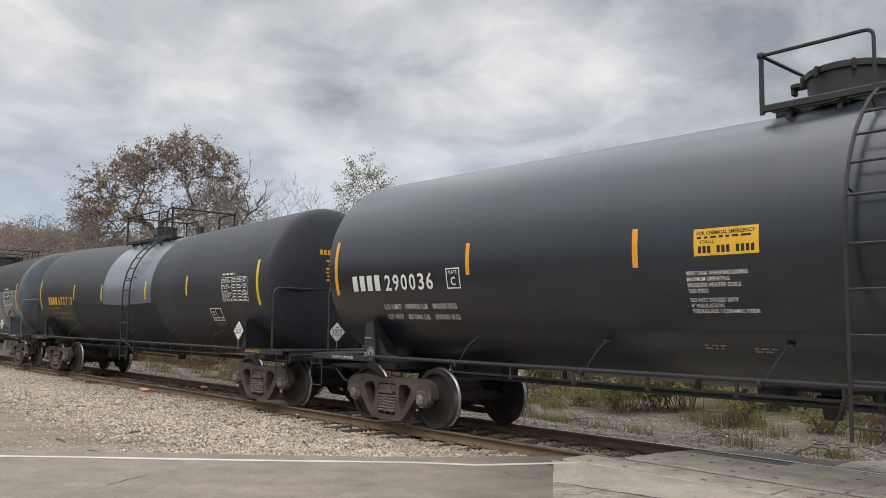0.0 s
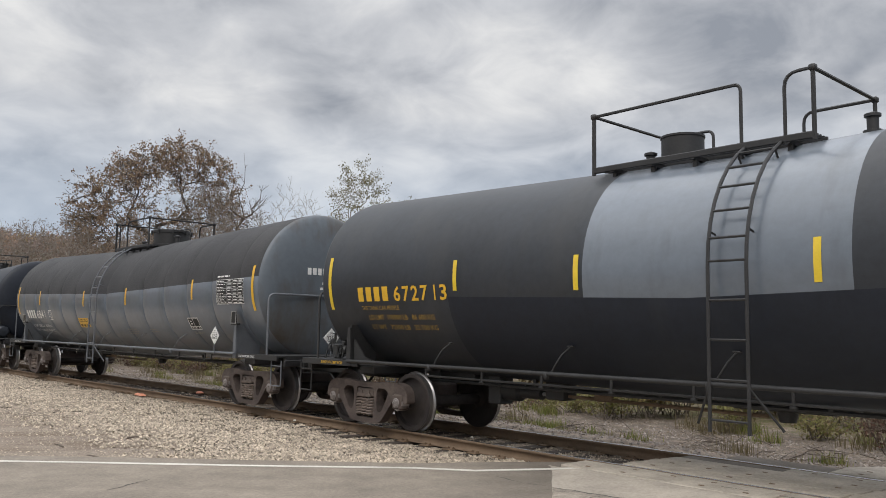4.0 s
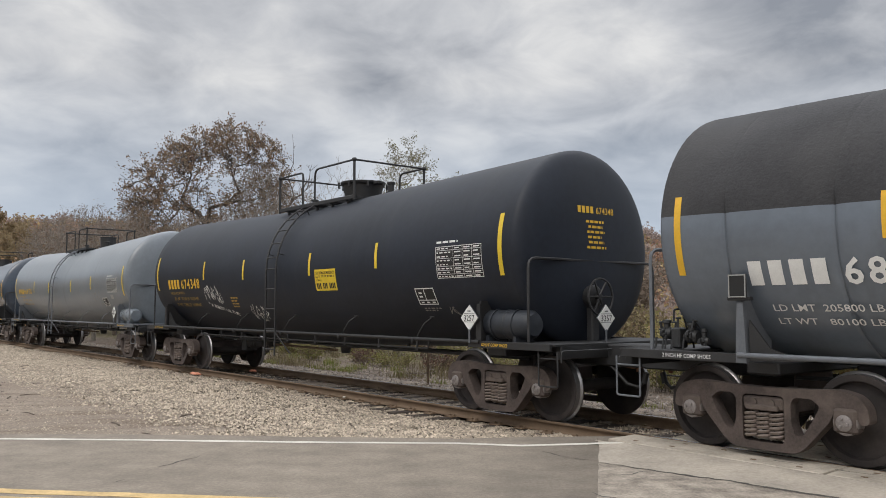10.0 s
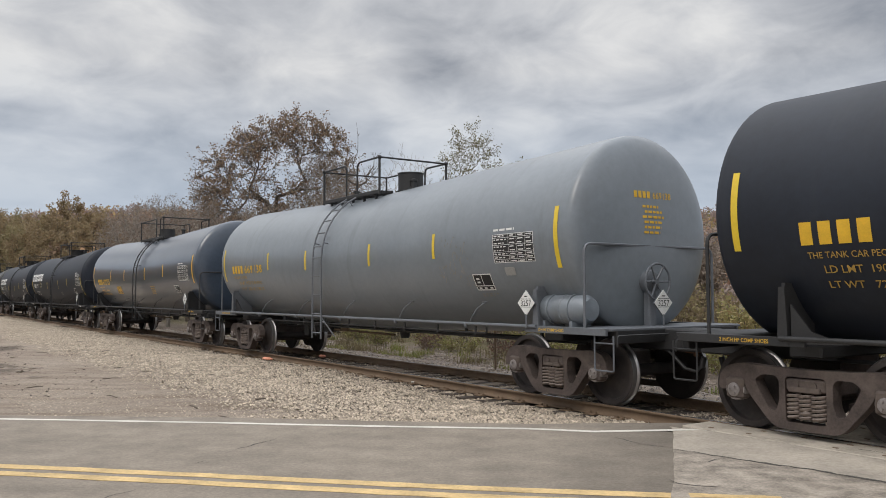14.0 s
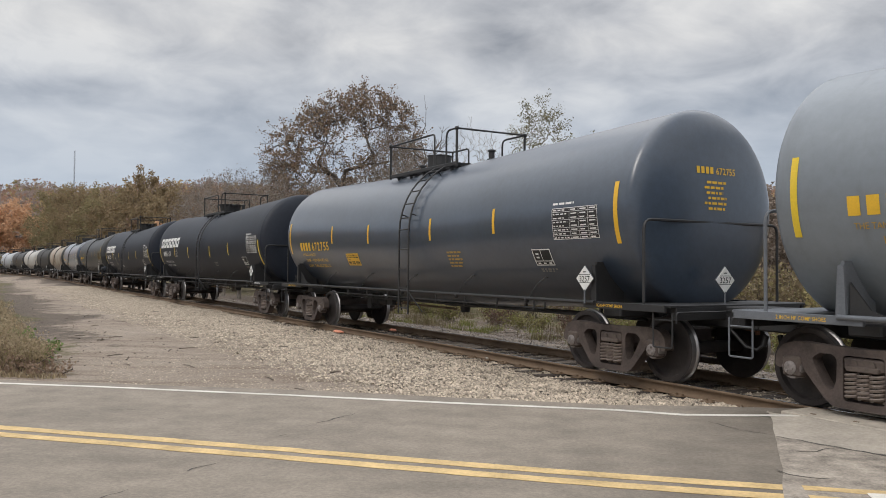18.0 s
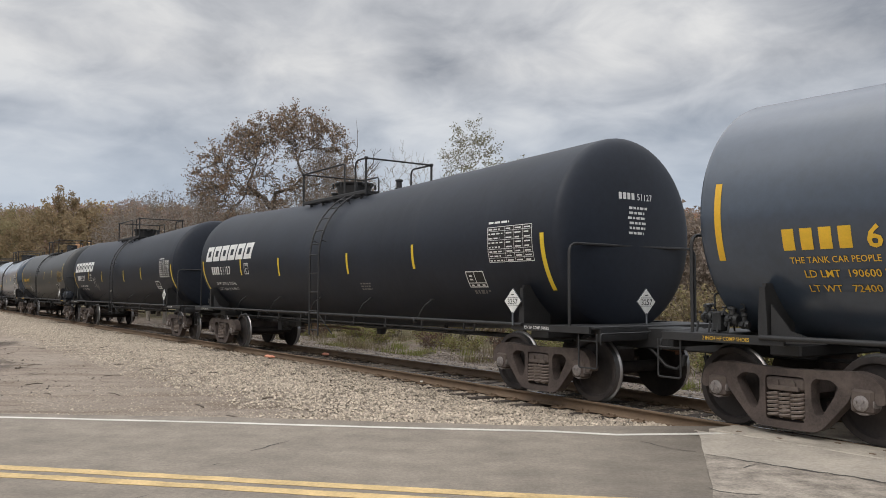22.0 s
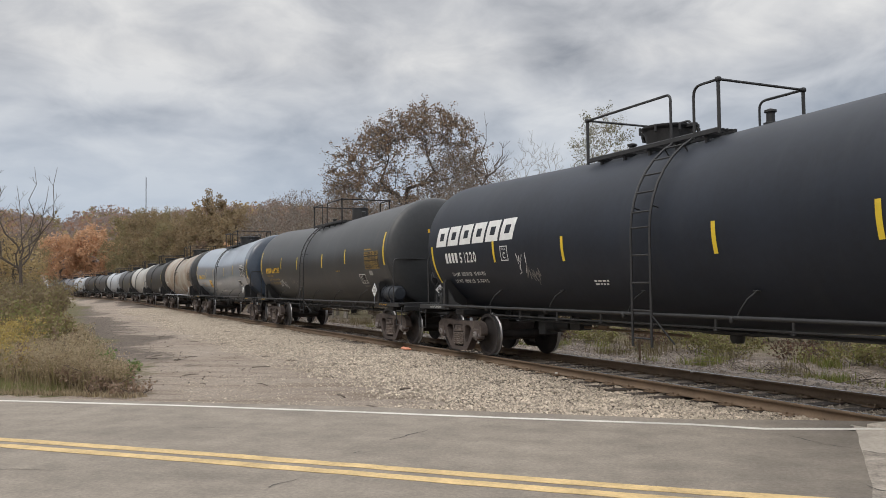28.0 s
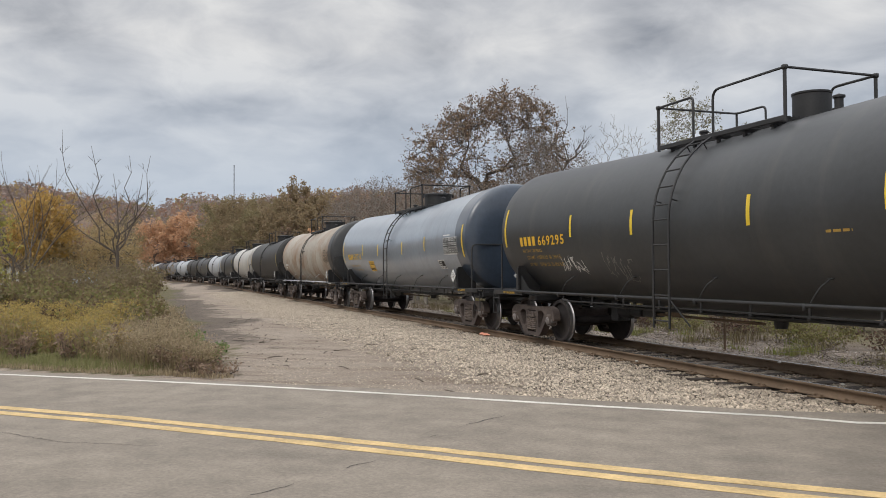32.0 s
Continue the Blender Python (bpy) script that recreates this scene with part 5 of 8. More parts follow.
def tank_car(no, s):
    """One tank car; s holds what sets it apart. Its origin lies midway on the rails."""
    global R_TANK, Z_TANK, HALF_LENGTH, SAG, HEAD
    HEAD = s.get("head", 0.29)
    SAG = s.get("sag", 0.17)
    R_TANK = s.get("radius", 1.463)
    Z_TANK = 0.97 + R_TANK
    half = HALF_LENGTH = s["span"] / 2 + 0.18
    bol = s["span"] / 2 - s.get("bolster", 0.53)
    fm = s.get("frame", "frame")
    car = thing("tank_car", s["label"], "tank car", "tank cars of the train")
    # tank
    part("tank", tank_mesh(half, s["mats"], s["paint"], s.get("bands", ())), car)
    # reflective stripes
    cols = s.get("tape", "yellow")
    for i, f in enumerate(s["stripes"]):
        d = Decal(half)
        d.level = False
        w, a0, a1 = (0.085, -0.52, 0.36) if f in (0, 1) else (0.075, -0.28, 0.15)
        lift = s.get("tape_lift", 0.0)
        up = lift if f in (0, 1) else lift * 0.5 + s.get("tape_mid", 0.08)
        a0, a1 = a0 + up, a1 + up
        x = -s["span"] / 2 + f * s["span"]
        d.bar(x - w / 2, x + w / 2, a0, a1)
        part("reflective_stripe", d.g.mesh("reflective_stripe", [cols]), car)
    # lettering
    for nm, mats, draw in s.get("marks", ()):
        d = Decal(half)
        draw(d, s["span"])
        part(nm, d.g.mesh(nm, mats), car)
    # underframe
    for e in (-1, 1):
        g = Geo()
        g.box((e * (half + 0.30), 0, 0.92), (1.9, 0.62, 0.30), 0, 0.02)
        g.box((e * bol, 0, 0.93), (0.38, 2.1, 0.14), 0, 0.02)
        g.box((e * (half + 0.70), 0, 0.98), (0.10, 2.5, 0.18), 0, 0.01)
        part("stub_sill", g.mesh("stub_sill", [fm], 40), car)
        g = Geo()
        g.box((e * (half + 0.32), 0, 1.075), (0.86, 2.72, 0.035), 0, 0.006)
        for sy in (-1, 1):
            g.box((e * (half - 0.12), sy * 1.38, 1.045), (1.62, 0.05, 0.10), 0, 0.006)
        part("end_platform", g.mesh("end_platform", [s.get("deck", fm)], 40), car)
        for sy in (-1, 1):
            g = Geo()
            b, k = e * (bol + 0.02), s.get("brace", 0.72)
            g.plate([(b - 0.085 * k, 1.0), (b + 0.085 * k, 1.0), (b + 0.070 * k, 1.30), (b + 0.045 * k, 1.62), (b - 0.045 * k, 1.62), (b - 0.070 * k, 1.30)], sy * 1.41, sy * 1.37)
            g.plate([(b - 0.02, 1.0), (b + 0.02, 1.0), (b + 0.02, 1.66), (b - 0.02, 1.66)], sy * 1.37, sy * 0.85)
            part("saddle_brace", g.mesh("saddle_brace", [s.get("grip", fm)]), car)
            # the gusset that runs back from the brace under the tank
            g = Geo()
            g.add([(b - e * 0.05, sy * 1.33, 1.44), (b - e * 0.05, sy * 1.33, 1.02), (b - e * 0.52, sy * 1.08, 1.02), (b - e * 0.05, sy * 1.30, 1.44), (b - e * 0.05, sy * 1.30, 1.02), (b - e * 0.52, sy * 1.05, 1.02), (b - e * 0.22, sy * 1.24, 1.15), (b - e * 0.22, sy * 1.21, 1.15)],
                  [(0, 1, 6), (1, 2, 6), (3, 7, 4), (4, 7, 5), (0, 3, 4, 1), (1, 4, 5, 2), (2, 5, 7, 6), (6, 7, 3, 0)])
            part("gusset_plate", g.mesh("gusset_plate", ["frame"]), car)
            if s.get("board"):
                bd = part("routing_board", Geo().box((b, sy * 1.44, 1.79), (0.20, 0.02, 0.24), 0, 0.004).mesh("routing_board", ["black_text"]), car, "small dark board with a pale rim")
                for q in (-1, 1):
                    part("rim_strip", Geo().box((b + q * 0.092, sy * 1.453, 1.79), (0.012, 0.008, 0.24)).mesh("rim_strip", ["frame_pale"]), bd)
                    part("rim_strip", Geo().box((b, sy * 1.453, 1.79 + q * 0.112), (0.17, 0.008, 0.012)).mesh("rim_strip", ["frame_pale"]), bd)
                part("board_bracket", Geo().box((b, sy * 1.40, 1.66), (0.26, 0.07, 0.04), 0, 0.006).mesh("board_bracket", [fm]), bd)
            # hand rail and step of the end
            g = Geo()
            x = e * (half + 0.27)
            g.tube(curve_pts([(x, sy * 1.36, 1.0), (x, sy * 1.36, 2.24), (x, sy * 0.04, 2.24)], 0.14), 0.021, 6)
            g.tube([(x, sy * 0.05, 2.24), (e * (half + HEAD - 0.05), sy * 0.05, 2.24)], 0.016, 6)
            part("hand_rail", g.mesh("hand_rail", [s.get("grip", fm)], 50), car)
            g = Geo()
            x = e * (half + 0.62)
            g.tube(curve_pts([(x - 0.17, sy * 1.36, 1.0), (x - 0.17, sy * 1.36, 0.54), (x + 0.17, sy * 1.36, 0.54), (x + 0.17, sy * 1.36, 1.0)], 0.03), 0.012, 6)
            g.tube([(x - 0.17, sy * 1.36, 0.90), (x + 0.17, sy * 1.36, 0.90)], 0.011, 6)
            part("step", g.mesh("step", [s.get("grip", fm)], 50), car)
        g = Geo().tube(curve_pts([(e * (half + 0.80), -1.30, 0.86), (e * (half + 0.80), -1.30, 1.00), (e * (half + 0.80), -0.30, 1.00), (e * (half + 0.95), -0.12, 1.06)], 0.05), 0.012, 6)
        part("uncoupling_lever", g.mesh("uncoupling_lever", ["frame"], 50), car)
        part("coupler", shared("coupler", coupler_mesh), car, "", pose(e * (half + 0.25), 0, 0, 0, 0, 0 if e > 0 else 180))
        part("brake_hose", shared("hose", hose_mesh), car, "", pose(e * (half + 0.0), 0, 0, 0, 0, 0 if e > 0 else 180))
        # truck
        part("truck_bolster", shared("beam", beam_mesh), car, "", pose(e * bol, 0, 0))
        for sy in (0, 180):
            off = -0.985 if sy == 0 else 0.985
            part("side_frame", shared("side_frame", side_frame_mesh), car, "", pose(e * bol, off, 0, 0, 0, sy))
            for q in (-0.86, 0.86):
                part("bearing_adapter", shared("adapter", lambda: Geo().box((0, -0.03, 0.475), (0.23, 0.17, 0.24), 0, 0.025).mesh("bearing_adapter", ["truck"], 40)), car, "", pose(e * bol + q, off, 0, 0, 0, sy))
            for q in (-0.14, 0.0, 0.14):
                part("coil_spring", shared("spring", spring_mesh), car, "", pose(e * bol + q, off, 0, 0, 0, sy))
            part("bolster_end", shared("bolster_end", bolster_end_mesh), car, "", pose(e * bol, off, 0, 0, 0, sy))
        for a in (-0.86, 0.86):
            ws = part("wheelset", shared("axle", axle_mesh), car, "", pose(e * bol + a, 0, 0.457))
            for sy in (0, 180):
                part("wheel", shared("wheel", wheel_mesh), ws, "", pose(0, 0, 0, 0, 0, sy))
                part("bearing_cap", shared("cap", cap_mesh), ws, "", pose(0, 0, 0, 0, 0, sy))
            WHEELS.append((ws, e * bol + a))
    # side rails with their braces
    for sy in (-1, 1):
        g = Geo()
        g.tube([(-bol - 0.05, sy * 1.42, 1.08), (bol + 0.05, sy * 1.42, 1.08)], 0.028, 8)
        part("side_rail", g.mesh("side_rail", [s.get("pipe", fm)], 50), car)
        for k in range(5):
            x = -bol + 2.05 + 2.2 * k
            g = Geo().tube([(x - 0.05, sy * 1.42, 1.07), (x, sy * 1.38, 1.10), (x + 0.05, sy * 1.38, 1.18), (x + 0.12, sy * 1.33, 1.32), (x + 0.15, sy * 1.17, 1.43)], 0.010, 6)
            g.box((x - 0.05, sy * 1.42, 1.055), (0.05, 0.07, 0.09), 0, 0.01)
            g.box((x + 0.15, sy * 1.19, 1.42), (0.09, 0.05, 0.02), 0, 0.004)
            part("rail_brace", g.mesh("rail_brace", [s.get("pipe", fm)], 50), car)
    # pipes and gear below
    g = Geo()
    g.tube([(-bol, -0.35, 0.80), (bol, -0.35, 0.80)], 0.025, 6)
    g.tube([(-bol, 0.30, 0.78), (bol, 0.30, 0.78)], 0.03, 6)
    part("brake_pipe", g.mesh("brake_pipe", ["frame"], 50), car)
    for k in range(6):
        x = -bol + 2 * bol * (k + 0.5) / 6
        part("pipe_hanger", Geo().box((x, -0.35, 0.92), (0.05, 0.04, 0.24)).mesh("pipe_hanger", ["frame"]), car)
    # the air brake's cylinder on its brackets, with the rod to the levers
    bx = -bol + 1.98
    if no:
        for q, w, z0, z1 in ((0.13, 0.26, 0.50, 1.02), (1.32, 0.34, 0.64, 1.06)):
            part("cylinder_bracket", Geo().box((bx + q, -0.05, (z0 + z1) / 2), (w, 0.30, z1 - z0), 0, 0.015).mesh("cylinder_bracket", ["frame"], 40), car)
        g = Geo().lathe([(0.001, 0.20), (0.13, 0.22), (0.14, 0.26), (0.14, 0.55), (0.11, 0.58), (0.085, 0.60), (0.085, 0.98), (0.001, 1.0)], "x", 18, (bx, -0.05, 0.70))
        part("brake_cylinder", g.mesh("brake_cylinder", ["frame"], 40), car)
        g = Geo().tube([(bx + 0.95, -0.05, 0.70), (bx + 1.2, -0.05, 0.70)], 0.03, 8)
        part("piston_rod", g.mesh("piston_rod", ["frame_pale"], 40), car)
        g = Geo().tube([(bx + 1.45, -0.08, 0.70), (bx + 4.4, -0.10, 0.68)], 0.024, 8)
        g.box((bx + 2.1, -0.09, 0.72), (0.30, 0.06, 0.10), 0, 0.015)
        part("brake_rod", g.mesh("brake_rod", ["rail"], 40), car)
    part("sill_extension", Geo().box((bx - 0.85, 0, 0.92), (1.1, 0.40, 0.20), 0, 0.02).mesh("sill_extension", ["frame"], 40), car)
    # heater pipes and the guard of the outlet, dark under the belly
    mid = 0.4
    g = Geo().box((mid, 0, 0.78), (1.2, 0.36, 0.07), 0, 0.02)
    g.box((mid - 0.62, 0, 0.86), (0.34, 0.32, 0.16), 0, 0.03)
    g.box((mid + 0.62, 0, 0.86), (0.34, 0.32, 0.16), 0, 0.03)
    part("outlet_skid", g.mesh("outlet_skid", ["frame"], 40), car)
    g = Geo().tube(curve_pts([(-bol + 1.5, -1.05, 1.02), (-bol + 1.5, -1.05, 0.91), (bol - 1.6, -1.05, 0.91), (bol - 1.6, -1.05, 1.02)], 0.05), 0.016, 6)
    part("heater_pipe", g.mesh("heater_pipe", ["frame"], 50), car)
    for k in range(8):
        x = -bol + 2.7 + (2 * bol - 4.6) * k / 7
        g = Geo().box((x, -1.05, 0.97), (0.035, 0.03, 0.20), 0, 0.006)
        g.box((x, -1.05, 0.88), (0.07, 0.05, 0.03), 0, 0.006)
        part("pipe_hanger", g.mesh("pipe_hanger", ["frame"]), car)
    g = Geo().lathe([(0.001, 0.62), (0.09, 0.62), (0.11, 0.70), (0.11, 0.78), (0.18, 0.80), (0.18, 0.86), (0.12, 0.88), (0.12, 1.02), (0.001, 1.02)], "z", 16, (0.4, 0, 0))
    part("bottom_outlet", g.mesh("bottom_outlet", [fm], 40), car)
    # ladder, walkway, rails, hatch
    left = -s["span"] / 2
    lx = left + s.get("ladder", 6.6)
    part("ladder", ladder_mesh(lx, 0.42, s.get("rungs", fm)), car)
    x0, x1 = (left + q for q in s.get("cage", (5.1, 8.1)))
    part("walkway", grating_mesh(x0, x1, "frame"), car)
    for me in cage_meshes(x0, x1, tuple(left + q for q in s["gap"]) if "gap" in s else (lx - 0.25, lx + 0.25), "frame", s.get("cage_wide", 0.95), s.get("cage_tall", 0.68)):
        part("guard_rail", me, car)
    part("manway", hatch_mesh(left + s.get("hatch_at", 7.6), s.get("hatch", fm), s.get("dome", "wide")), car)
    part("relief_valve", valve_mesh(x1 + 0.35, s.get("hatch", fm)), car)
    part("relief_valve", valve_mesh(x0 + 0.45, s.get("hatch", fm)), car)
    # placards
    for x, y, turn in ((s["span"] / 2 - s.get("placard", 0.65), -1.46, 0), (half + 0.55, -0.10, 90)):
        m = pose(x, y, 1.42, 0, 0, turn)
        h = part("placard_holder", shared("holder", holder_mesh), car, "", m)
        part("placard", shared("placard", placard_mesh), h, "white hazard diamond with a four-digit number")
    if s.get("reservoir"):
        g = Geo().lathe([(0.001, -0.50), (0.15, -0.48), (0.205, -0.40), (0.21, 0.0), (0.22, 0.01), (0.22, 0.04), (0.21, 0.05), (0.205, 0.40), (0.15, 0.48), (0.001, 0.50)], "x", 24, (half - 0.30, -1.14, 1.33))
        for q in (-0.22, 0.20):
            g.lathe([(0.205, -0.02), (0.222, -0.02), (0.222, 0.02), (0.205, 0.02)], "x", 24, (half - 0.30 + q, -1.14, 1.33))
        g.box((half - 0.60, -1.14, 1.12), (0.06, 0.36, 0.10))
        g.box((half - 0.05, -1.14, 1.12), (0.06, 0.36, 0.10))
        part("air_reservoir", g.mesh("air_reservoir", [s["reservoir"]], 40), car)
    # the hand brake: a gear housing on a post, with its wheel
    e, hy = (1, -0.10) if s.get("reservoir") else (-1, 0.30)
    x = half + HEAD * 0.5 + 0.16
    g = Geo().box((e * x, hy, 1.40), (0.12, 0.16, 0.66), 0, 0.02)
    g.lathe([(0.001, -0.07), (0.15, -0.07), (0.17, -0.04), (0.17, 0.04), (0.13, 0.07), (0.001, 0.07)], "x", 18, (e * x, hy, 1.72))
    g.tube([(e * (x - 0.2), hy, 1.72), (e * (x + 0.14), hy, 1.72)], 0.04, 10)
    hb = part("hand_brake", g.mesh("hand_brake", [s.get("grip", "frame")], 40), car)
    g = Geo()
    xw = e * (x + 0.15)
    for k in range(24):
        a, b = 2 * math.pi * k / 24, 2 * math.pi * (k + 1) / 24
        g.tube([(xw, hy + 0.26 * math.cos(a), 1.72 + 0.26 * math.sin(a)), (xw, hy + 0.26 * math.cos(b), 1.72 + 0.26 * math.sin(b))], 0.017, 6, caps=False)
    for k in range(6):
        a = 2 * math.pi * k / 6
        g.tube([(xw - e * 0.03, hy, 1.72), (xw, hy + 0.26 * math.cos(a), 1.72 + 0.26 * math.sin(a))], 0.016, 5)
    part("brake_wheel", g.mesh("brake_wheel", [s.get("grip", "frame")], 50), hb)
    # the brake valves on the other end: a pipe bracket with its valve bodies, caps and lines
    if not s.get("reservoir") and no:
        vx, vy = -half - 0.14, -1.02
        g = Geo()
        g.box((vx, vy, 1.22), (0.12, 0.18, 0.24), 0, 0.02)
        rng = random.Random(400 + no)
        for q, z, r, w in ((-0.17, 1.27, 0.075, 0.15), (0.17, 1.24, 0.080, 0.17), (0.33, 1.19, 0.050, 0.13)):
            g.lathe([(0.001, -w / 2), (r * 0.6, -w / 2), (r * 0.7, -w / 2 + 0.03), (r, -w / 2 + 0.04), (r, -w / 2 + 0.07), (r * 0.8, -w / 2 + 0.08), (r * 0.8, w / 2 - 0.04), (r, w / 2 - 0.03), (r * 0.7, w / 2), (0.001, w / 2)], "x", 12, (vx + q, vy, z))
            g.lathe([(0.001, 0.0), (r * 0.55, 0.0), (r * 0.55, 0.06), (r * 0.75, 0.07), (r * 0.7, 0.10), (0.001, 0.11)], "z", 10, (vx + q, vy, z + r * 0.7))
            for u in range(5):
                g.box((vx + q + rng.uniform(-w, w) * 0.4, vy - r - 0.005, z + rng.uniform(-0.8, 0.8) * r), (0.03, 0.03, 0.03), 0, 0.004)
        for u in range(7):
            q, z, h = rng.uniform(-0.26, 0.34), rng.uniform(1.22, 1.34), rng.uniform(0.06, 0.20)
            g.tube([(vx + q, vy - rng.uniform(-0.08, 0.10), z), (vx + q + rng.uniform(-0.03, 0.03), vy - 0.03, z + h)], rng.uniform(0.010, 0.018), 6)
            g.box((vx + q, vy - 0.03, z + h), (0.05, 0.05, 0.022), 0, 0.006)
        for u in range(5):
            q, w = rng.uniform(-0.28, 0.30), rng.uniform(-0.15, 0.15)
            g.tube(curve_pts([(vx + q, vy - 0.06, 1.22), (vx + q, vy - 0.10, 1.06), (vx + q + w, vy + 0.1, 1.02), (vx + q + w, vy + 0.45, 0.95)], 0.05), rng.uniform(0.010, 0.016), 6)
        g.tube(curve_pts([(vx - 0.05, vy - 0.03, 1.40), (vx - 0.05, vy - 0.03, 1.55), (vx + 0.02, vy + 0.2, 1.55), (vx + 0.05, vy + 0.2, 1.1)], 0.04), 0.012, 6)
        part("control_valve", g.mesh("control_valve", ["valve_steel"], 40), car)
    # the notice on the end sill, and the lettering of the front head
    pts, fs, w = words("2 INCH HF COMP SHOES", 0.045)
    k = 0.62 / w
    for x in (half - 0.72, -half - 0.10):
        g = Geo().add([(x + p * k, -1.4075, 1.022 + q) for p, q in pts], fs)
        part("sill_notice", g.mesh("sill_notice", ["yellow_text" if any(mk[1][0] == "yellow_text" for mk in s["marks"]) else "white_text"]), car)
    if s.get("marks"):
        rng = random.Random(no)
        ink = "yellow_text" if any(mk[1][0] == "yellow_text" for mk in s["marks"]) else "white_text"

        def on_head(y, z):
            return (head_x(half, math.hypot(y, z)) + 0.006, y, Z_TANK + z)

        def head_bar(g, y0, y1, z, h):
            g.add([on_head(y0, z), on_head(y1, z), on_head(y1, z + h), on_head(y0, z + h)], [(0, 1, 2, 3)])
        # the owner's mark as blocks, the number in figures, and rows of small print
        g = Geo()
        hz, hk = s.get("head_z", 0.50), s.get("head_scale", 1.0)
        for i in range(4):
            head_bar(g, (-0.36 + 0.088 * i) * hk, (-0.36 + 0.088 * i + 0.062) * hk, hz, 0.10 * hk)
        part("head_mark", g.mesh("head_mark", [ink]), car)
        if s.get("number"):
            g = Geo()
            pts, fs, w = words(s["number"], 0.10 * hk)
            kk = 0.068 * hk * len(s["number"]) / w
            g.add([on_head(0.02 + p * kk, hz + q) for p, q in pts], fs)
            part("head_number", g.mesh("head_number", [ink]), car)
        for i in range(s.get("head_rows", 6)):
            g = Geo()
            y, stop = -0.20 + rng.uniform(-0.02, 0.06), rng.uniform(0.12, 0.26)
            while y < stop:
                y1 = min(stop, y + rng.uniform(0.04, 0.10))
                head_bar(g, y, y1, hz - (0.14 + 0.075 * i) * hk, 0.036 * hk)
                y = y1 + 0.022
            part("head_lettering", g.mesh("head_lettering", [ink]), car)
    if s.get("brace", 0.72) > 1.5:
        g = Geo()
        n = 18
        x = -bol - 0.02
        ring = [(math.cos(2 * math.pi * k / n), math.sin(2 * math.pi * k / n)) for k in range(n)]
        for r0, r1 in ((0.10, 0.085), (0.07, 0.03)):
            g.add([(x + r * c + 0.04, -1.4135, 1.13 + r * q) for r in (r0, r1) for c, q in ring], [(k, (k + 1) % n, n + (k + 1) % n, n + k) for k in range(n)])
        for z, w in ((1.36, 0.18), (1.08, 0.08), (1.12, 0.07)):
            g.add([(x - 0.13, -1.4135, z), (x - 0.13 + w, -1.4135, z), (x - 0.13 + w, -1.4135, z + 0.022), (x - 0.13, -1.4135, z + 0.022)], [(0, 1, 2, 3)])
        part("brace_marks", g.mesh("brace_marks", ["frame_pale"]), car)
    CARS.append((car, s["mid"], bol))
    return car


def holder_mesh():
    g = Geo()
    g.tube([(0, 0, -0.36), (0, 0, -0.16)], 0.014, 6)
    g.box((0, 0.012, 0), (0.27, 0.012, 0.27), 0, 0, Matrix.Rotation(radians(45), 3, "Y"))
    return g.mesh("placard_holder", ["frame_grey"])


def placard_mesh():
    g = Geo()
    g.box((0, 0.0, 0), (0.262, 0.008, 0.262), 0, 0, Matrix.Rotation(radians(45), 3, "Y"))
    pts, fs, w = words("3257", 0.085)
    g.add([(p - w / 2, -0.006, q - 0.043) for p, q in pts], fs, 1)
    for z in (0.055, -0.062):
        g.add([(-0.12, -0.0055, z), (0.12, -0.0055, z), (0.12, -0.0055, z + 0.007), (-0.12, -0.0055, z + 0.007)], [(0, 1, 2, 3)], 1)
    g.add([(-0.035, -0.0055, 0.09), (0.035, -0.0055, 0.09), (0.035, -0.0055, 0.105), (-0.035, -0.0055, 0.105)], [(0, 1, 2, 3)], 1)
    return g.mesh("placard", ["white_text", "black_text"])


CARS, WHEELS = [], []


def plain(x, up):
    return 0


def fleet_marks(letters, digits, mat, x0, x1, a=-0.40, size=0.225, lines=(), small=None, motto=""):
    """The owner's mark as blocks and the fleet number in figures, with the weight lines below, at the car's rear end."""
    w = (x1 - x0) / (letters + 0.35 + len(digits))

    def block(i):
        return lambda d, span: d.bar(-span / 2 + x0 + i * w, -span / 2 + x0 + (i + 0.66) * w, a, a + size)

    def figure(i, ch):
        return lambda d, span: d.text(ch, -span / 2 + x0 + (letters + 0.35 + i + (0.28 if ch == "1" else 0.0)) * w, a, size, 0, w * (0.34 if ch == "1" else 0.80))

    def line(t, q0, q1, k):
        return lambda d, span: d.text(t, -span / 2 + q0, a - 0.30 - 0.17 * k, 0.085, 0, q1 - q0)

    out = [("owner_mark_block", [mat], block(i)) for i in range(letters)]
    out += [("fleet_digit", [mat], figure(i, ch)) for i, ch in enumerate(digits)]
    if motto:
        out.append(("motto_line", [small or mat], lambda d, span: d.text(motto, -span / 2 + x0 + 0.05, a - 0.14, 0.07, 0, 0.95)))
    return out + [("weight_line", [small or mat], line(t, q0, q1, k)) for k, (t, q0, q1) in enumerate(lines)]


def weights(limit, light, x0=0.95, x1=2.55):
    return [("LD LMT  " + limit, x0, x1), ("LT WT   " + light, x0, x1)]


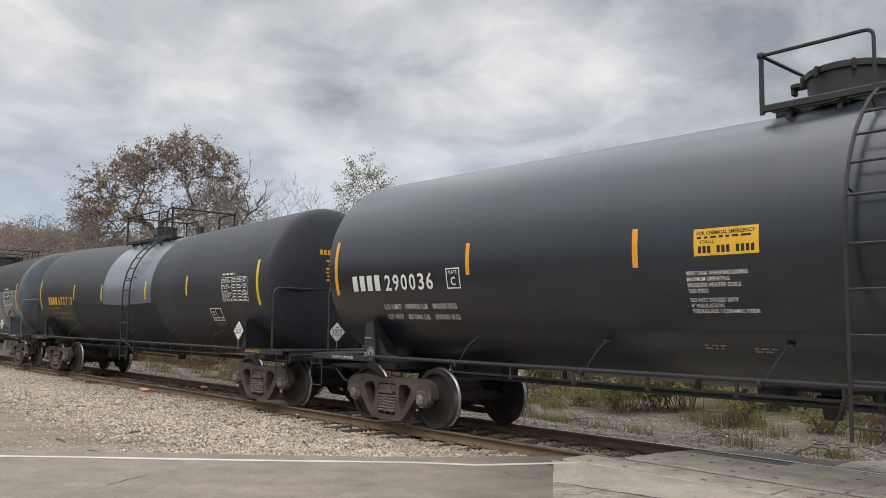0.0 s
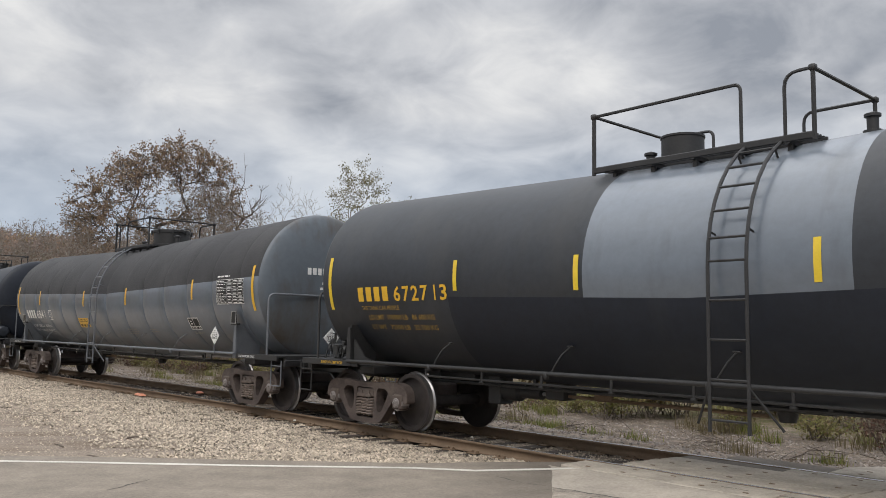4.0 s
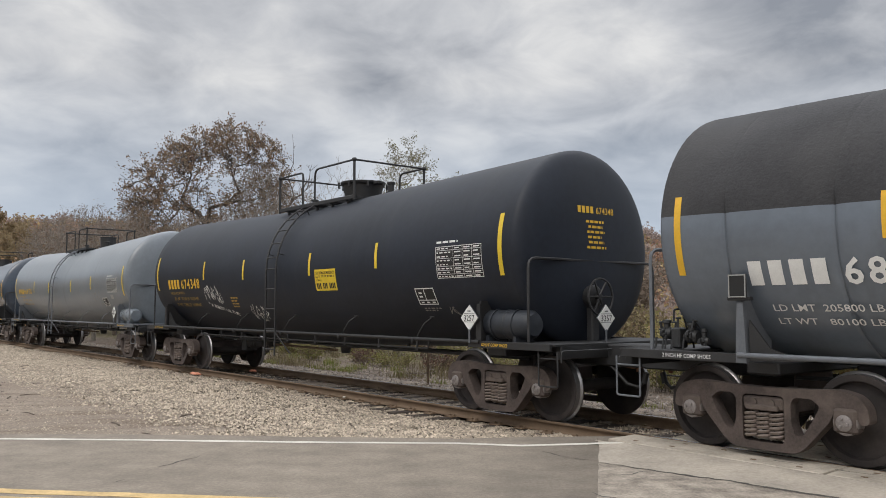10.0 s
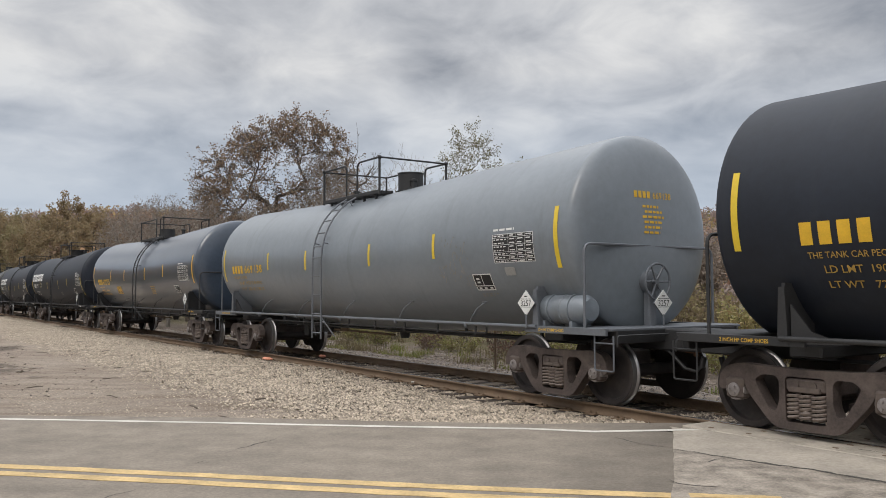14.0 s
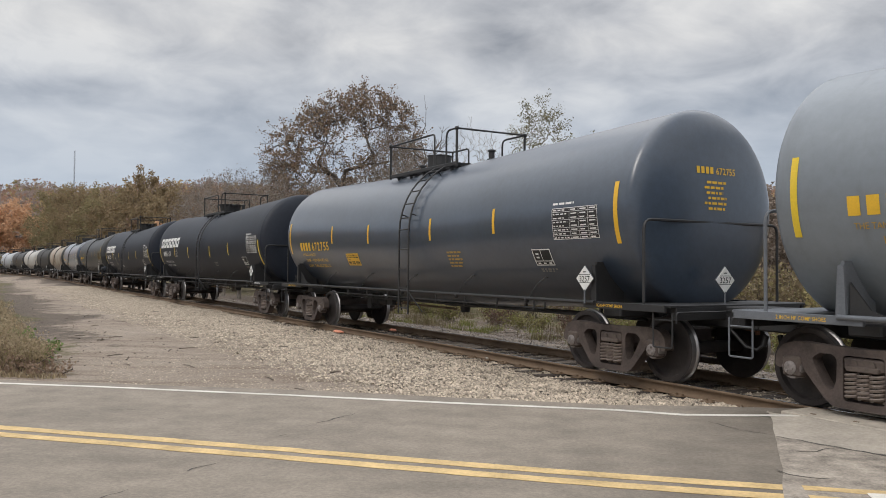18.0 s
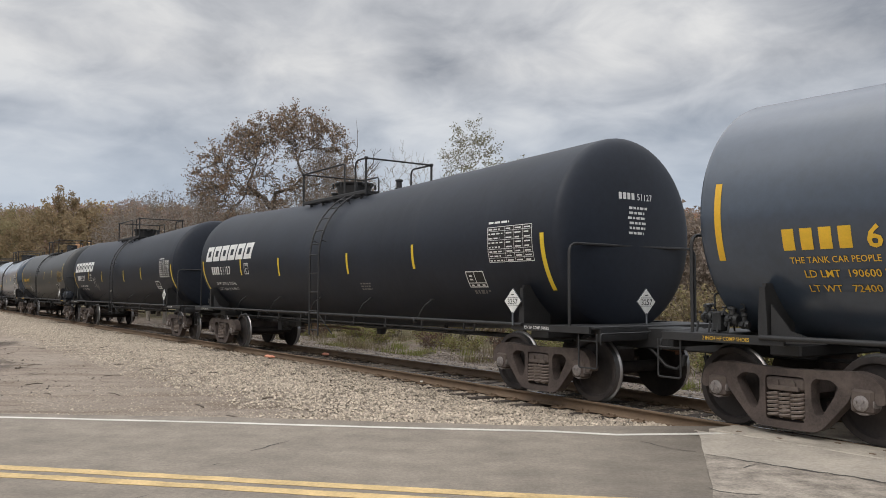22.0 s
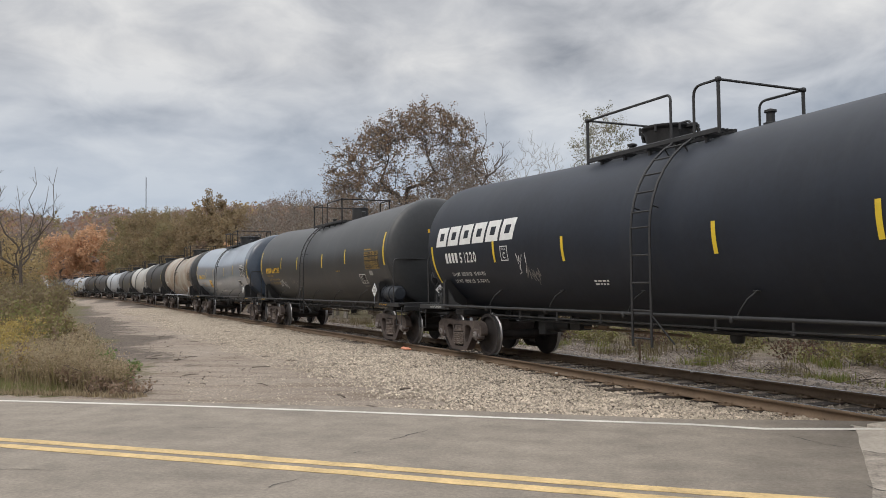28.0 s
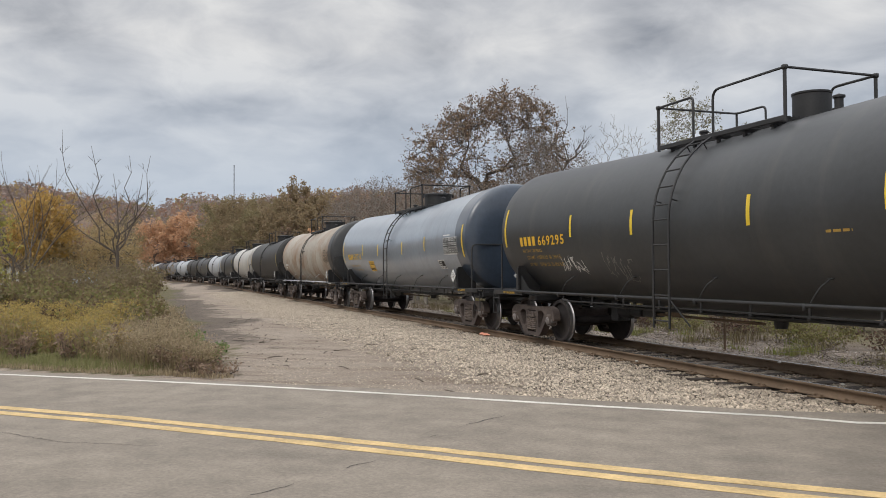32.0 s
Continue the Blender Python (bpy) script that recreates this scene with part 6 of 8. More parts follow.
def table_mark(mat, x_at=1.43, w=1.05, h=0.48, a=-0.19):
    """The test table: a white grid of rows, with a heading above it."""
    def draw(d, span):
        x = span / 2 - x_at
        if mat != "black_text":
            d.bar(x, x + w, a - h / 2, a + h / 2, 1, 0, 0.0025)
        d.outline(x, x + w, a - h / 2, a + h / 2, 0.009)
        for q in (0.40, 0.60, 0.80):
            d.bar(x + q * w - 0.003, x + q * w + 0.003, a - h / 2, a + h / 2, 0)
        n = 8
        for i in range(n):
            b = a + h / 2 - (i + 1) * h / n
            if i in (0, 2, 4, 5, 6):
                d.bar(x, x + w, b - 0.003, b + 0.003)
            d.lines(x + 0.03, b + 0.018, (w * (0.33 if i % 2 else 0.26),), h / n * 0.30, 0, seed=i)
            for k in range(3):
                q = x + w * (0.43 + 0.20 * k)
                d.bar(q, q + w * (0.13 if (i + k) % 3 else 0.10), b + 0.018, b + 0.018 + h / n * 0.30)
        d.lines(x + 0.02, a + h / 2 + 0.05, (0.5,), 0.032, 0, seed=5)
    return ("test_table", [mat, "black_text"], draw)


def small_box(mat, x_at=2.08, a=-0.86):
    def draw(d, span):
        x = span / 2 - x_at
        d.bar(x, x + 0.47, a, a + 0.29, 1, 0, 0.0025)
        d.outline(x, x + 0.47, a, a + 0.29, 0.018)
        d.bar(x + 0.21, x + 0.225, a + 0.08, a + 0.27)
        d.bar(x + 0.02, x + 0.45, a + 0.075, a + 0.09)
        for q in (0.06, 0.20, 0.34):
            d.bar(x + q, x + q + 0.07, a + 0.03, a + 0.055)
        for q in (0.13, 0.19):
            d.bar(x + 0.07, x + 0.15, a + q, a + q + 0.03)
        d.lines(x + 0.06, a - 0.08, (0.42, 0.33), 0.024, 2, seed=7)
    return ("small_data_box", [mat, "black_text", "faint_text"], draw)


def data_plate(x_at=1.22, a=-0.60):
    """A small riveted metal plate."""
    def draw(d, span):
        x = span / 2 - x_at
        d.bar(x, x + 0.24, a, a + 0.11, 0, 0, 0.008)
        d.bar(x + 0.012, x + 0.228, a - 0.012, a, 0, 0, 0.008)
        d.bar(x + 0.012, x + 0.228, a + 0.11, a + 0.122, 0, 0, 0.008)
    return ("data_plate", ["frame_pale"], draw)


def cross_mark(mat, x_at, a, rows, size=0.05, seed=3):
    def draw(d, span):
        d.lines(-span / 2 + x_at, a, rows, size, 0, 2.0, seed)
    return ("small_print", [mat], draw)


def plate_box(x_at, up=0.0):
    """The boxed plate letter beside the number."""
    def draw(d, span):
        x = -span / 2 + x_at
        d.outline(x, x + 0.28, -0.46 + up, -0.17 + up, 0.018)
        d.text("PLATE", x + 0.05, -0.25 + up, 0.045, 0, 0.18)
        d.text("C", x + 0.09, -0.41 + up, 0.12, 0, 0.10)
    return ("plate_box", ["white_text"], draw)


def emergency_sign(x_at, a=-0.1, w=0.95, h=0.48, mat="amber_tape"):
    """The yellow sign with its heading; the number on it as bars."""
    def draw(d, span):
        x = -span / 2 + x_at
        d.bar(x, x + w, a - h / 2, a + h / 2, 0)
        d.text("FOR CHEMICAL EMERGENCY", x + 0.05 * w, a + h * 0.27, h * 0.14, 1, w * 0.9)
        d.text("CALL", x + 0.1 * w, a - h * 0.04, h * 0.12, 1, w * 0.24)
        d.lines(x + 0.05 * w, a + h * 0.13, (w * 0.88,), h * 0.08, 1, seed=4)
        for k in (0, 1, 2, 4, 5, 6, 8, 9, 10, 11):
            d.bar(x + (0.07 + 0.074 * k) * w, x + (0.12 + 0.074 * k) * w, a - h * 0.40, a - h * 0.14, 1, 0, 0.006)
    return ("emergency_sign", [mat, "black_text"], draw)


def graffiti(x_at, a, w, h, seed, mat="white_text"):
    """A scrawled spray tag of loose strokes."""
    def draw(d, span):
        rng = random.Random(seed)
        x = -span / 2 + x_at
        for i in range(int(w / 0.10)):
            px, pa = x + i * 0.10 + rng.uniform(-0.03, 0.03), a - i * 0.012 + rng.uniform(-0.05, 0.05)
            pts = [(px, pa + rng.uniform(-h, h) * 0.5)]
            for k in range(5):
                pts.append((px + rng.uniform(-0.06, 0.12), pa + rng.uniform(-h, h) * 0.5))
            for (p, q), (r, s) in zip(pts, pts[1:]):
                n = Vector((-(s - q), r - p))
                n = n.normalized() * 0.007 if n.length > 1e-4 else Vector((0.007, 0))
                d.g.add([d.at(p + n.x, q + n.y, 0.005), d.at(r + n.x, s + n.y, 0.005), d.at(r - n.x, s - n.y, 0.005), d.at(p - n.x, q - n.y, 0.005)], [(0, 1, 2, 3)])
    return ("graffiti_tag", [mat], draw)


def tag_line(text, x_at, a, size, slope, mat="white_text"):
    """A hand-sprayed line of words that runs downhill."""
    def draw(d, span):
        x = -span / 2 + x_at
        rng = random.Random(len(text))
        for ch in text:
            if ch != " ":
                pts, fs, w = words(ch, size)
                k = rng.uniform(-0.25, 0.25)
                d.g.add([d.at(x + p * 0.8 + q * k, a + q * rng.uniform(1.0, 1.02) - slope * (x + span / 2 - x_at), 0.005) for p, q in pts], fs)
            x += size * 0.86
    return ("graffiti_tag", [mat], draw)


def brand_blocks(x_at, a, h, n, pitch):
    """A broad white wordmark, as slanting blocks, one mark each."""
    def block(i):
        def draw(d, span):
            p = -span / 2 + x_at + i * pitch
            w = pitch * 0.86
            d.bar(p, p + w, a, a + h * 0.30, 0, 0.03)
            d.bar(p + 0.07, p + 0.07 + w, a + h * 0.70, a + h, 0, 0.03)
            d.bar(p + 0.03, p + 0.03 + w * 0.30, a + h * 0.30, a + h * 0.70, 0, 0.04)
            d.bar(p + 0.03 + w * 0.70, p + 0.03 + w, a + h * 0.30, a + h * 0.70, 0, 0.04)
        return draw
    return [("wordmark_block", ["white_text"], block(i)) for i in range(n)]


def banded(*zones):
    """Zones of x, each with a material number."""
    def paint(x, up):
        for x0, x1, k in zones:
            if x0 <= x <= x1:
                return k
        return 0
    return paint


def vent_notices():
    """The white notices on the side of the first car, a line each."""
    def line(k, t):
        return lambda d, span: d.text(t, -span / 2 + 6.47, -0.385 - 0.062 * (k - 0.4 * (k > 4)), 0.045, 0, 0.0285 * len(t))
    rows = ("VENT TANK WHEN UNLOADING", "MAXIMUM OPERATING", "PRESSURE HEATER COILS", "150 PSIG", "", "DO NOT EXCEED 350°F", '4" INSULATION', "FIBERGLASS / CERAMIC FIBER")
    return [("notice_line", ["white_text"], line(k, t)) for k, t in enumerate(rows) if t]


SIX = (0, 0.23, 0.39, 0.605, 0.772, 1)
WHITE, YELLOW = "white_text", "yellow_text"
SPECS = [
    dict(number="290036", label="gloss black tank car with white lettering and orange tape", mid=-5.5, span=13.8, bolster=0.80, brace=1.9, radius=1.545, sag=0.07, mats=["black"], paint=plain, stripes=(0, 0.228, 0.424, 0.64, 0.80, 1), tape="orange_tape", tape_lift=0.05, tape_mid=0.04, ladder=8.36, cage=(6.95, 9.6), hatch_at=7.62, cage_tall=0.56,
         marks=[*fleet_marks(4, "290036", WHITE, 0.45, 2.45, -0.42, 0.24, weights("198900 LB   90200 KG", "87100 LB   39500 KG", 1.15, 2.8)), plate_box(2.70, 0.03), emergency_sign(6.58, -0.05, 0.71, 0.28), *vent_notices(), cross_mark("faint_text", 6.45, -1.22, (0.28, 0.24), 0.022), cross_mark("faint_text", 7.0, -1.25, (0.26, 0.2), 0.022)]),
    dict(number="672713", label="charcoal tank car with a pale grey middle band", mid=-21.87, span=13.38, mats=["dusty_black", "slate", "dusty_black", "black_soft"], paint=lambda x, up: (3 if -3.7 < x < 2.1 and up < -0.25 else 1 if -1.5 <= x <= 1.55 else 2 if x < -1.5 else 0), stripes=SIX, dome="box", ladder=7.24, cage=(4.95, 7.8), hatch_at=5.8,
         marks=[*fleet_marks(4, "672713", YELLOW, 0.78, 2.95, -0.40, 0.225, weights("190900 LB   86 600 KG", "72100 LB   32 700 KG"), "dull_yellow_text", "THE TANK CAR PEOPLE"), table_mark(WHITE), small_box(WHITE)]),
    dict(number="6841", label="slate grey tank car with a black upper half", mid=-38.71, span=15.03, mats=["slate", "black_matt", "slate_head"], paint=lambda x, up: 2 if x > 7.71 else 1 if up > 0.17 else 0, stripes=(0, 0.146, 0.396, 0.59, 0.83, 1), tape="amber_tape", radius=1.465, bands=[-6.95 + 1.16 * i for i in range(13)], pipe="frame_grey", rungs="frame_grey", grip="frame_grey", hatch="frame", placard=1.43, bolster=0.72, board=True, head=0.235, head_z=0.22, head_scale=1.35, head_rows=2, ladder=7.05, cage=(6.17, 8.36), gap=(6.42, 6.95), cage_wide=1.08, hatch_at=8.1,
         marks=[*fleet_marks(4, "6841", WHITE, 0.80, 2.66, -0.66, 0.26, weights("205800 LB   93 350 KG", "80100 LB   36 350 KG", 0.95, 2.75)), plate_box(2.90, -0.25), table_mark(WHITE, 1.45, 1.1, 0.50, -0.13), small_box(WHITE, 2.95, -0.95), emergency_sign(5.35, -0.80, 0.78, 0.28), cross_mark("faint_text", 8.6, -0.98, (0.55, 0.6, 0.5), 0.03), cross_mark("faint_text", 9.9, -0.98, (0.4, 0.45), 0.03, 8)]),
    dict(number="674348", label="black tank car with yellow numbers and spray tags", mid=-55.84, span=13.38, mats=["black_soft"], paint=plain, stripes=SIX, reservoir="dusty_black", tape_lift=0.1, tape_mid=0.10, dome="cone", ladder=6.77, cage=(5.5, 8.52), hatch_at=7.7,
         marks=[*fleet_marks(4, "674348", YELLOW, 0.76, 2.84, -0.40, 0.235, weights("190100 LB   86 250 KG", "72900 LB   33 050 KG"), "dull_yellow_text", "THE TANK CAR PEOPLE"), table_mark(WHITE), small_box(WHITE), emergency_sign(8.3, -0.36, 0.74, 0.40, "yellow"), graffiti(3.05, -0.50, 0.95, 0.36, 4), tag_line('"A MOMENT IN TIME"', 3.08, -0.86, 0.095, 0.20), graffiti(5.25, -1.0, 0.75, 0.40, 9), cross_mark("dull_yellow_text", 4.4, -0.68, (0.36, 0.3, 0.34, 0.3), 0.035), graffiti(12.0, -0.95, 0.3, 0.2, 12, "faint_text")]),
    dict(number="669138", label="light grey tank car with yellow numbers", mid=-72.23, span=13.52, mats=["grey"], paint=plain, stripes=SIX, rungs="frame_grey", grip="frame_grey", pipe="frame_grey", deck="frame_grey", reservoir="grey", dome="box", ladder=6.13, cage=(4.76, 7.35), hatch_at=7.4,
         marks=[*fleet_marks(4, "669138", YELLOW, 0.62, 2.76, -0.32, 0.20, weights("190500 LB  86 400 KG", "72500 LB  32 900 KG"), "dull_yellow_text", "THE TANK CAR PEOPLE"), table_mark(WHITE, 1.43, 0.95, 0.44), small_box(WHITE), data_plate(), graffiti(10.6, -0.3, 0.9, 0.8, 31, "faint_text")]),
    dict(number="672755", label="dark slate tank car with yellow numbers", mid=-88.60, span=13.47, radius=1.463, mats=["navy"], paint=plain, stripes=SIX, tape="amber_tape", dome="box", ladder=7.28, cage=(4.93, 7.95), hatch_at=5.95,
         marks=[*fleet_marks(4, "672755", YELLOW, 0.78, 2.88, -0.44, 0.225, weights("190600 LBS 86 450 KGS", "72400 LBS 32 850 KGS"), "yellow_text", "THE TANK CAR PEOPLE"), table_mark(WHITE), small_box(WHITE), emergency_sign(3.83, -0.70, 0.73, 0.31), cross_mark("dull_yellow_text", 8.7, -0.60, (0.5, 0.42, 0.5, 0.46, 0.4), 0.035)]),
    dict(number="51127", label="black tank car with a broad white wordmark", mid=-105.70, span=14.72, mats=["black_soft"], paint=plain, stripes=(0, 0.20, 0.367, 0.60, 0.767, 1), tape="yellow", tape_lift=-0.38, dome="cone", ladder=7.6, cage=(5.22, 8.32), hatch_at=6.45,
         marks=[*brand_blocks(0.24, -0.04, 0.42, 6, 0.585), *fleet_marks(4, "51127", WHITE, 0.69, 2.19, -0.42, 0.22, weights("205700 LB   93 250 KG", "80300 LB   36 450 KG", 0.80, 2.35)), plate_box(3.19, 0.02), table_mark(WHITE, 1.26, 1.05, 0.55, -0.15), small_box(WHITE, 1.96, -0.84), cross_mark("faint_text", 9.2, -0.75, (0.4, 0.36, 0.4), 0.03)]),
    dict(number="51220", label="black tank car with a broad white wordmark and scratches", mid=-123.62, span=14.80, mats=["black_soft"], paint=plain, stripes=(0, 0.196, 0.360, 0.60, 0.76, 1), tape="yellow", tape_lift=-0.38, dome="cone", ladder=7.55, cage=(5.14, 8.3), hatch_at=6.42,
         marks=[*brand_blocks(0.24, -0.04, 0.42, 6, 0.585), *fleet_marks(4, "51220", WHITE, 0.67, 2.17, -0.42, 0.22, weights("205100 LB   93 000 KG", "80900 LB   36 700 KG", 0.8, 2.35)), plate_box(3.17, 0.02), table_mark(WHITE, 1.26, 1.05, 0.55, -0.15), small_box(WHITE, 1.96, -0.84), cross_mark(WHITE, 6.0, -0.9, (0.4, 0.36), 0.03), graffiti(3.75, -0.55, 0.35, 0.5, 51, "white_text"), graffiti(4.0, -0.72, 0.6, 0.35, 53, "faint_text")]),
    dict(number="669295", label="charcoal tank car with yellow numbers and spray tags", mid=-140.87, span=13.50, mats=["charcoal"], paint=plain, stripes=SIX, reservoir="dusty_black", tape_lift=0.18, tape_mid=0.04, dome="box", ladder=6.3, cage=(5.07, 8.12), hatch_at=7.85,
         marks=[*fleet_marks(4, "669295", YELLOW, 0.77, 2.87, -0.35, 0.20, weights("190300 LB  86 350 KG", "72700 LB  33 000 KG"), "dull_yellow_text", "THE TANK CAR PEOPLE"), table_mark("dull_yellow_text"), small_box(WHITE), data_plate(), graffiti(2.5, -0.78, 0.9, 0.36, 3), graffiti(4.2, -0.85, 0.9, 0.5, 8, "faint_text"), cross_mark("dull_yellow_text", 9.5, -0.45, (0.4,), 0.035)]),
    dict(number="672710", label="steel blue tank car with a dark front end", mid=-157.15, span=13.4, mats=["steel", "navy"], paint=banded((6.3, 9, 1)), stripes=SIX,
         marks=[*fleet_marks(4, "672710", YELLOW, 0.77, 2.87, -0.40, 0.22, weights("198100 LB  89 850 KG", "64900 LB  29 450 KG"), "dull_yellow_text"), table_mark(WHITE), small_box(WHITE), emergency_sign(3.8, -0.7, 0.7, 0.4)]),
    dict(label="rusty tan tank car with a grey front end", mid=-173.1, span=13.0, mats=["tan", "charcoal"], paint=banded((6.1, 9, 1)), stripes=(), frame="frame", pipe="white", bands=[-5.5 + 1.1 * i for i in range(11)], marks=[table_mark("black_text"), cross_mark(WHITE, 0.6, -0.5, (0.9, 0.5), 0.08)]),
]
mid = -189.4
for k, (tone, txt) in enumerate((("umber", "brown-black"), ("pale", "faded grey-tan"), ("charcoal", "charcoal"), ("white", "dusty white"), ("charcoal", "charcoal"), ("umber", "brown-black"), ("white", "dusty white"), ("grey", "light grey"), ("charcoal", "charcoal"), ("white", "dusty white"))):
    SPECS.append(dict(label=txt + " tank car far up the line", mid=mid, span=13.4, mats=[tone], paint=plain, stripes=(0, 0.45, 1), marks=[]))
    mid -= 16.3
for k, s in enumerate(SPECS):
    tank_car(k, s)


# ---- trees, brush, hills, buildings ----
def limbs(rng, height, spread, levels, first, crook=0.25, droop=0.0, r0=0.2, lean=(0, 0)):
    """Grows a branching frame. Gives pipes (points, radius) and the twig ends."""
    pipes, tips = [], []

    def grow(p, d, length, r, lv):
        pts = [p]
        n = 4
        for i in range(n):
            d = (d + Vector((rng.uniform(-crook, crook), rng.uniform(-crook, crook), rng.uniform(-crook, crook) * 0.6 - droop))).normalized()
            p = p + d * (length / n)
            pts.append(p)
        pipes.append((pts, r, r * 0.55))
        if lv == 0:
            tips.append((pts[-1], d))
            tips.append((pts[2], d))
            return
        for k in range(3 if lv > 1 else 3):
            a = rng.uniform(0, 2 * math.pi)
            side = d.orthogonal().normalized()
            side.rotate(Matrix.Rotation(a, 3, d))
            nd = (d * rng.uniform(0.55, 1.0) + side * rng.uniform(0.5, 1.0) * spread + Vector((0, 0, 0.18))).normalized()
            grow(pts[-1 if k < 2 else 2], nd, length * rng.uniform(0.62, 0.82), r * 0.55, lv - 1)

    base = Vector((0, 0, -0.2))
    top = Vector((lean[0], lean[1], first))
    pipes.append(([base, (base + top) / 2 + Vector((rng.uniform(-0.1, 0.1), 0, 0)), top], r0, r0 * 0.8))
    n0 = 5
    for k in range(n0):
        a = 2 * math.pi * (k + rng.uniform(-0.3, 0.3)) / n0
        up = rng.uniform(0.5, 1.3)
        d = Vector((math.cos(a) * spread, math.sin(a) * spread, up)).normalized()
        grow(top - Vector((0, 0, rng.uniform(0, first * 0.3))), d, (height - first) * 0.36, r0 * 0.55, levels)
    return pipes, tips


def wood_mesh(pipes, mat, name="trunk"):
    V, F = [], []
    o = 0
    for pts, r0, r1 in pipes:
        n = 7 if r0 > 0.08 else (4 if r0 > 0.02 else 3)
        side = None
        for i, p in enumerate(pts):
            d = (pts[min(i + 1, len(pts) - 1)] - pts[max(i - 1, 0)]).normalized()
            side = d.orthogonal().normalized() if side is None else (side - d * side.dot(d)).normalized()
            w = d.cross(side)
            r = r0 + (r1 - r0) * i / (len(pts) - 1)
            for k in range(n):
                a = 2 * math.pi * k / n
                V.append(p + side * (r * math.cos(a)) + w * (r * math.sin(a)))
        for i in range(len(pts) - 1):
            for k in range(n):
                F.append((o + i * n + k, o + i * n + (k + 1) % n, o + (i + 1) * n + (k + 1) % n, o + (i + 1) * n + k))
        o += len(pts) * n
    return quick(name, V, F, [mat], None, True)


def leaf_arrays(rng, centres, per, reach, size, simple=False):
    """Many small leaves round the given places, each a bent pair of faces."""
    c = np.repeat(np.array([tuple(p) for p in centres], dtype=np.float32), per, axis=0)
    n = len(c)
    v = rng.normal(0, 1, (n, 3))
    v *= reach * 1.5 * rng.rand(n, 1) ** 0.5 / np.linalg.norm(v, axis=1, keepdims=True)
    c = c + v.astype(np.float32)
    a, b = rng.normal(0, 1, (n, 3)), rng.normal(0, 1, (n, 3))
    a /= np.linalg.norm(a, axis=1, keepdims=True)
    b -= a * np.sum(a * b, axis=1, keepdims=True)
    b /= np.linalg.norm(b, axis=1, keepdims=True)
    nn = np.cross(a, b)
    s = size * rng.uniform(0.6, 1.4, (n, 1))
    if simple:
        return np.stack([c - a * s, c + a * s * 0.6 - b * s * 0.75, c + a * s * 0.6 + b * s * 0.75], 1).reshape(-1, 3), np.arange(n * 3).reshape(-1, 3)
    p = [c - a * s, c - b * s * 0.55 + nn * s * 0.2, c + a * s, c + b * s * 0.55 + nn * s * 0.2]
    V = np.stack(p, 1).reshape(-1, 3)
    F = np.arange(n * 4).reshape(-1, 4)
    return V, F


def tree(name, label, x, y, height, spread, levels, first, leaf, per, reach, size, seed, bark="bark", keep=1.0, r0=0.2, crook=0.25, turn=0.0):
    rng = random.Random(seed)
    pipes, tips = limbs(rng, height, spread, levels, first, crook, 0.0, r0)
    t = thing(name, label, "tree", m=pose(x, y, ground_z(x, y), 0, 0, turn))
    part("trunk", wood_mesh(pipes, bark), t)
    if leaf:
        nr = np.random.RandomState(seed)
        use = [p for p, d in tips if rng.random() < keep]
        V, F = leaf_arrays(nr, use, per, reach, size)
        part("crown", quick("crown", V, F, [leaf]), t)
    return t


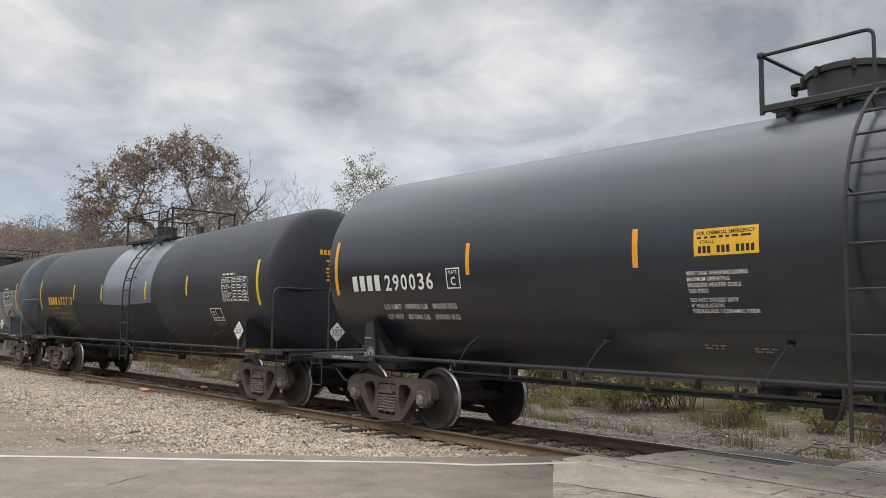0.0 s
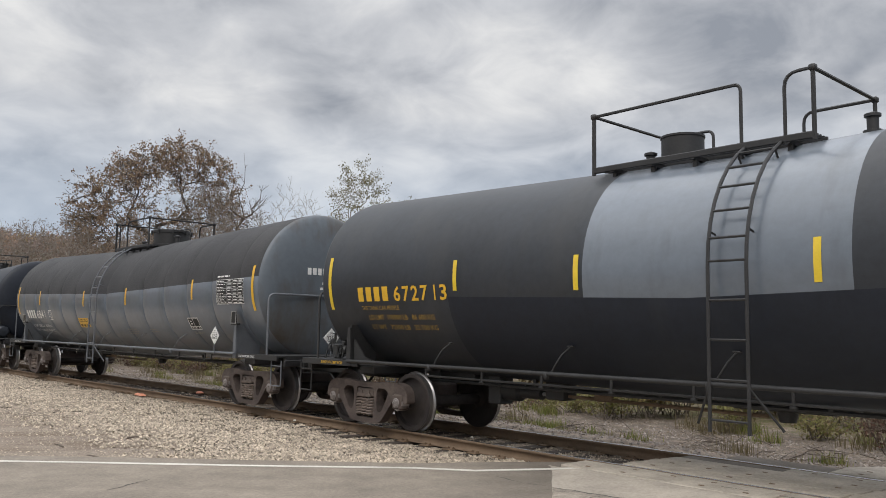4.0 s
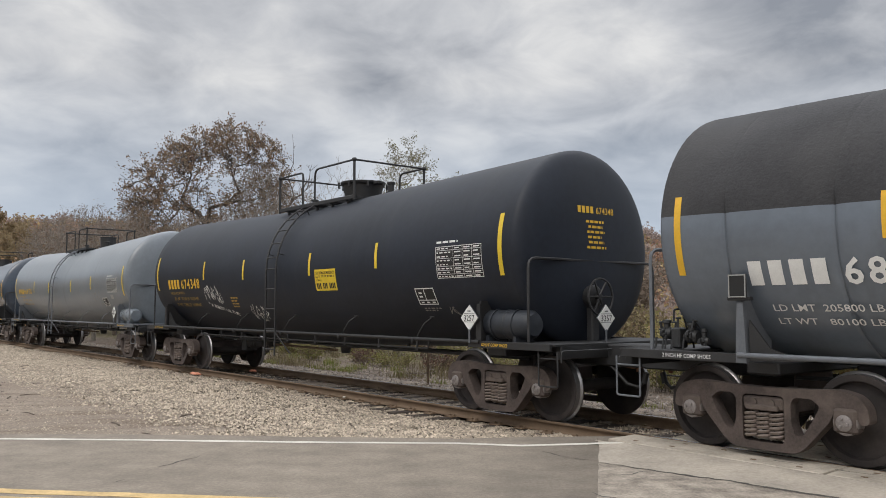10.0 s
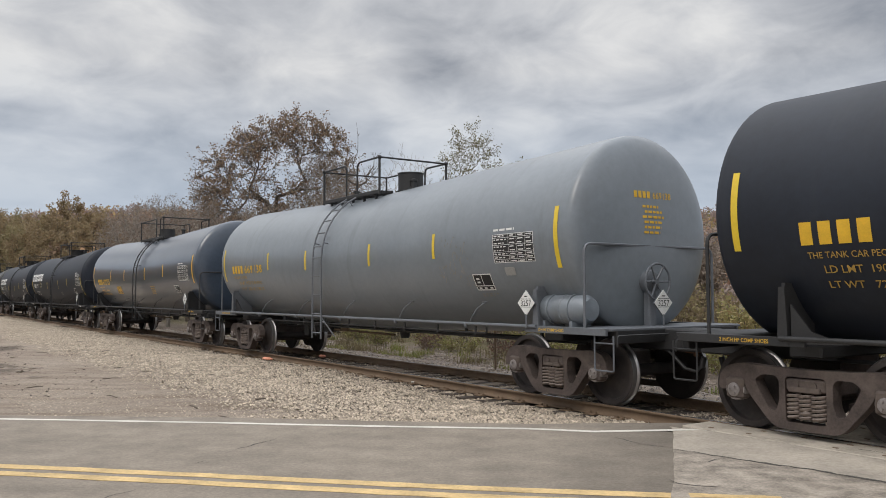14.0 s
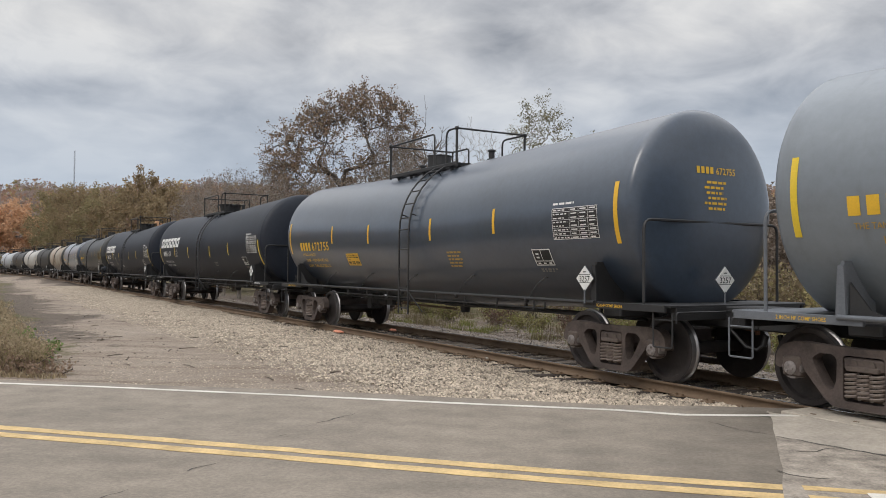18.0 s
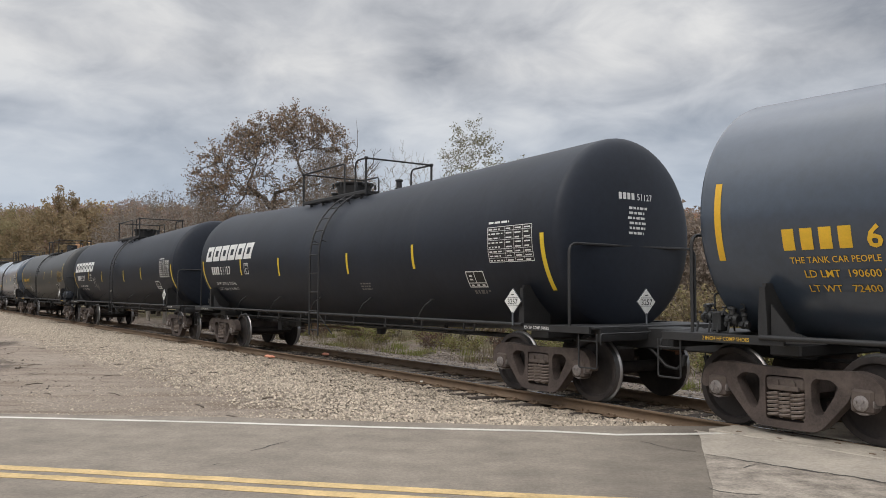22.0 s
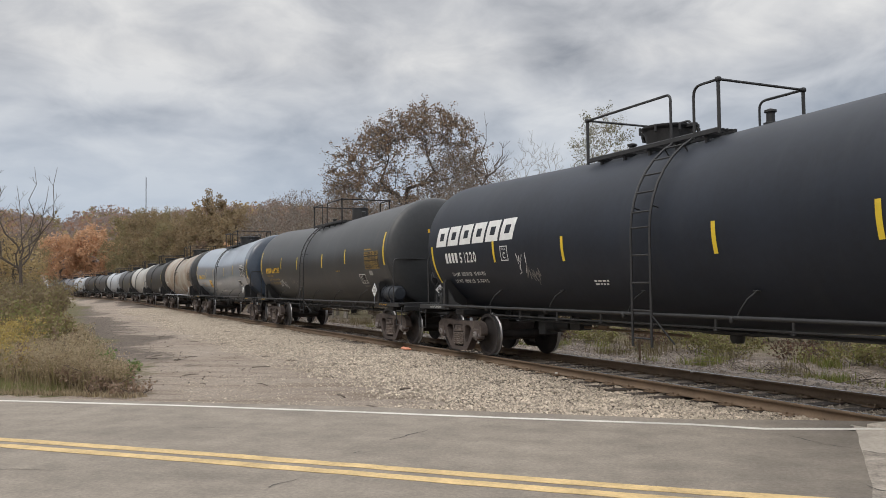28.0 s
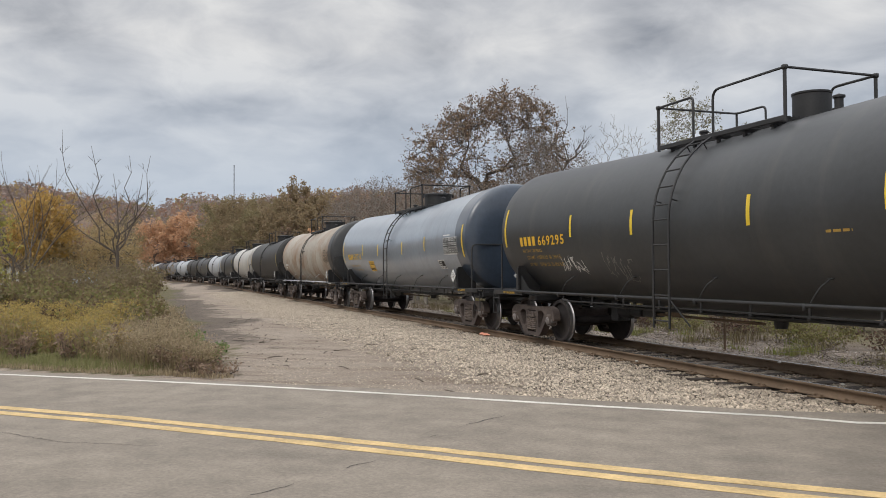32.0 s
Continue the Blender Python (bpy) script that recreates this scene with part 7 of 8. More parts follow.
def shape_tree(name, label, x, y, fork, centre, radii, n, leaf, per, reach, size, seed, bark="bark", r0=0.25, twig=0.012, inner=0.35, keep=1.0, stray=0.18, floor=-0.75, lean=(0, 0), lump=0.12, gap=-9.0, lobes=()):
    """A tree whose limbs divide towards twig ends spread inside a crown, or inside its lobes (side, height, radius, fullness)."""
    rng = random.Random(seed)
    ends = []
    whole = sum(r * r * f for _, _, r, f in lobes)
    for x0, z0, r, f in lobes:
        deep = rng.uniform(-1, 1) * 1.4
        for _ in range(int(n * r * r * f / whole)):
            v = Vector((rng.gauss(0, 1), rng.gauss(0, 1), rng.gauss(0, 1))).normalized() * r * rng.uniform(0.40, 1.0)
            v *= 1 + 0.34 * noise.noise(v * 1.6 + Vector((x0, z0, seed)))
            ends.append(Vector((x0 + v.x, deep + v.y * 1.25, z0 + v.z)))
    while not lobes and len(ends) < n:
        v = Vector((rng.uniform(-1, 1), rng.uniform(-1, 1), rng.uniform(-1, 1)))
        if inner < v.length < 1 + lump * noise.noise(v * 3 + Vector((seed, 0, 0))) and v.z > floor and noise.noise(v * 3.4 + Vector((0, seed, 0))) > gap:
            ends.append(Vector((centre[0] + v.x * radii[0], centre[1] + v.y * radii[1], centre[2] + v.z * radii[2])))
    pipes, tips = [], []

    def grow(p, d, pts, r):
        c = sum(pts, Vector()) / len(pts)
        if len(pts) == 1:
            w = (c - p).length
            m1 = p + d * w * 0.3 + (c - p) * 0.2
            m2 = p + (c - p) * 0.7 + Vector((rng.uniform(-1, 1), rng.uniform(-1, 1), rng.uniform(-0.5, 1))) * w * stray
            pipes.append(([p, m1, m2, c], max(r, twig), twig * 0.5))
            tips.append((c, p))
            return
        w = (c - p).length
        q = p + (c - p) * rng.uniform(0.34, 0.5) + Vector((rng.uniform(-1, 1), rng.uniform(-1, 1), rng.uniform(-0.6, 0.8))) * w * stray * 0.7
        m = p + d * w * 0.18 + (q - p) * 0.35
        pipes.append(([p, m, q], r, r * 0.8))
        nd = (q - m).normalized()
        k = 3 if len(pts) > 12 and rng.random() < 0.5 else 2
        seeds = rng.sample(pts, min(k, len(pts)))
        for _ in range(3):
            bins = [[] for _ in seeds]
            for e in pts:
                bins[min(range(len(seeds)), key=lambda i: (e - seeds[i]).length_squared)].append(e)
            seeds = [sum(b, Vector()) / len(b) if b else s for b, s in zip(bins, seeds)]
        for b in bins:
            if b:
                grow(q, nd, b, max(twig, r * 0.8 * (len(b) / len(pts)) ** 0.45))

    top = Vector((lean[0], lean[1], fork))
    pipes.append(([Vector((0, 0, -0.3)), Vector((lean[0] * 0.3, lean[1] * 0.3, fork * 0.5)), top], r0 * 1.2, r0))
    grow(top, Vector((lean[0] * 0.5 / fork, 0, 1)).normalized(), ends, r0)
    t = thing(name, label, "tree", m=pose(x, y, ground_z(x, y)))
    part("trunk", wood_mesh(pipes, bark), t)
    if leaf:
        nr = np.random.RandomState(seed)
        use = []
        for c, p in tips:
            if rng.random() < keep:
                use += [c, c * 0.6 + p * 0.4]
        V, F = leaf_arrays(nr, use, per, reach, size)
        part("crown", quick("crown", V, F, [leaf]), t)
    return t


# the hill_ colours are paler and greyer, with distance haze mixed in
for key, cols in (("hill_brown", [(0.32, 0.26, 0.235), (0.37, 0.29, 0.255), (0.28, 0.24, 0.225)]), ("hill_russet", [(0.38, 0.245, 0.175), (0.34, 0.22, 0.165), (0.42, 0.275, 0.18)]),
                  ("hill_gold", [(0.46, 0.35, 0.18), (0.40, 0.32, 0.18), (0.50, 0.36, 0.17)]), ("hill_green", [(0.24, 0.215, 0.12), (0.29, 0.245, 0.135), (0.32, 0.255, 0.145)]),
                  ("lime", [(0.38, 0.36, 0.10), (0.46, 0.40, 0.12), (0.28, 0.28, 0.09)]), ("brownshrub", [(0.26, 0.195, 0.125), (0.21, 0.165, 0.105), (0.27, 0.235, 0.115), (0.18, 0.13, 0.09)]), ("weedleaf", [(0.26, 0.28, 0.10), (0.37, 0.33, 0.15), (0.40, 0.30, 0.17), (0.30, 0.23, 0.13)]), ("litter", [(0.24, 0.19, 0.14), (0.12, 0.09, 0.065), (0.33, 0.28, 0.22), (0.17, 0.125, 0.09)]), ("russet", [(0.15, 0.085, 0.06), (0.11, 0.075, 0.06), (0.13, 0.10, 0.07)]), ("weedstem", [(0.30, 0.23, 0.155), (0.40, 0.32, 0.20), (0.33, 0.29, 0.14), (0.26, 0.195, 0.13)]),
                  ("meadow_blade", [(0.18, 0.19, 0.07), (0.27, 0.23, 0.11), (0.21, 0.155, 0.085)]), ("weeds", [(0.13, 0.17, 0.04), (0.20, 0.21, 0.06), (0.19, 0.16, 0.07), (0.11, 0.13, 0.04)]), ("straw", [(0.14, 0.11, 0.062), (0.18, 0.15, 0.085), (0.11, 0.088, 0.05)]), ("field", [(0.20, 0.16, 0.075), (0.14, 0.125, 0.055), (0.165, 0.125, 0.065)])):
    M[key] = leafy(key + "_foliage", cols)


def forked_tree(name, label, x, y, right, fork, ends, r0, seed, bark="bark"):
    """A bare tree of a few long upswept limbs; ends: how far to the side and how high each one reaches."""
    rng = random.Random(seed)
    side = Vector((right[0], right[1], 0))
    deep = Vector((-right[1], right[0], 0))
    pipes = [([Vector((0, 0, -0.3)), side * 0.06 + Vector((0, 0, fork * 0.5)), side * 0.02 + Vector((0, 0, fork))], r0, r0 * 0.85)]
    for k, (sx, sz) in enumerate(ends):
        p = side * 0.02 + Vector((0, 0, fork * rng.uniform(0.78, 1.12)))
        e = side * sx + deep * rng.uniform(-0.9, 0.9) + Vector((0, 0, sz))
        n = 7
        bow = side * sx * 0.30 - Vector((0, 0, 0.16 * (sz - fork)))
        run = []
        for i in range(n + 1):
            q = i / n
            j = 0.05 * (sz - fork) * (0 < i < n)
            run.append(p + (e - p) * q + bow * (4 * q * (1 - q) * 0.6) + (side * rng.uniform(-j, j) + deep * rng.uniform(-j, j)))
        pipes.append((run, r0 * 0.5, 0.007))
        for i in range(2, n):
            for w in (-1, 1):
                if rng.random() < 0.25:
                    continue
                reach = rng.uniform(0.5, 1.25) * (1.25 - i / n)
                d = (run[i + 1] - run[i]).normalized() * 0.8 + side * w * rng.uniform(0.35, 0.9) + deep * rng.uniform(-0.5, 0.5) + Vector((0, 0, 0.25))
                a = run[i]
                b = a + d * reach * 0.55
                c = a + d * reach + Vector((0, 0, 0.15 * reach)) + side * rng.uniform(-0.1, 0.1)
                pipes.append(([a, b, c], r0 * 0.14, 0.005))
                for u in (-1, 1):
                    pipes.append(([b, b + (d * 0.4 + side * u * 0.28 + Vector((0, 0, 0.12))) * reach], 0.008, 0.004))
    t = thing(name, label, "tree", m=pose(x, y, ground_z(x, y)))
    part("trunk", wood_mesh(pipes, bark), t)


# the oak and its neighbours beyond the train
OAK_LOBES = ((0.3, 13.5, 1.8, 1.0), (-1.9, 13.3, 1.8, 1.0), (-3.9, 12.5, 1.7, 1.1), (3.0, 12.9, 1.7, 1.2), (3.5, 11.2, 1.8, 1.1), (0.2, 11.6, 2.4, 0.32), (-2.6, 10.9, 2.2, 0.7),
             (-5.3, 10.8, 1.9, 1.1), (-6.0, 9.0, 1.8, 1.0), (-3.9, 9.0, 2.0, 0.95), (2.1, 9.6, 2.0, 0.9), (-1.4, 9.0, 1.9, 0.9), (4.1, 9.2, 1.7, 0.9), (-5.0, 7.4, 1.9, 0.9), (0.8, 7.8, 1.8, 0.8),
             (1.8, 13.4, 1.5, 1.3), (-0.8, 13.5, 1.6, 0.8), (-3.0, 12.9, 1.5, 0.8), (1.6, 11.6, 1.8, 0.4), (-2.4, 7.4, 1.8, 0.8))
shape_tree("oak_tree", "broad oak with thinning brown leaves behind the train", -17.4, 54.6, 4.4, (0, 0, 10), (5, 4, 4), 1900, "oak", 8, 0.23, 0.080, 11, bark="bark_oak", r0=0.30, twig=0.020, stray=0.06, keep=0.66, lean=(-0.3, 0), lobes=OAK_LOBES)
for i, (x, y, z, w, h) in enumerate(((-12.4, 55.6, 7.5, 2.4, 3.5), (-14.4, 52.6, 8.2, 2.8, 4.2), (-23.6, 54.6, 6.8, 2.8, 3.2))):
    shape_tree("bare_tree", "grey twiggy tree with a few pale leaves", x, y, 1.8, (0, 0, z), (w, w * 0.8, h), 300, "twig", 8, 0.28, 0.05, 240 + i, "bark_pale", 0.12, 0.020, lump=0.3)
shape_tree("young_tree", "slender tree with sparse olive leaves", -3.6, 42.0, 6.2, (0.1, 0, 8.9), (1.7, 1.3, 2.3), 150, "olive", 10, 0.20, 0.050, 5, "bark_pale", 0.08, 0.012)
shape_tree("young_tree", "low tree with sparse olive leaves", -1.5, 42.2, 5.4, (0.1, 0, 7.8), (1.7, 1.2, 1.5), 110, "olive", 10, 0.20, 0.050, 6, "bark_pale", 0.07, 0.012)
for i, (x, y, h, w) in enumerate(((-7.1, 41.6, 10.0, 0.9), (-6.0, 41.7, 9.4, 0.9), (-8.2, 43.0, 8.8, 1.0), (-5.0, 42.5, 8.6, 0.8))):
    shape_tree("bare_tree", "bare grey sapling behind the train", x, y, h * 0.45, (0, 0, h * 0.78), (w * 1.25, w, h * 0.23), 120, None, 0, 0, 0, 70 + i, "bark_pale", 0.036, 0.008, inner=0.45, stray=0.10, floor=-0.5)
forked_tree("bare_tree", "tall bare tree beside the oak", -11.7, 51.0, (1, 0.2), 8.4, ((0.05, 13.3), (-0.7, 12.0), (1.3, 11.3), (1.15, 10.4), (-0.9, 10.9)), 0.15, 9)
for i, (x, y, h, w) in enumerate(((-12.0, 47.0, 8.6, 2.2), (-15.0, 49.5, 8.2, 2.2), (-18.5, 50.5, 8.4, 2.4), (-22.0, 50.0, 8.6, 2.2), (-24.6, 51.5, 8.8, 2.2), (-27.5, 55.0, 9.0, 2.3), (-9.0, 46.0, 7.6, 1.8), (-20.2, 48.0, 7.6, 2.2), (-16.8, 47.5, 7.4, 2.0), (-13.5, 51.5, 8.8, 2.2), (-30.5, 59.0, 9.4, 2.6), (-33.5, 63.0, 9.6, 2.6), (-36.5, 67.0, 9.8, 2.6), (-25.8, 48.5, 7.0, 2.0))):
    shape_tree("bare_tree", "pale bare tree round the oak", x, y, 1.6, (0, 0, h * 0.6), (w, w, h * 0.44), 240, "twig", 9, 0.3, 0.055, 19 + i, "bark_pale", 0.12, 0.020)
# the row of bronze trees farther up the line
row = [(-28, 62, 8.0, "twig"), (-33, 68, 8.5, "oak"), (-37, 74, 9.5, "twig"), (-41.5, 80, 10.0, "orange"), (-46, 84, 11.0, "twig"), (-52, 92, 11.0, "oak")]
for i, (x, y, h, leaf) in enumerate(row):
    bare = leaf == "twig"
    lab = {"twig": "bare grey-brown tree beside the line", "oak": "brown-leaved tree beside the line", "orange": "orange autumn tree beside the line", "bronze": "dense bronze-leaved tree beside the line"}[leaf]
    tree("lineside_tree", lab, x, y, h, 0.8, 3, h * 0.18, leaf, 12 if bare else 34, 0.5 if bare else 0.75, 0.10 if bare else 0.24, 50 + i, keep=0.6 if bare else 1.0, r0=0.2)
for i, (x, y, top, w) in enumerate(((-112.5, 150.3, 16.2, 4.8), (-103.0, 138.6, 18.0, 6.2), (-92.0, 128.1, 17.2, 5.8), (-84.0, 121.5, 15.4, 5.2), (-78.0, 115.4, 15.0, 5.0), (-70.0, 106.9, 13.8, 4.6), (-59.6, 95.8, 15.6, 3.6), (-64.5, 102.0, 12.6, 4.2), (-53.2, 89.0, 12.6, 4.0), (-47.4, 83.0, 11.4, 3.6), (-98.0, 142.3, 19.0, 6.0), (-108.0, 158.0, 18.6, 5.6))):
    shape_tree("lineside_tree", "dense olive-leaved tree beside the line" if i in (0, 1, 4, 11) else "dense bronze-leaved tree beside the line", x, y, top * 0.2, (0, 0, top * 0.53), (w, w, top * 0.47), 170, "hill_green" if i in (0, 1, 4, 11) else "bronze", 34, w * 0.11, 0.11 + w * 0.010, 50 + i, r0=0.2, twig=0.03, lump=0.35, gap=-0.3)
for i, (x, y, top, w) in enumerate(((-136, 166, 16.5, 6.0), (-142, 162, 14.0, 5.5), (-131, 171, 13.5, 5.5), (-126, 174, 12.0, 5.0))):
    shape_tree("lineside_tree", "bright orange autumn tree at the bend", x, y, top * 0.2, (0, 0, top * 0.52), (w, w, top * 0.47), 130, "orange", 22, 0.8, 0.30, 71 + i, r0=0.3, twig=0.04)
# left of the yard
forked_tree("bare_tree", "forked bare tree over the thicket", -28.4, 29.9, (0.72, 0.69), 3.2, ((-2.3, 8.4), (-1.1, 7.7), (-0.15, 6.5), (0.55, 7.4), (1.5, 7.5), (1.15, 6.6), (-2.2, 5.2), (0.9, 5.6)), 0.085, 4)
forked_tree("bare_tree", "bare tree at the roadside thicket", -27.2, 23.2, (0.72, 0.69), 2.0, ((-1.2, 5.2), (-0.4, 5.6), (0.5, 5.9), (1.1, 5.0)), 0.06, 5)
shape_tree("autumn_tree", "golden autumn tree behind the thicket", -46.2, 41.8, 2.2, (0, 0, 5.0), (2.3, 2.2, 2.7), 170, "gold", 15, 0.3, 0.12, 44, r0=0.12)
shape_tree("autumn_tree", "yellow-green tree at the roadside thicket", -26.2, 20.6, 0.8, (0, 0, 2.7), (1.7, 1.6, 2.2), 150, "lime", 10, 0.2, 0.075, 46, r0=0.07)
rng = random.Random(88)
for i in range(16):
    d, q = rng.uniform(62, 105), radians(rng.uniform(42.5, 52))
    shape_tree("bare_tree", ("yellow-brown thin tree behind the thicket", "russet thin tree behind the thicket", "grey-brown bare tree behind the thicket", "golden thin tree behind the thicket", "olive thin tree behind the thicket")[i % 5], -d * math.sin(q), d * math.cos(q), 1.6, (0, 0, d * 0.052), (2.2, 2.2, d * 0.038), 90, ("hill_gold", "hill_russet", "twig", "gold", "hill_green")[i % 5], 14, 0.45, 0.10, 300 + i, "bark", 0.12, 0.022)
tree("bare_tree", "leaning bare tree over the thicket", -33.0, 29.0, 9.5, 0.5, 2, 2.0, None, 0, 0, 0, 43, "bark", r0=0.07, crook=0.12)

def thicket(name, label, spots, mat, per, reach, size, seed, twigs=True):
    """A shrub: a spray of stems with many small leaves."""
    for i, (x, y, h, w) in enumerate(spots):
        if name == "brush" and 0.30 < x / y < 0.52:
            continue
        rng = random.Random(seed * 100 + i)
        nr = np.random.RandomState(seed * 100 + i)
        pipes, cent = [], []
        for k in range(int(14 * w)):
            a, q = rng.uniform(0, 6.28), rng.uniform(0.2, 1) * w
            p = Vector((rng.uniform(-0.3, 0.3) * w, rng.uniform(-0.3, 0.3) * w, -0.1))
            e = Vector((math.cos(a) * q, math.sin(a) * q, h * rng.uniform(0.55, 1.05)))
            m = (p + e) / 2 + Vector((rng.uniform(-0.2, 0.2), rng.uniform(-0.2, 0.2), 0.15 * h))
            pipes.append(([p, m, e], 0.014, 0.004))
            for z in range(5):
                s = rng.uniform(0.3, 1)
                cent.append(p * (1 - s) ** 2 + m * 2 * s * (1 - s) + e * s * s)
        t = thing(name, label, "shrub", name.replace("_", " ") + "s beside the yard", m=pose(x, y, ground_z(x, y)))
        tagged(part("stem_spray", wood_mesh(pipes, "bark", "stem_spray"), t), kind="stuff")
        V, F = leaf_arrays(nr, cent, per, reach, size * 1.15, True)
        part("foliage", quick("foliage", V, F, [mat]), t)


def bush_edge(y):
    """Where the weeds end towards the gravel yard."""
    return -9.4 - 0.90 * max(0, y - 11.7) + 0.5 * math.sin(y * 1.7)


def beside(rows):
    """Places behind the weeds' edge: how far up, how far in, height, breadth."""
    return [(bush_edge(y) - d, y, h, w) for y, d, h, w in rows]


thicket("shrub", "dull green shrub gone thin in autumn", beside([(16.2, 2.0, 1.2, 1.2), (17.5, 3.4, 1.4, 1.3), (18.8, 5.5, 1.7, 1.5), (18.5, 1.5, 1.3, 1.2), (20.5, 3.0, 1.5, 1.4), (22.0, 1.6, 1.5, 1.4), (21.5, 6.0, 1.9, 1.6), (17.5, 8.0, 1.8, 1.6), (16.5, 10.5, 1.8, 1.6)]), "shrub", 26, 0.16, 0.045, 1)
thicket("shrub", "brown twiggy shrub losing its leaves", beside([(24.5, 1.6, 1.9, 1.5), (27, 1.9, 2.0, 1.7), (30, 2.0, 2.2, 1.9), (34, 2.2, 2.3, 2.1), (26, 5.5, 2.2, 2.0), (39, 2.4, 2.4, 2.3), (30, 7, 2.5, 2.2), (46, 2.6, 2.4, 2.5), (54, 2.8, 2.5, 2.7), (62, 3, 2.6, 2.9), (38, 8, 2.6, 2.5), (70, 3, 2.6, 2.9)]), "brownshrub", 24, 0.24, 0.05, 2)
thicket("shrub", "reddish brown shrub among the weeds", beside([(15.8, 4.2, 1.0, 1.1), (16.0, 6.0, 1.1, 1.2), (15.6, 8.0, 1.1, 1.2), (15.8, 10.5, 1.2, 1.2)]), "russet", 22, 0.16, 0.04, 3)
# brush beyond the train
spots = []
rng = random.Random(5)
for i in range(26):
    u = -6 + i * 2.5
    p, _ = on_track(u, -rng.uniform(9.5, 13))
    spots.append((p.x, p.y, rng.uniform(1.2, 2.4), rng.uniform(1.1, 1.7)))
thicket("brush", "tangled bare brush beyond the train", spots, "twig", 12, 0.22, 0.05, 4)
spots = []
for i in range(30):
    p, _ = on_track(-12 + i * 1.9, -rng.uniform(10.5, 12.5))
    spots.append((p.x, p.y, rng.uniform(1.3, 2.1), rng.uniform(1.2, 1.6)))
thicket("brush", "dense brown brush beyond the train", spots, "brownshrub", 16, 0.2, 0.055, 9)
spots = []
for i in range(18):
    p, _ = on_track(22 + i * 2.6, -rng.uniform(14, 24))
    spots.append((p.x, p.y, rng.uniform(4.0, 6.2), rng.uniform(1.8, 2.6)))
thicket("brush", "tall grey-brown brush beyond the train", spots, "twig", 26, 0.4, 0.08, 6)


def blades(name, label, n, pick, height, seed, mat, wide=0.006, lean=0.35):
    """Standing grass and weeds as one spread."""
    rng = np.random.RandomState(seed)
    P = np.array([pick(rng) for _ in range(n)], dtype=np.float32)
    h = height * rng.uniform(0.5, 1.25, n) * P[:, 3]
    a = rng.uniform(0, 2 * np.pi, n)
    d = np.stack([np.cos(a), np.sin(a), np.zeros(n)], 1)
    s = np.stack([-np.sin(a), np.cos(a), np.zeros(n)], 1)
    l = rng.uniform(0.05, lean, n)
    b = P[:, :3]
    w = wide * rng.uniform(0.7, 1.4, n)
    mid = b + d * (h * l * 0.35)[:, None] + np.array([0, 0, 1]) * (h * 0.6)[:, None]
    tip = b + d * (h * l)[:, None] + np.array([0, 0, 1]) * h[:, None]
    V = np.stack([b - s * w[:, None], b + s * w[:, None], mid + s * w[:, None] * 0.8, mid - s * w[:, None] * 0.8, tip + s * w[:, None] * 0.15, tip - s * w[:, None] * 0.15], 1).reshape(-1, 3)
    i = np.arange(n)[:, None] * 6
    F = np.concatenate([i + [0, 1, 2, 3], i + [3, 2, 4, 5]])
    return thing(name, label, "grass", kind="stuff", me=quick(name, V, F, [mat])), tip


def in_weeds(y0, y1, reach=15.0, near=0.0, k=1.0, patchy=0.0):
    def pick(rng):
        while True:
            y = y0 + (y1 - y0) * rng.rand()
            x = bush_edge(y) - near - reach * rng.rand() ** 1.1
            q = 0.8 + 0.5 * noise.noise((x * 0.6, y * 0.6, 2))
            if patchy and noise.noise((x * 0.45, y * 0.6, 12)) < patchy * rng.rand() - 0.25:
                continue
            return x, y, ground_z(x, y), k * q
    return pick


blades("verge_grass", "short green verge grass by the road", 15000, in_weeds(11.45, 12.7, 16, 1.2), 0.17, 1, "verge_green", 0.006, 0.9)
blades("dry_grass", "pale dry grass along the road's edge", 4500, in_weeds(11.25, 11.6, 17, -0.6), 0.10, 22, "dry", 0.006, 1.2)
blades("dry_grass", "pale dry grass at the gravel's edge", 9000, in_weeds(11.4, 40, 2.6, -0.35), 0.24, 2, "dry", 0.005, 0.8)
_, tips = blades("goldenrod_stems", "brown stems of a stand of goldenrod", 11000, in_weeds(12.15, 16.2, 15, 1.9, 1.0, 0.5), 0.92, 3, "weedstem", 0.006, 0.45)
nr = np.random.RandomState(29)
mids = np.repeat(np.asarray(tips), 3, axis=0)
mids[:, 2] = -0.15 + (mids[:, 2] + 0.15) * nr.uniform(0.15, 0.92, len(mids))
V, F = leaf_arrays(nr, mids, 1, 0.05, 0.042, True)
thing("weed_leaves", "green and brown leaves of a stand of goldenrod", "leaves", kind="stuff", me=quick("weed_leaves", V, F, ["weedleaf"]))
V, F = leaf_arrays(np.random.RandomState(9), tips, 7, 0.055, 0.022, True)
thing("goldenrod_heads", "yellow heads of a stand of goldenrod", "wildflowers", kind="stuff", me=quick("goldenrod_heads", V, F, ["goldenrod"]))
_, tips = blades("weed_stems", "grey-brown seeding weeds at the yard's edge", 12000, in_weeds(11.7, 26, 2.5, 0.0, 1.0, 0.5), 0.62, 4, "weedstem", 0.005, 0.6)
V, F = leaf_arrays(np.random.RandomState(19), tips, 5, 0.05, 0.020)
thing("seed_heads", "pale seed heads of weeds", "wildflowers", kind="stuff", me=quick("seed_heads", V, F, ["dry"]))
M["herb"] = leafy("fresh_green_weeds", [(0.12, 0.20, 0.06), (0.18, 0.26, 0.09), (0.22, 0.25, 0.10)])
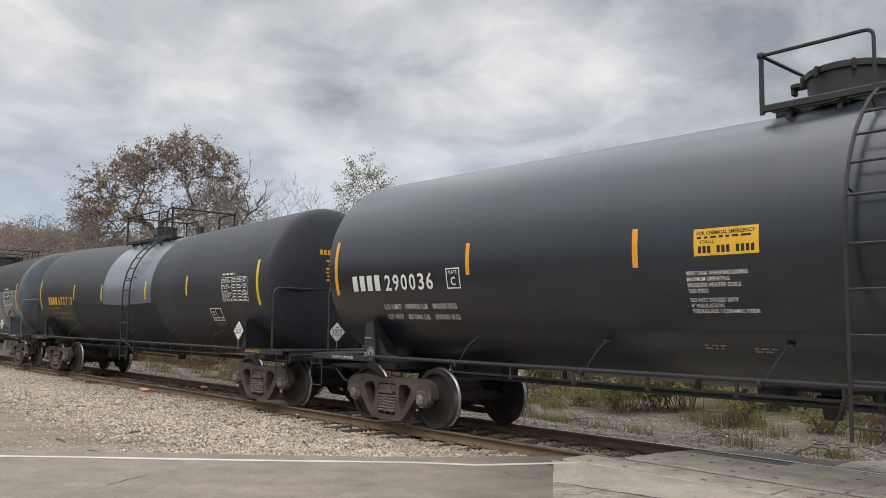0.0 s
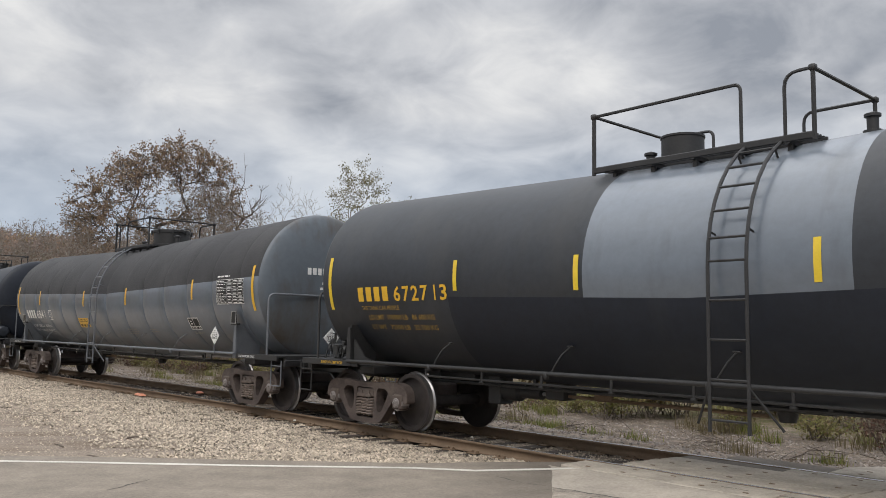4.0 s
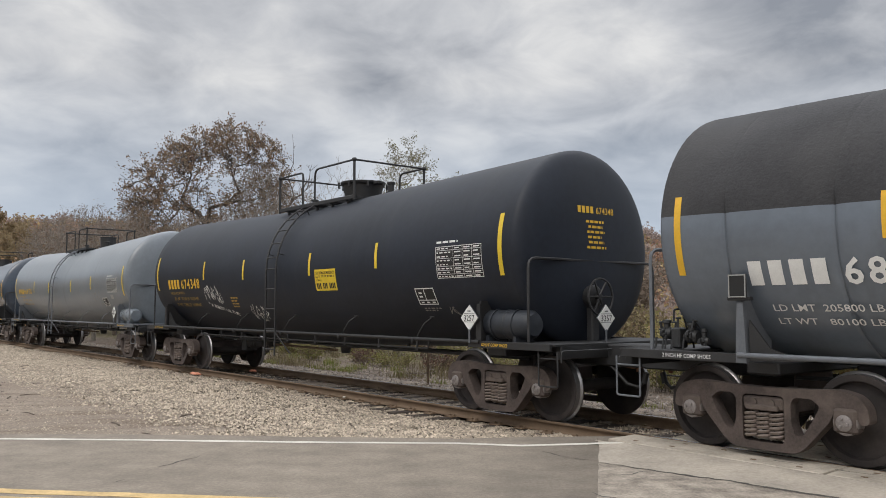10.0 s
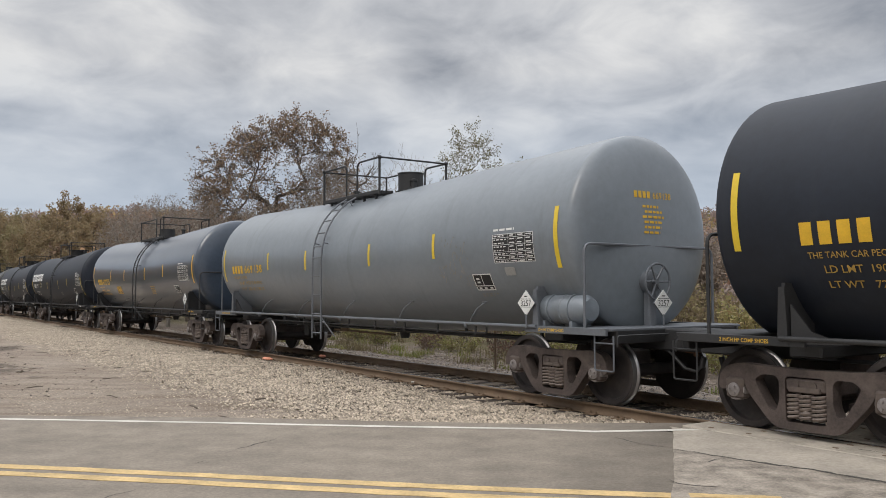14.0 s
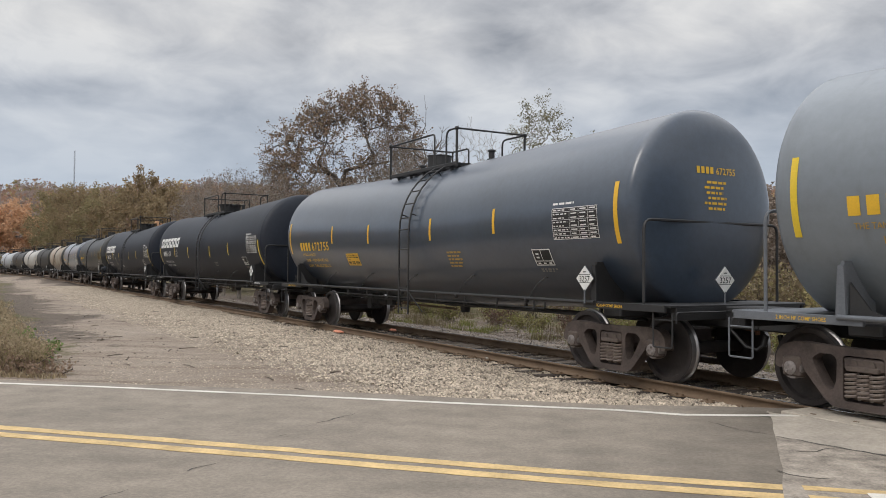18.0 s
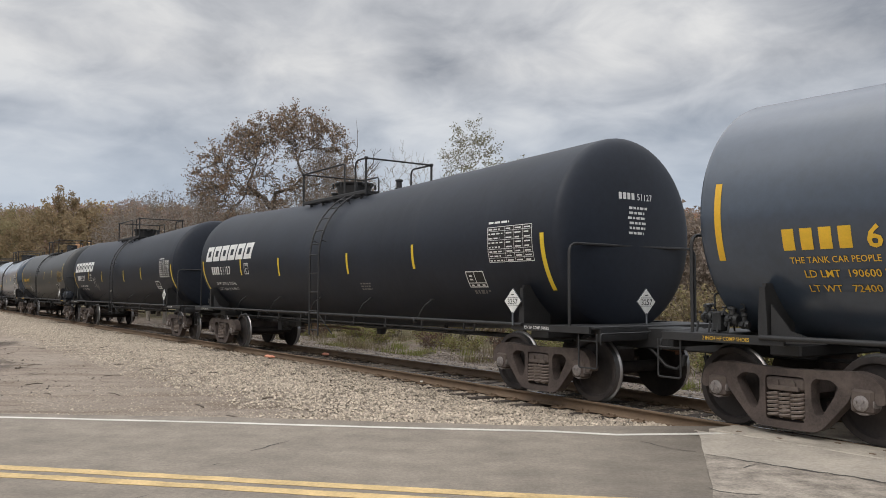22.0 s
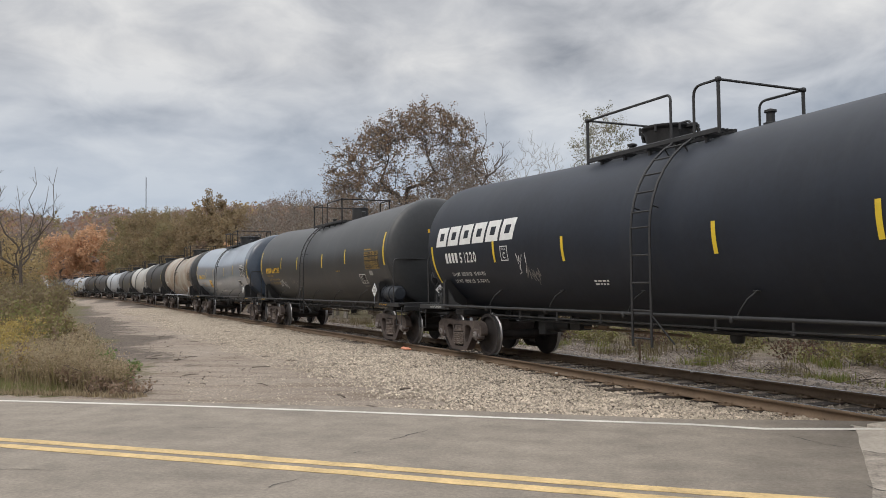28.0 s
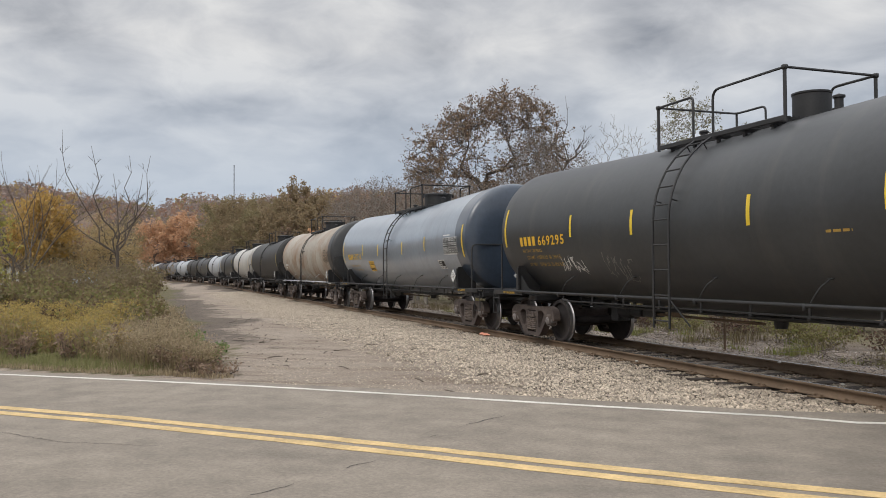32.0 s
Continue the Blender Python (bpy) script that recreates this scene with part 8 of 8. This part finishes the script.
M["dead_weed"] = leafy("rust_brown_weeds", [(0.25, 0.175, 0.13), (0.33, 0.235, 0.165), (0.20, 0.15, 0.115)])
thicket("weed_clump", "low fresh green weed at the gravel's edge", [(-11.35, 13.9, 0.42, 0.42), (-10.65, 13.6, 0.36, 0.45), (-10.2, 13.2, 0.34, 0.4), (-11.9, 14.6, 0.5, 0.4), (-12.3, 13.2, 0.55, 0.35)], "herb", 18, 0.09, 0.034, 31)
thicket("weed_clump", "dead rust-brown weed among the grasses", [(-9.9, 11.95, 0.5, 0.5), (-9.3, 11.7, 0.34, 0.5), (-10.9, 12.2, 0.62, 0.45), (-11.8, 12.5, 0.7, 0.5), (-10.2, 12.7, 0.5, 0.5), (-8.95, 11.6, 0.22, 0.45), (-12.9, 12.3, 0.6, 0.5), (-14.3, 12.35, 0.6, 0.5), (-15.8, 12.4, 0.55, 0.5), (-13.4, 15.3, 0.9, 0.6)], "dead_weed", 14, 0.09, 0.026, 32)
thicket("weed_clump", "pale straw-coloured weed stand at the yard's edge", [(-11.2, 13.2, 0.8, 0.45), (-11.9, 13.8, 0.95, 0.5), (-12.5, 14.6, 1.0, 0.5), (-13.2, 14.4, 0.95, 0.5), (-11.4, 12.7, 0.7, 0.4)], "dry", 16, 0.09, 0.026, 33)
blades("meadow_grass", "rough grass in the thicket", 9000, in_weeds(15, 34, 16, 0.2), 0.55, 5, "meadow_blade", 0.010)


def far_verge(lo, hi, u0=-10, u1=60):
    def pick(rng):
        p, _ = on_track(u0 + (u1 - u0) * rng.rand() ** 1.2, -lo - (hi - lo) * rng.rand())
        q = 0.35 + 1.3 * max(0, noise.noise((p.x * 0.33, p.y * 0.33, 8)) + 0.3)
        return p.x, p.y, ground_z(p.x, p.y), q
    return pick


def tufts(lo, hi, u0, u1, n, seed, spread=0.16):
    """Places gathered in tufts beyond the rails."""
    rng = random.Random(seed)
    mids = [on_track(rng.uniform(u0, u1), -rng.uniform(lo, hi))[0] for _ in range(n)]

    def pick(rng):
        p = mids[rng.randint(len(mids))]
        x, y = p.x + rng.normal(0, spread), p.y + rng.normal(0, spread)
        return x, y, ground_z(x, y), 0.55 + 0.5 * rng.rand()
    return pick


blades("verge_grass", "low green tufts beyond the rails", 6000, tufts(3.4, 7.5, -8, 40, 60, 61), 0.26, 6, "weeds", 0.007, 0.8)
blades("dry_grass", "dry straw tufts beyond the rails", 6000, tufts(4.0, 10.5, -10, 45, 75, 62, 0.22), 0.38, 7, "straw", 0.007, 0.8)
blades("field_grass", "yellowed field grass towards the buildings", 7000, far_verge(12, 30, -30, 12), 0.6, 8, "field", 0.014)
V, F = leaf_arrays(np.random.RandomState(63), [on_track(-10 + 60 * q[0], -1.6 - 7.5 * q[1] ** 1.1)[0] * 1.0 for q in np.random.RandomState(64).rand(7000, 2)], 3, 0.12, 0.035)
for v in V:
    v[2] = ground_z(v[0], v[1]) + 0.02 + abs(v[2]) % 0.03
thing("leaf_litter", "brown fallen leaves and twigs beyond the rails", "leaf litter", kind="stuff", me=quick("leaf_litter", V, F, ["litter"]))
spots = []
for i in range(34):
    p, _ = on_track(-9 + i * 1.6, -rng.uniform(6.8, 9.0))
    spots.append((p.x, p.y, rng.uniform(0.4, 0.95), rng.uniform(0.8, 1.2)))
M["verge_weed"] = leafy("yellow_green_verge_weeds", [(0.18, 0.20, 0.065), (0.25, 0.23, 0.09), (0.16, 0.14, 0.07), (0.23, 0.17, 0.10)])
thicket("brush", "low brown brush beyond the rails", spots[::3], "russet", 10, 0.15, 0.035, 8)
thicket("weed_clump", "low yellow-green weeds beyond the rails", [q for i, q in enumerate(spots) if i % 3], "verge_weed", 22, 0.14, 0.03, 13)


M["fieldweed"] = leafy("yellow_green_weeds", [(0.31, 0.26, 0.12), (0.37, 0.31, 0.15), (0.25, 0.24, 0.10), (0.31, 0.21, 0.11)])
rng = random.Random(91)
spots = []
for i in range(16):
    d, q = rng.uniform(20, 30), radians(15.5 + 0.85 * i)
    spots.append((d * math.sin(q), d * math.cos(q), 0.085 * d, 1.5))
thicket("weed_clump", "tall yellow-green weeds before the garage", spots, "fieldweed", 26, 0.2, 0.05, 12)


def branch_litter():
    """Cut branches lying in heaps beyond the rails."""
    for i in range(14):
        rng = random.Random(300 + i)
        p, h = on_track(-7 + i * 2.1, -rng.uniform(3.2, 5.8))
        pipes = []
        for k in range(26):
            a = rng.uniform(0, 6.28)
            q = Vector((rng.gauss(0, 0.38), rng.gauss(0, 0.30), rng.uniform(0.02, 0.26)))
            d = Vector((math.cos(a), math.sin(a), rng.uniform(-0.1, 0.5))) * rng.uniform(0.10, 0.38)
            pipes.append(([q - d, q + Vector((0, 0, rng.uniform(-0.05, 0.08))), q + d], rng.uniform(0.006, 0.014), 0.004))
        thing("branch_heap", "heap of cut grey branches beyond the rails", "branches", "branch heaps", "stuff", me=wood_mesh(pipes, "bark", "branch_heap"), m=pose(p.x, p.y, ground_z(p.x, p.y)))


branch_litter()


def wooded_hill():
    """Clumped crowns over the far slopes, as one spread."""
    rng = np.random.RandomState(77)
    groups = {"hill_brown": [], "hill_russet": [], "hill_gold": [], "hill_green": []}
    for i in range(4300):
        a = radians(rng.uniform(-48, 75))
        d = 150 + 430 * rng.rand() ** 0.75
        x, y = -d * math.sin(a), d * math.cos(a)
        u, off = near_line(x, y)
        if abs(off) < 16 and u < 380:
            continue
        q = rng.rand()
        key = "hill_brown" if q < 0.52 else "hill_russet" if q < 0.78 else "hill_gold" if q < 0.9 else "hill_green"
        groups[key].append((x, y, ground_z(x, y), rng.uniform(3.6, 6.8)))
    for key, spots in groups.items():
        cs = []
        for x, y, z, r in spots:
            n = 28
            v = rng.normal(0, 1, (n, 3))
            v /= np.linalg.norm(v, axis=1, keepdims=True)
            v[:, 2] = np.abs(v[:, 2]) * 1.25
            cs.append(np.array([x, y, z + r * 0.3]) + v * r * rng.uniform(0.55, 1.0, (n, 1)))
        V, F = leaf_arrays(rng, np.concatenate(cs), 3, 0.55, 0.66, True)
        thing("wooded_slope", {"hill_brown": "bare brown woods on the far hill", "hill_russet": "russet woods on the far hill", "hill_gold": "golden trees on the far hill", "hill_green": "dull green trees on the far hill"}[key], "woods", kind="stuff", me=quick("wooded_slope", V, F, [key]))


wooded_hill()


# ---- buildings and mast in the distance ----
def wall_slab(g, x0, x1, y0, y1, z0, z1, mi=0):
    g.box(((x0 + x1) / 2, (y0 + y1) / 2, (z0 + z1) / 2), (abs(x1 - x0), abs(y1 - y0), z1 - z0), mi)


def garage(x, y, turn):
    """A gabled garage: white front wall with an open bay, dark gable, white bargeboards."""
    t = thing("garage", "white gabled garage with a dark open bay and grey gable", "garage", m=pose(x, y, -0.3, 0, 0, turn))
    w, d, e, a = 3.3, 8.0, 3.7, 5.35
    g = Geo()
    wall_slab(g, -w, -1.1, -0.1, 0.1, 0, e)
    wall_slab(g, 1.5, w, -0.1, 0.1, 0, e)
    wall_slab(g, -1.1, 1.5, -0.1, 0.1, 2.9, e)
    part("front_wall", g.mesh("front_wall", ["siding_white"]), t)
    for sx in (-1, 1):
        g = Geo()
        wall_slab(g, sx * w - 0.1, sx * w + 0.1, 0.1, d, 0, e)
        part("side_wall", g.mesh("side_wall", ["siding_white"]), t)
    g = Geo()
    wall_slab(g, -w, w, d - 0.1, d + 0.1, 0, e)
    part("back_wall", g.mesh("back_wall", ["siding_white"]), t)
    part("gable", Geo().plate([(-w, e), (w, e), (0, a)], -0.12, 0.08).mesh("gable", ["gable_grey"]), t)
    for i in range(2):
        part("gable_board", Geo().box((0.2, -0.14, e + 0.35 + 0.28 * i), (2.2 - 0.7 * i, 0.03, 0.07)).mesh("gable_board", ["siding_white"]), t)
    for sx in (-1, 1):
        n = Vector((sx * w, 0, e - a))
        L = n.length
        ang = math.atan2(a - e, w)
        rot = Matrix.Rotation(sx * ang, 3, "Y")
        part("roof_slope", Geo().box((sx * (w + 0.25) / 2, d / 2 - 0.1, (a + e) / 2 + 0.02), (L + 0.45, d + 0.7, 0.12), 0, 0, rot).mesh("roof_slope", ["roof_grey"]), t)
        part("bargeboard", Geo().box((sx * (w + 0.25) / 2, -0.50, (a + e) / 2), (L + 0.5, 0.06, 0.26), 0, 0, rot).mesh("bargeboard", ["siding_white"]), t)
    return t


def house(name, label, x, y, turn, w, d, e, a, wall, roof, z=-0.3):
    t = thing(name, label, "house", m=pose(x, y, z, 0, 0, turn))
    g = Geo().plate([(-w, 0), (w, 0), (w, e), (0, a), (-w, e)], 0, d)
    part("wall", g.mesh("wall", [wall]), t)
    for sx in (-1, 1):
        L = math.hypot(w, a - e)
        rot = Matrix.Rotation(sx * math.atan2(a - e, w), 3, "Y")
        part("roof", Geo().box((sx * (w + 0.2) / 2, d / 2, (a + e) / 2 + 0.06), (L + 0.5, d + 0.8, 0.14), 0, 0, rot).mesh("roof", [roof]), t)
    for k, (wx, wz) in enumerate(((-w * 0.5, e * 0.35), (w * 0.5, e * 0.35), (-w * 0.5, e * 0.75), (w * 0.5, e * 0.75))):
        win = part("window", Geo().box((wx, -0.02, wz), (1.1, 0.08, 1.3), 0, 0.01).mesh("window", ["siding_white"]), t)
        part("pane", Geo().box((wx, -0.065, wz), (0.9, 0.02, 1.1)).mesh("pane", ["dark_glass"]), win)
    return t


M["siding_white"] = surf("weathered_white_siding", (0.56, 0.54, 0.49), 0.8, var=0.15, scale=1, fine=12, bump=0.2)
M["gable_grey"] = surf("dark_grey_boards", (0.085, 0.085, 0.09), 0.8, var=0.2, scale=2, fine=20, bump=0.2)
M["roof_grey"] = surf("grey_shingles", (0.20, 0.19, 0.18), 0.9, var=0.2, scale=2, fine=16, bump=0.3)
M["siding_blue"] = surf("pale_blue_siding", (0.42, 0.50, 0.60), 0.7, var=0.1, scale=1, fine=12, bump=0.1)
M["dark_glass"] = surf("dark_window_glass", (0.02, 0.025, 0.03), 0.1, var=0.1, bump=0)
garage(19.0, 45.5, -20)
house("house", "white two-storey house beyond the garage", 22.5, 66.0, -25, 4.0, 9.0, 5.2, 7.6, "siding_white", "roof_grey")
house("house", "pale blue house seen through bare trees", -110, 106, 40, 3.4, 9.0, 5.2, 7.4, "siding_blue", "roof_grey")
house("house", "white low house seen through bare trees", -118, 104, 40, 5.0, 9.0, 3.0, 4.8, "siding_white", "roof_grey")


def mast():
    TALL = 120 - ground_z(-527, 725)
    t = thing("radio_mast", "slender steel lattice radio mast on the hill", "mast", m=pose(-527, 725, ground_z(-527, 725)))
    for k in range(3):
        a = 2 * math.pi * k / 3
        part("mast_leg", Geo().tube([(0.7 * math.cos(a), 0.7 * math.sin(a), 0), (0.55 * math.cos(a), 0.55 * math.sin(a), TALL)], 0.12, 5).mesh("mast_leg", ["frame_grey"]), t)
    g = Geo()
    for i in range(int(TALL / 2)):
        a = 2 * math.pi * (i % 3) / 3
        b = a + 2 * math.pi / 3
        g.tube([(0.65 * math.cos(a), 0.65 * math.sin(a), i * 2), (0.65 * math.cos(b), 0.65 * math.sin(b), i * 2 + 2)], 0.07, 4)
    part("lattice", g.mesh("lattice", ["frame_grey"]), t)


mast()


# ---- marks and litter on the ground ----
def blob(name, label, x, y, z, r, mat, seed, category):
    rng = random.Random(seed)
    g = Geo().lathe([(0.001, 0.0), (r * 0.8, r * 0.1), (r, r * 0.45), (r * 0.6, r * 0.85), (0.001, r)], "z", 9)
    g.v = [(a + rng.uniform(-0.15, 0.15) * r, b + rng.uniform(-0.15, 0.15) * r, c + rng.uniform(-0.08, 0.08) * r) for a, b, c in g.v]
    thing(name, label, category, me=g.mesh(name, [mat], 50), m=pose(x, y, z))


M["spray"] = surf("fluorescent_orange_paint", (0.90, 0.38, 0.25), 0.7, var=0.2, scale=8, fine=40, bump=0.2)
for i, (u, off, n) in enumerate(((19.85, 0.99, 12), (19.80, -0.50, 4))):
    rng = random.Random(60 + i)
    for k in range(n):
        p, h = on_track(u + rng.uniform(-0.17, 0.17), off + rng.uniform(-0.07, 0.07))
        blob("painted_stone", "ballast stone sprayed fluorescent orange", p.x, p.y, p.z - 0.13, rng.uniform(0.045, 0.075), "spray", 10 * i + k, "stone")
for u, o, z in ((12.95, 0.93, -0.12), (11.2, -0.70, -0.03), (19.2, -0.80, 0.0), (9.2, 0.0, -0.10)):
    p, h = on_track(u, o)
    blob("pale_stone", "small chalky white stone by the rail", p.x, p.y, p.z + z, 0.032, "line_white", int(u), "stone")
for i in range(46):
    rng = random.Random(900 + i)
    p, h = on_track(2 + 30 * rng.random(), rng.uniform(2.8, 7.2))
    if p.y < along(ROAD_FAR, p.x) + 0.3:
        continue
    a = rng.uniform(0, 3.14)
    d = Vector((math.cos(a), math.sin(a), 0.02)) * rng.uniform(0.08, 0.24)
    g = Geo().tube([-d, Vector((0, 0, 0.012)), d * 0.9], rng.uniform(0.008, 0.017), 5, taper=0.006)
    thing("stick", "short dark stick lying on the gravel", "stick", "sticks on the gravel", me=g.mesh("stick", ["bark"]), m=pose(p.x, p.y, ground_z(p.x, p.y) + 0.012))
p = Vector((-0.9, 18.7, 0))
g = Geo().box((0, 0, 0.65), (0.05, 0.04, 1.5), 0, 0.006)
thing("fence_post", "thin dark steel post beyond the rails", "post", me=g.mesh("fence_post", ["rail"]), m=pose(p.x, p.y, -0.45))


# ---- what moves: the train, and its wheels ----
def motions():
    for car, mid, bol in CARS:
        rows = []
        for i in range(65):
            t = i * 0.5
            u = -(mid + travelled(t))
            (a, _), (b, _) = on_track(u - bol), on_track(u + bol)
            m = (a + b) / 2
            d = a - b
            yaw = math.degrees(math.atan2(d.y, d.x))
            rows.append((t, pose(m.x, m.y, m.z, 0, -math.degrees(math.atan2(d.z, d.xy.length)), yaw)))
        walk(car, rows)
    for ws, x in WHEELS:
        rows = []
        for i in range(241):
            t = i * 32 / 240
            rows.append((t, pose(x, 0, 0.457, 0, math.degrees(travelled(t) / 0.457) + x * 37, 0)))
        walk(ws, rows)


motions()
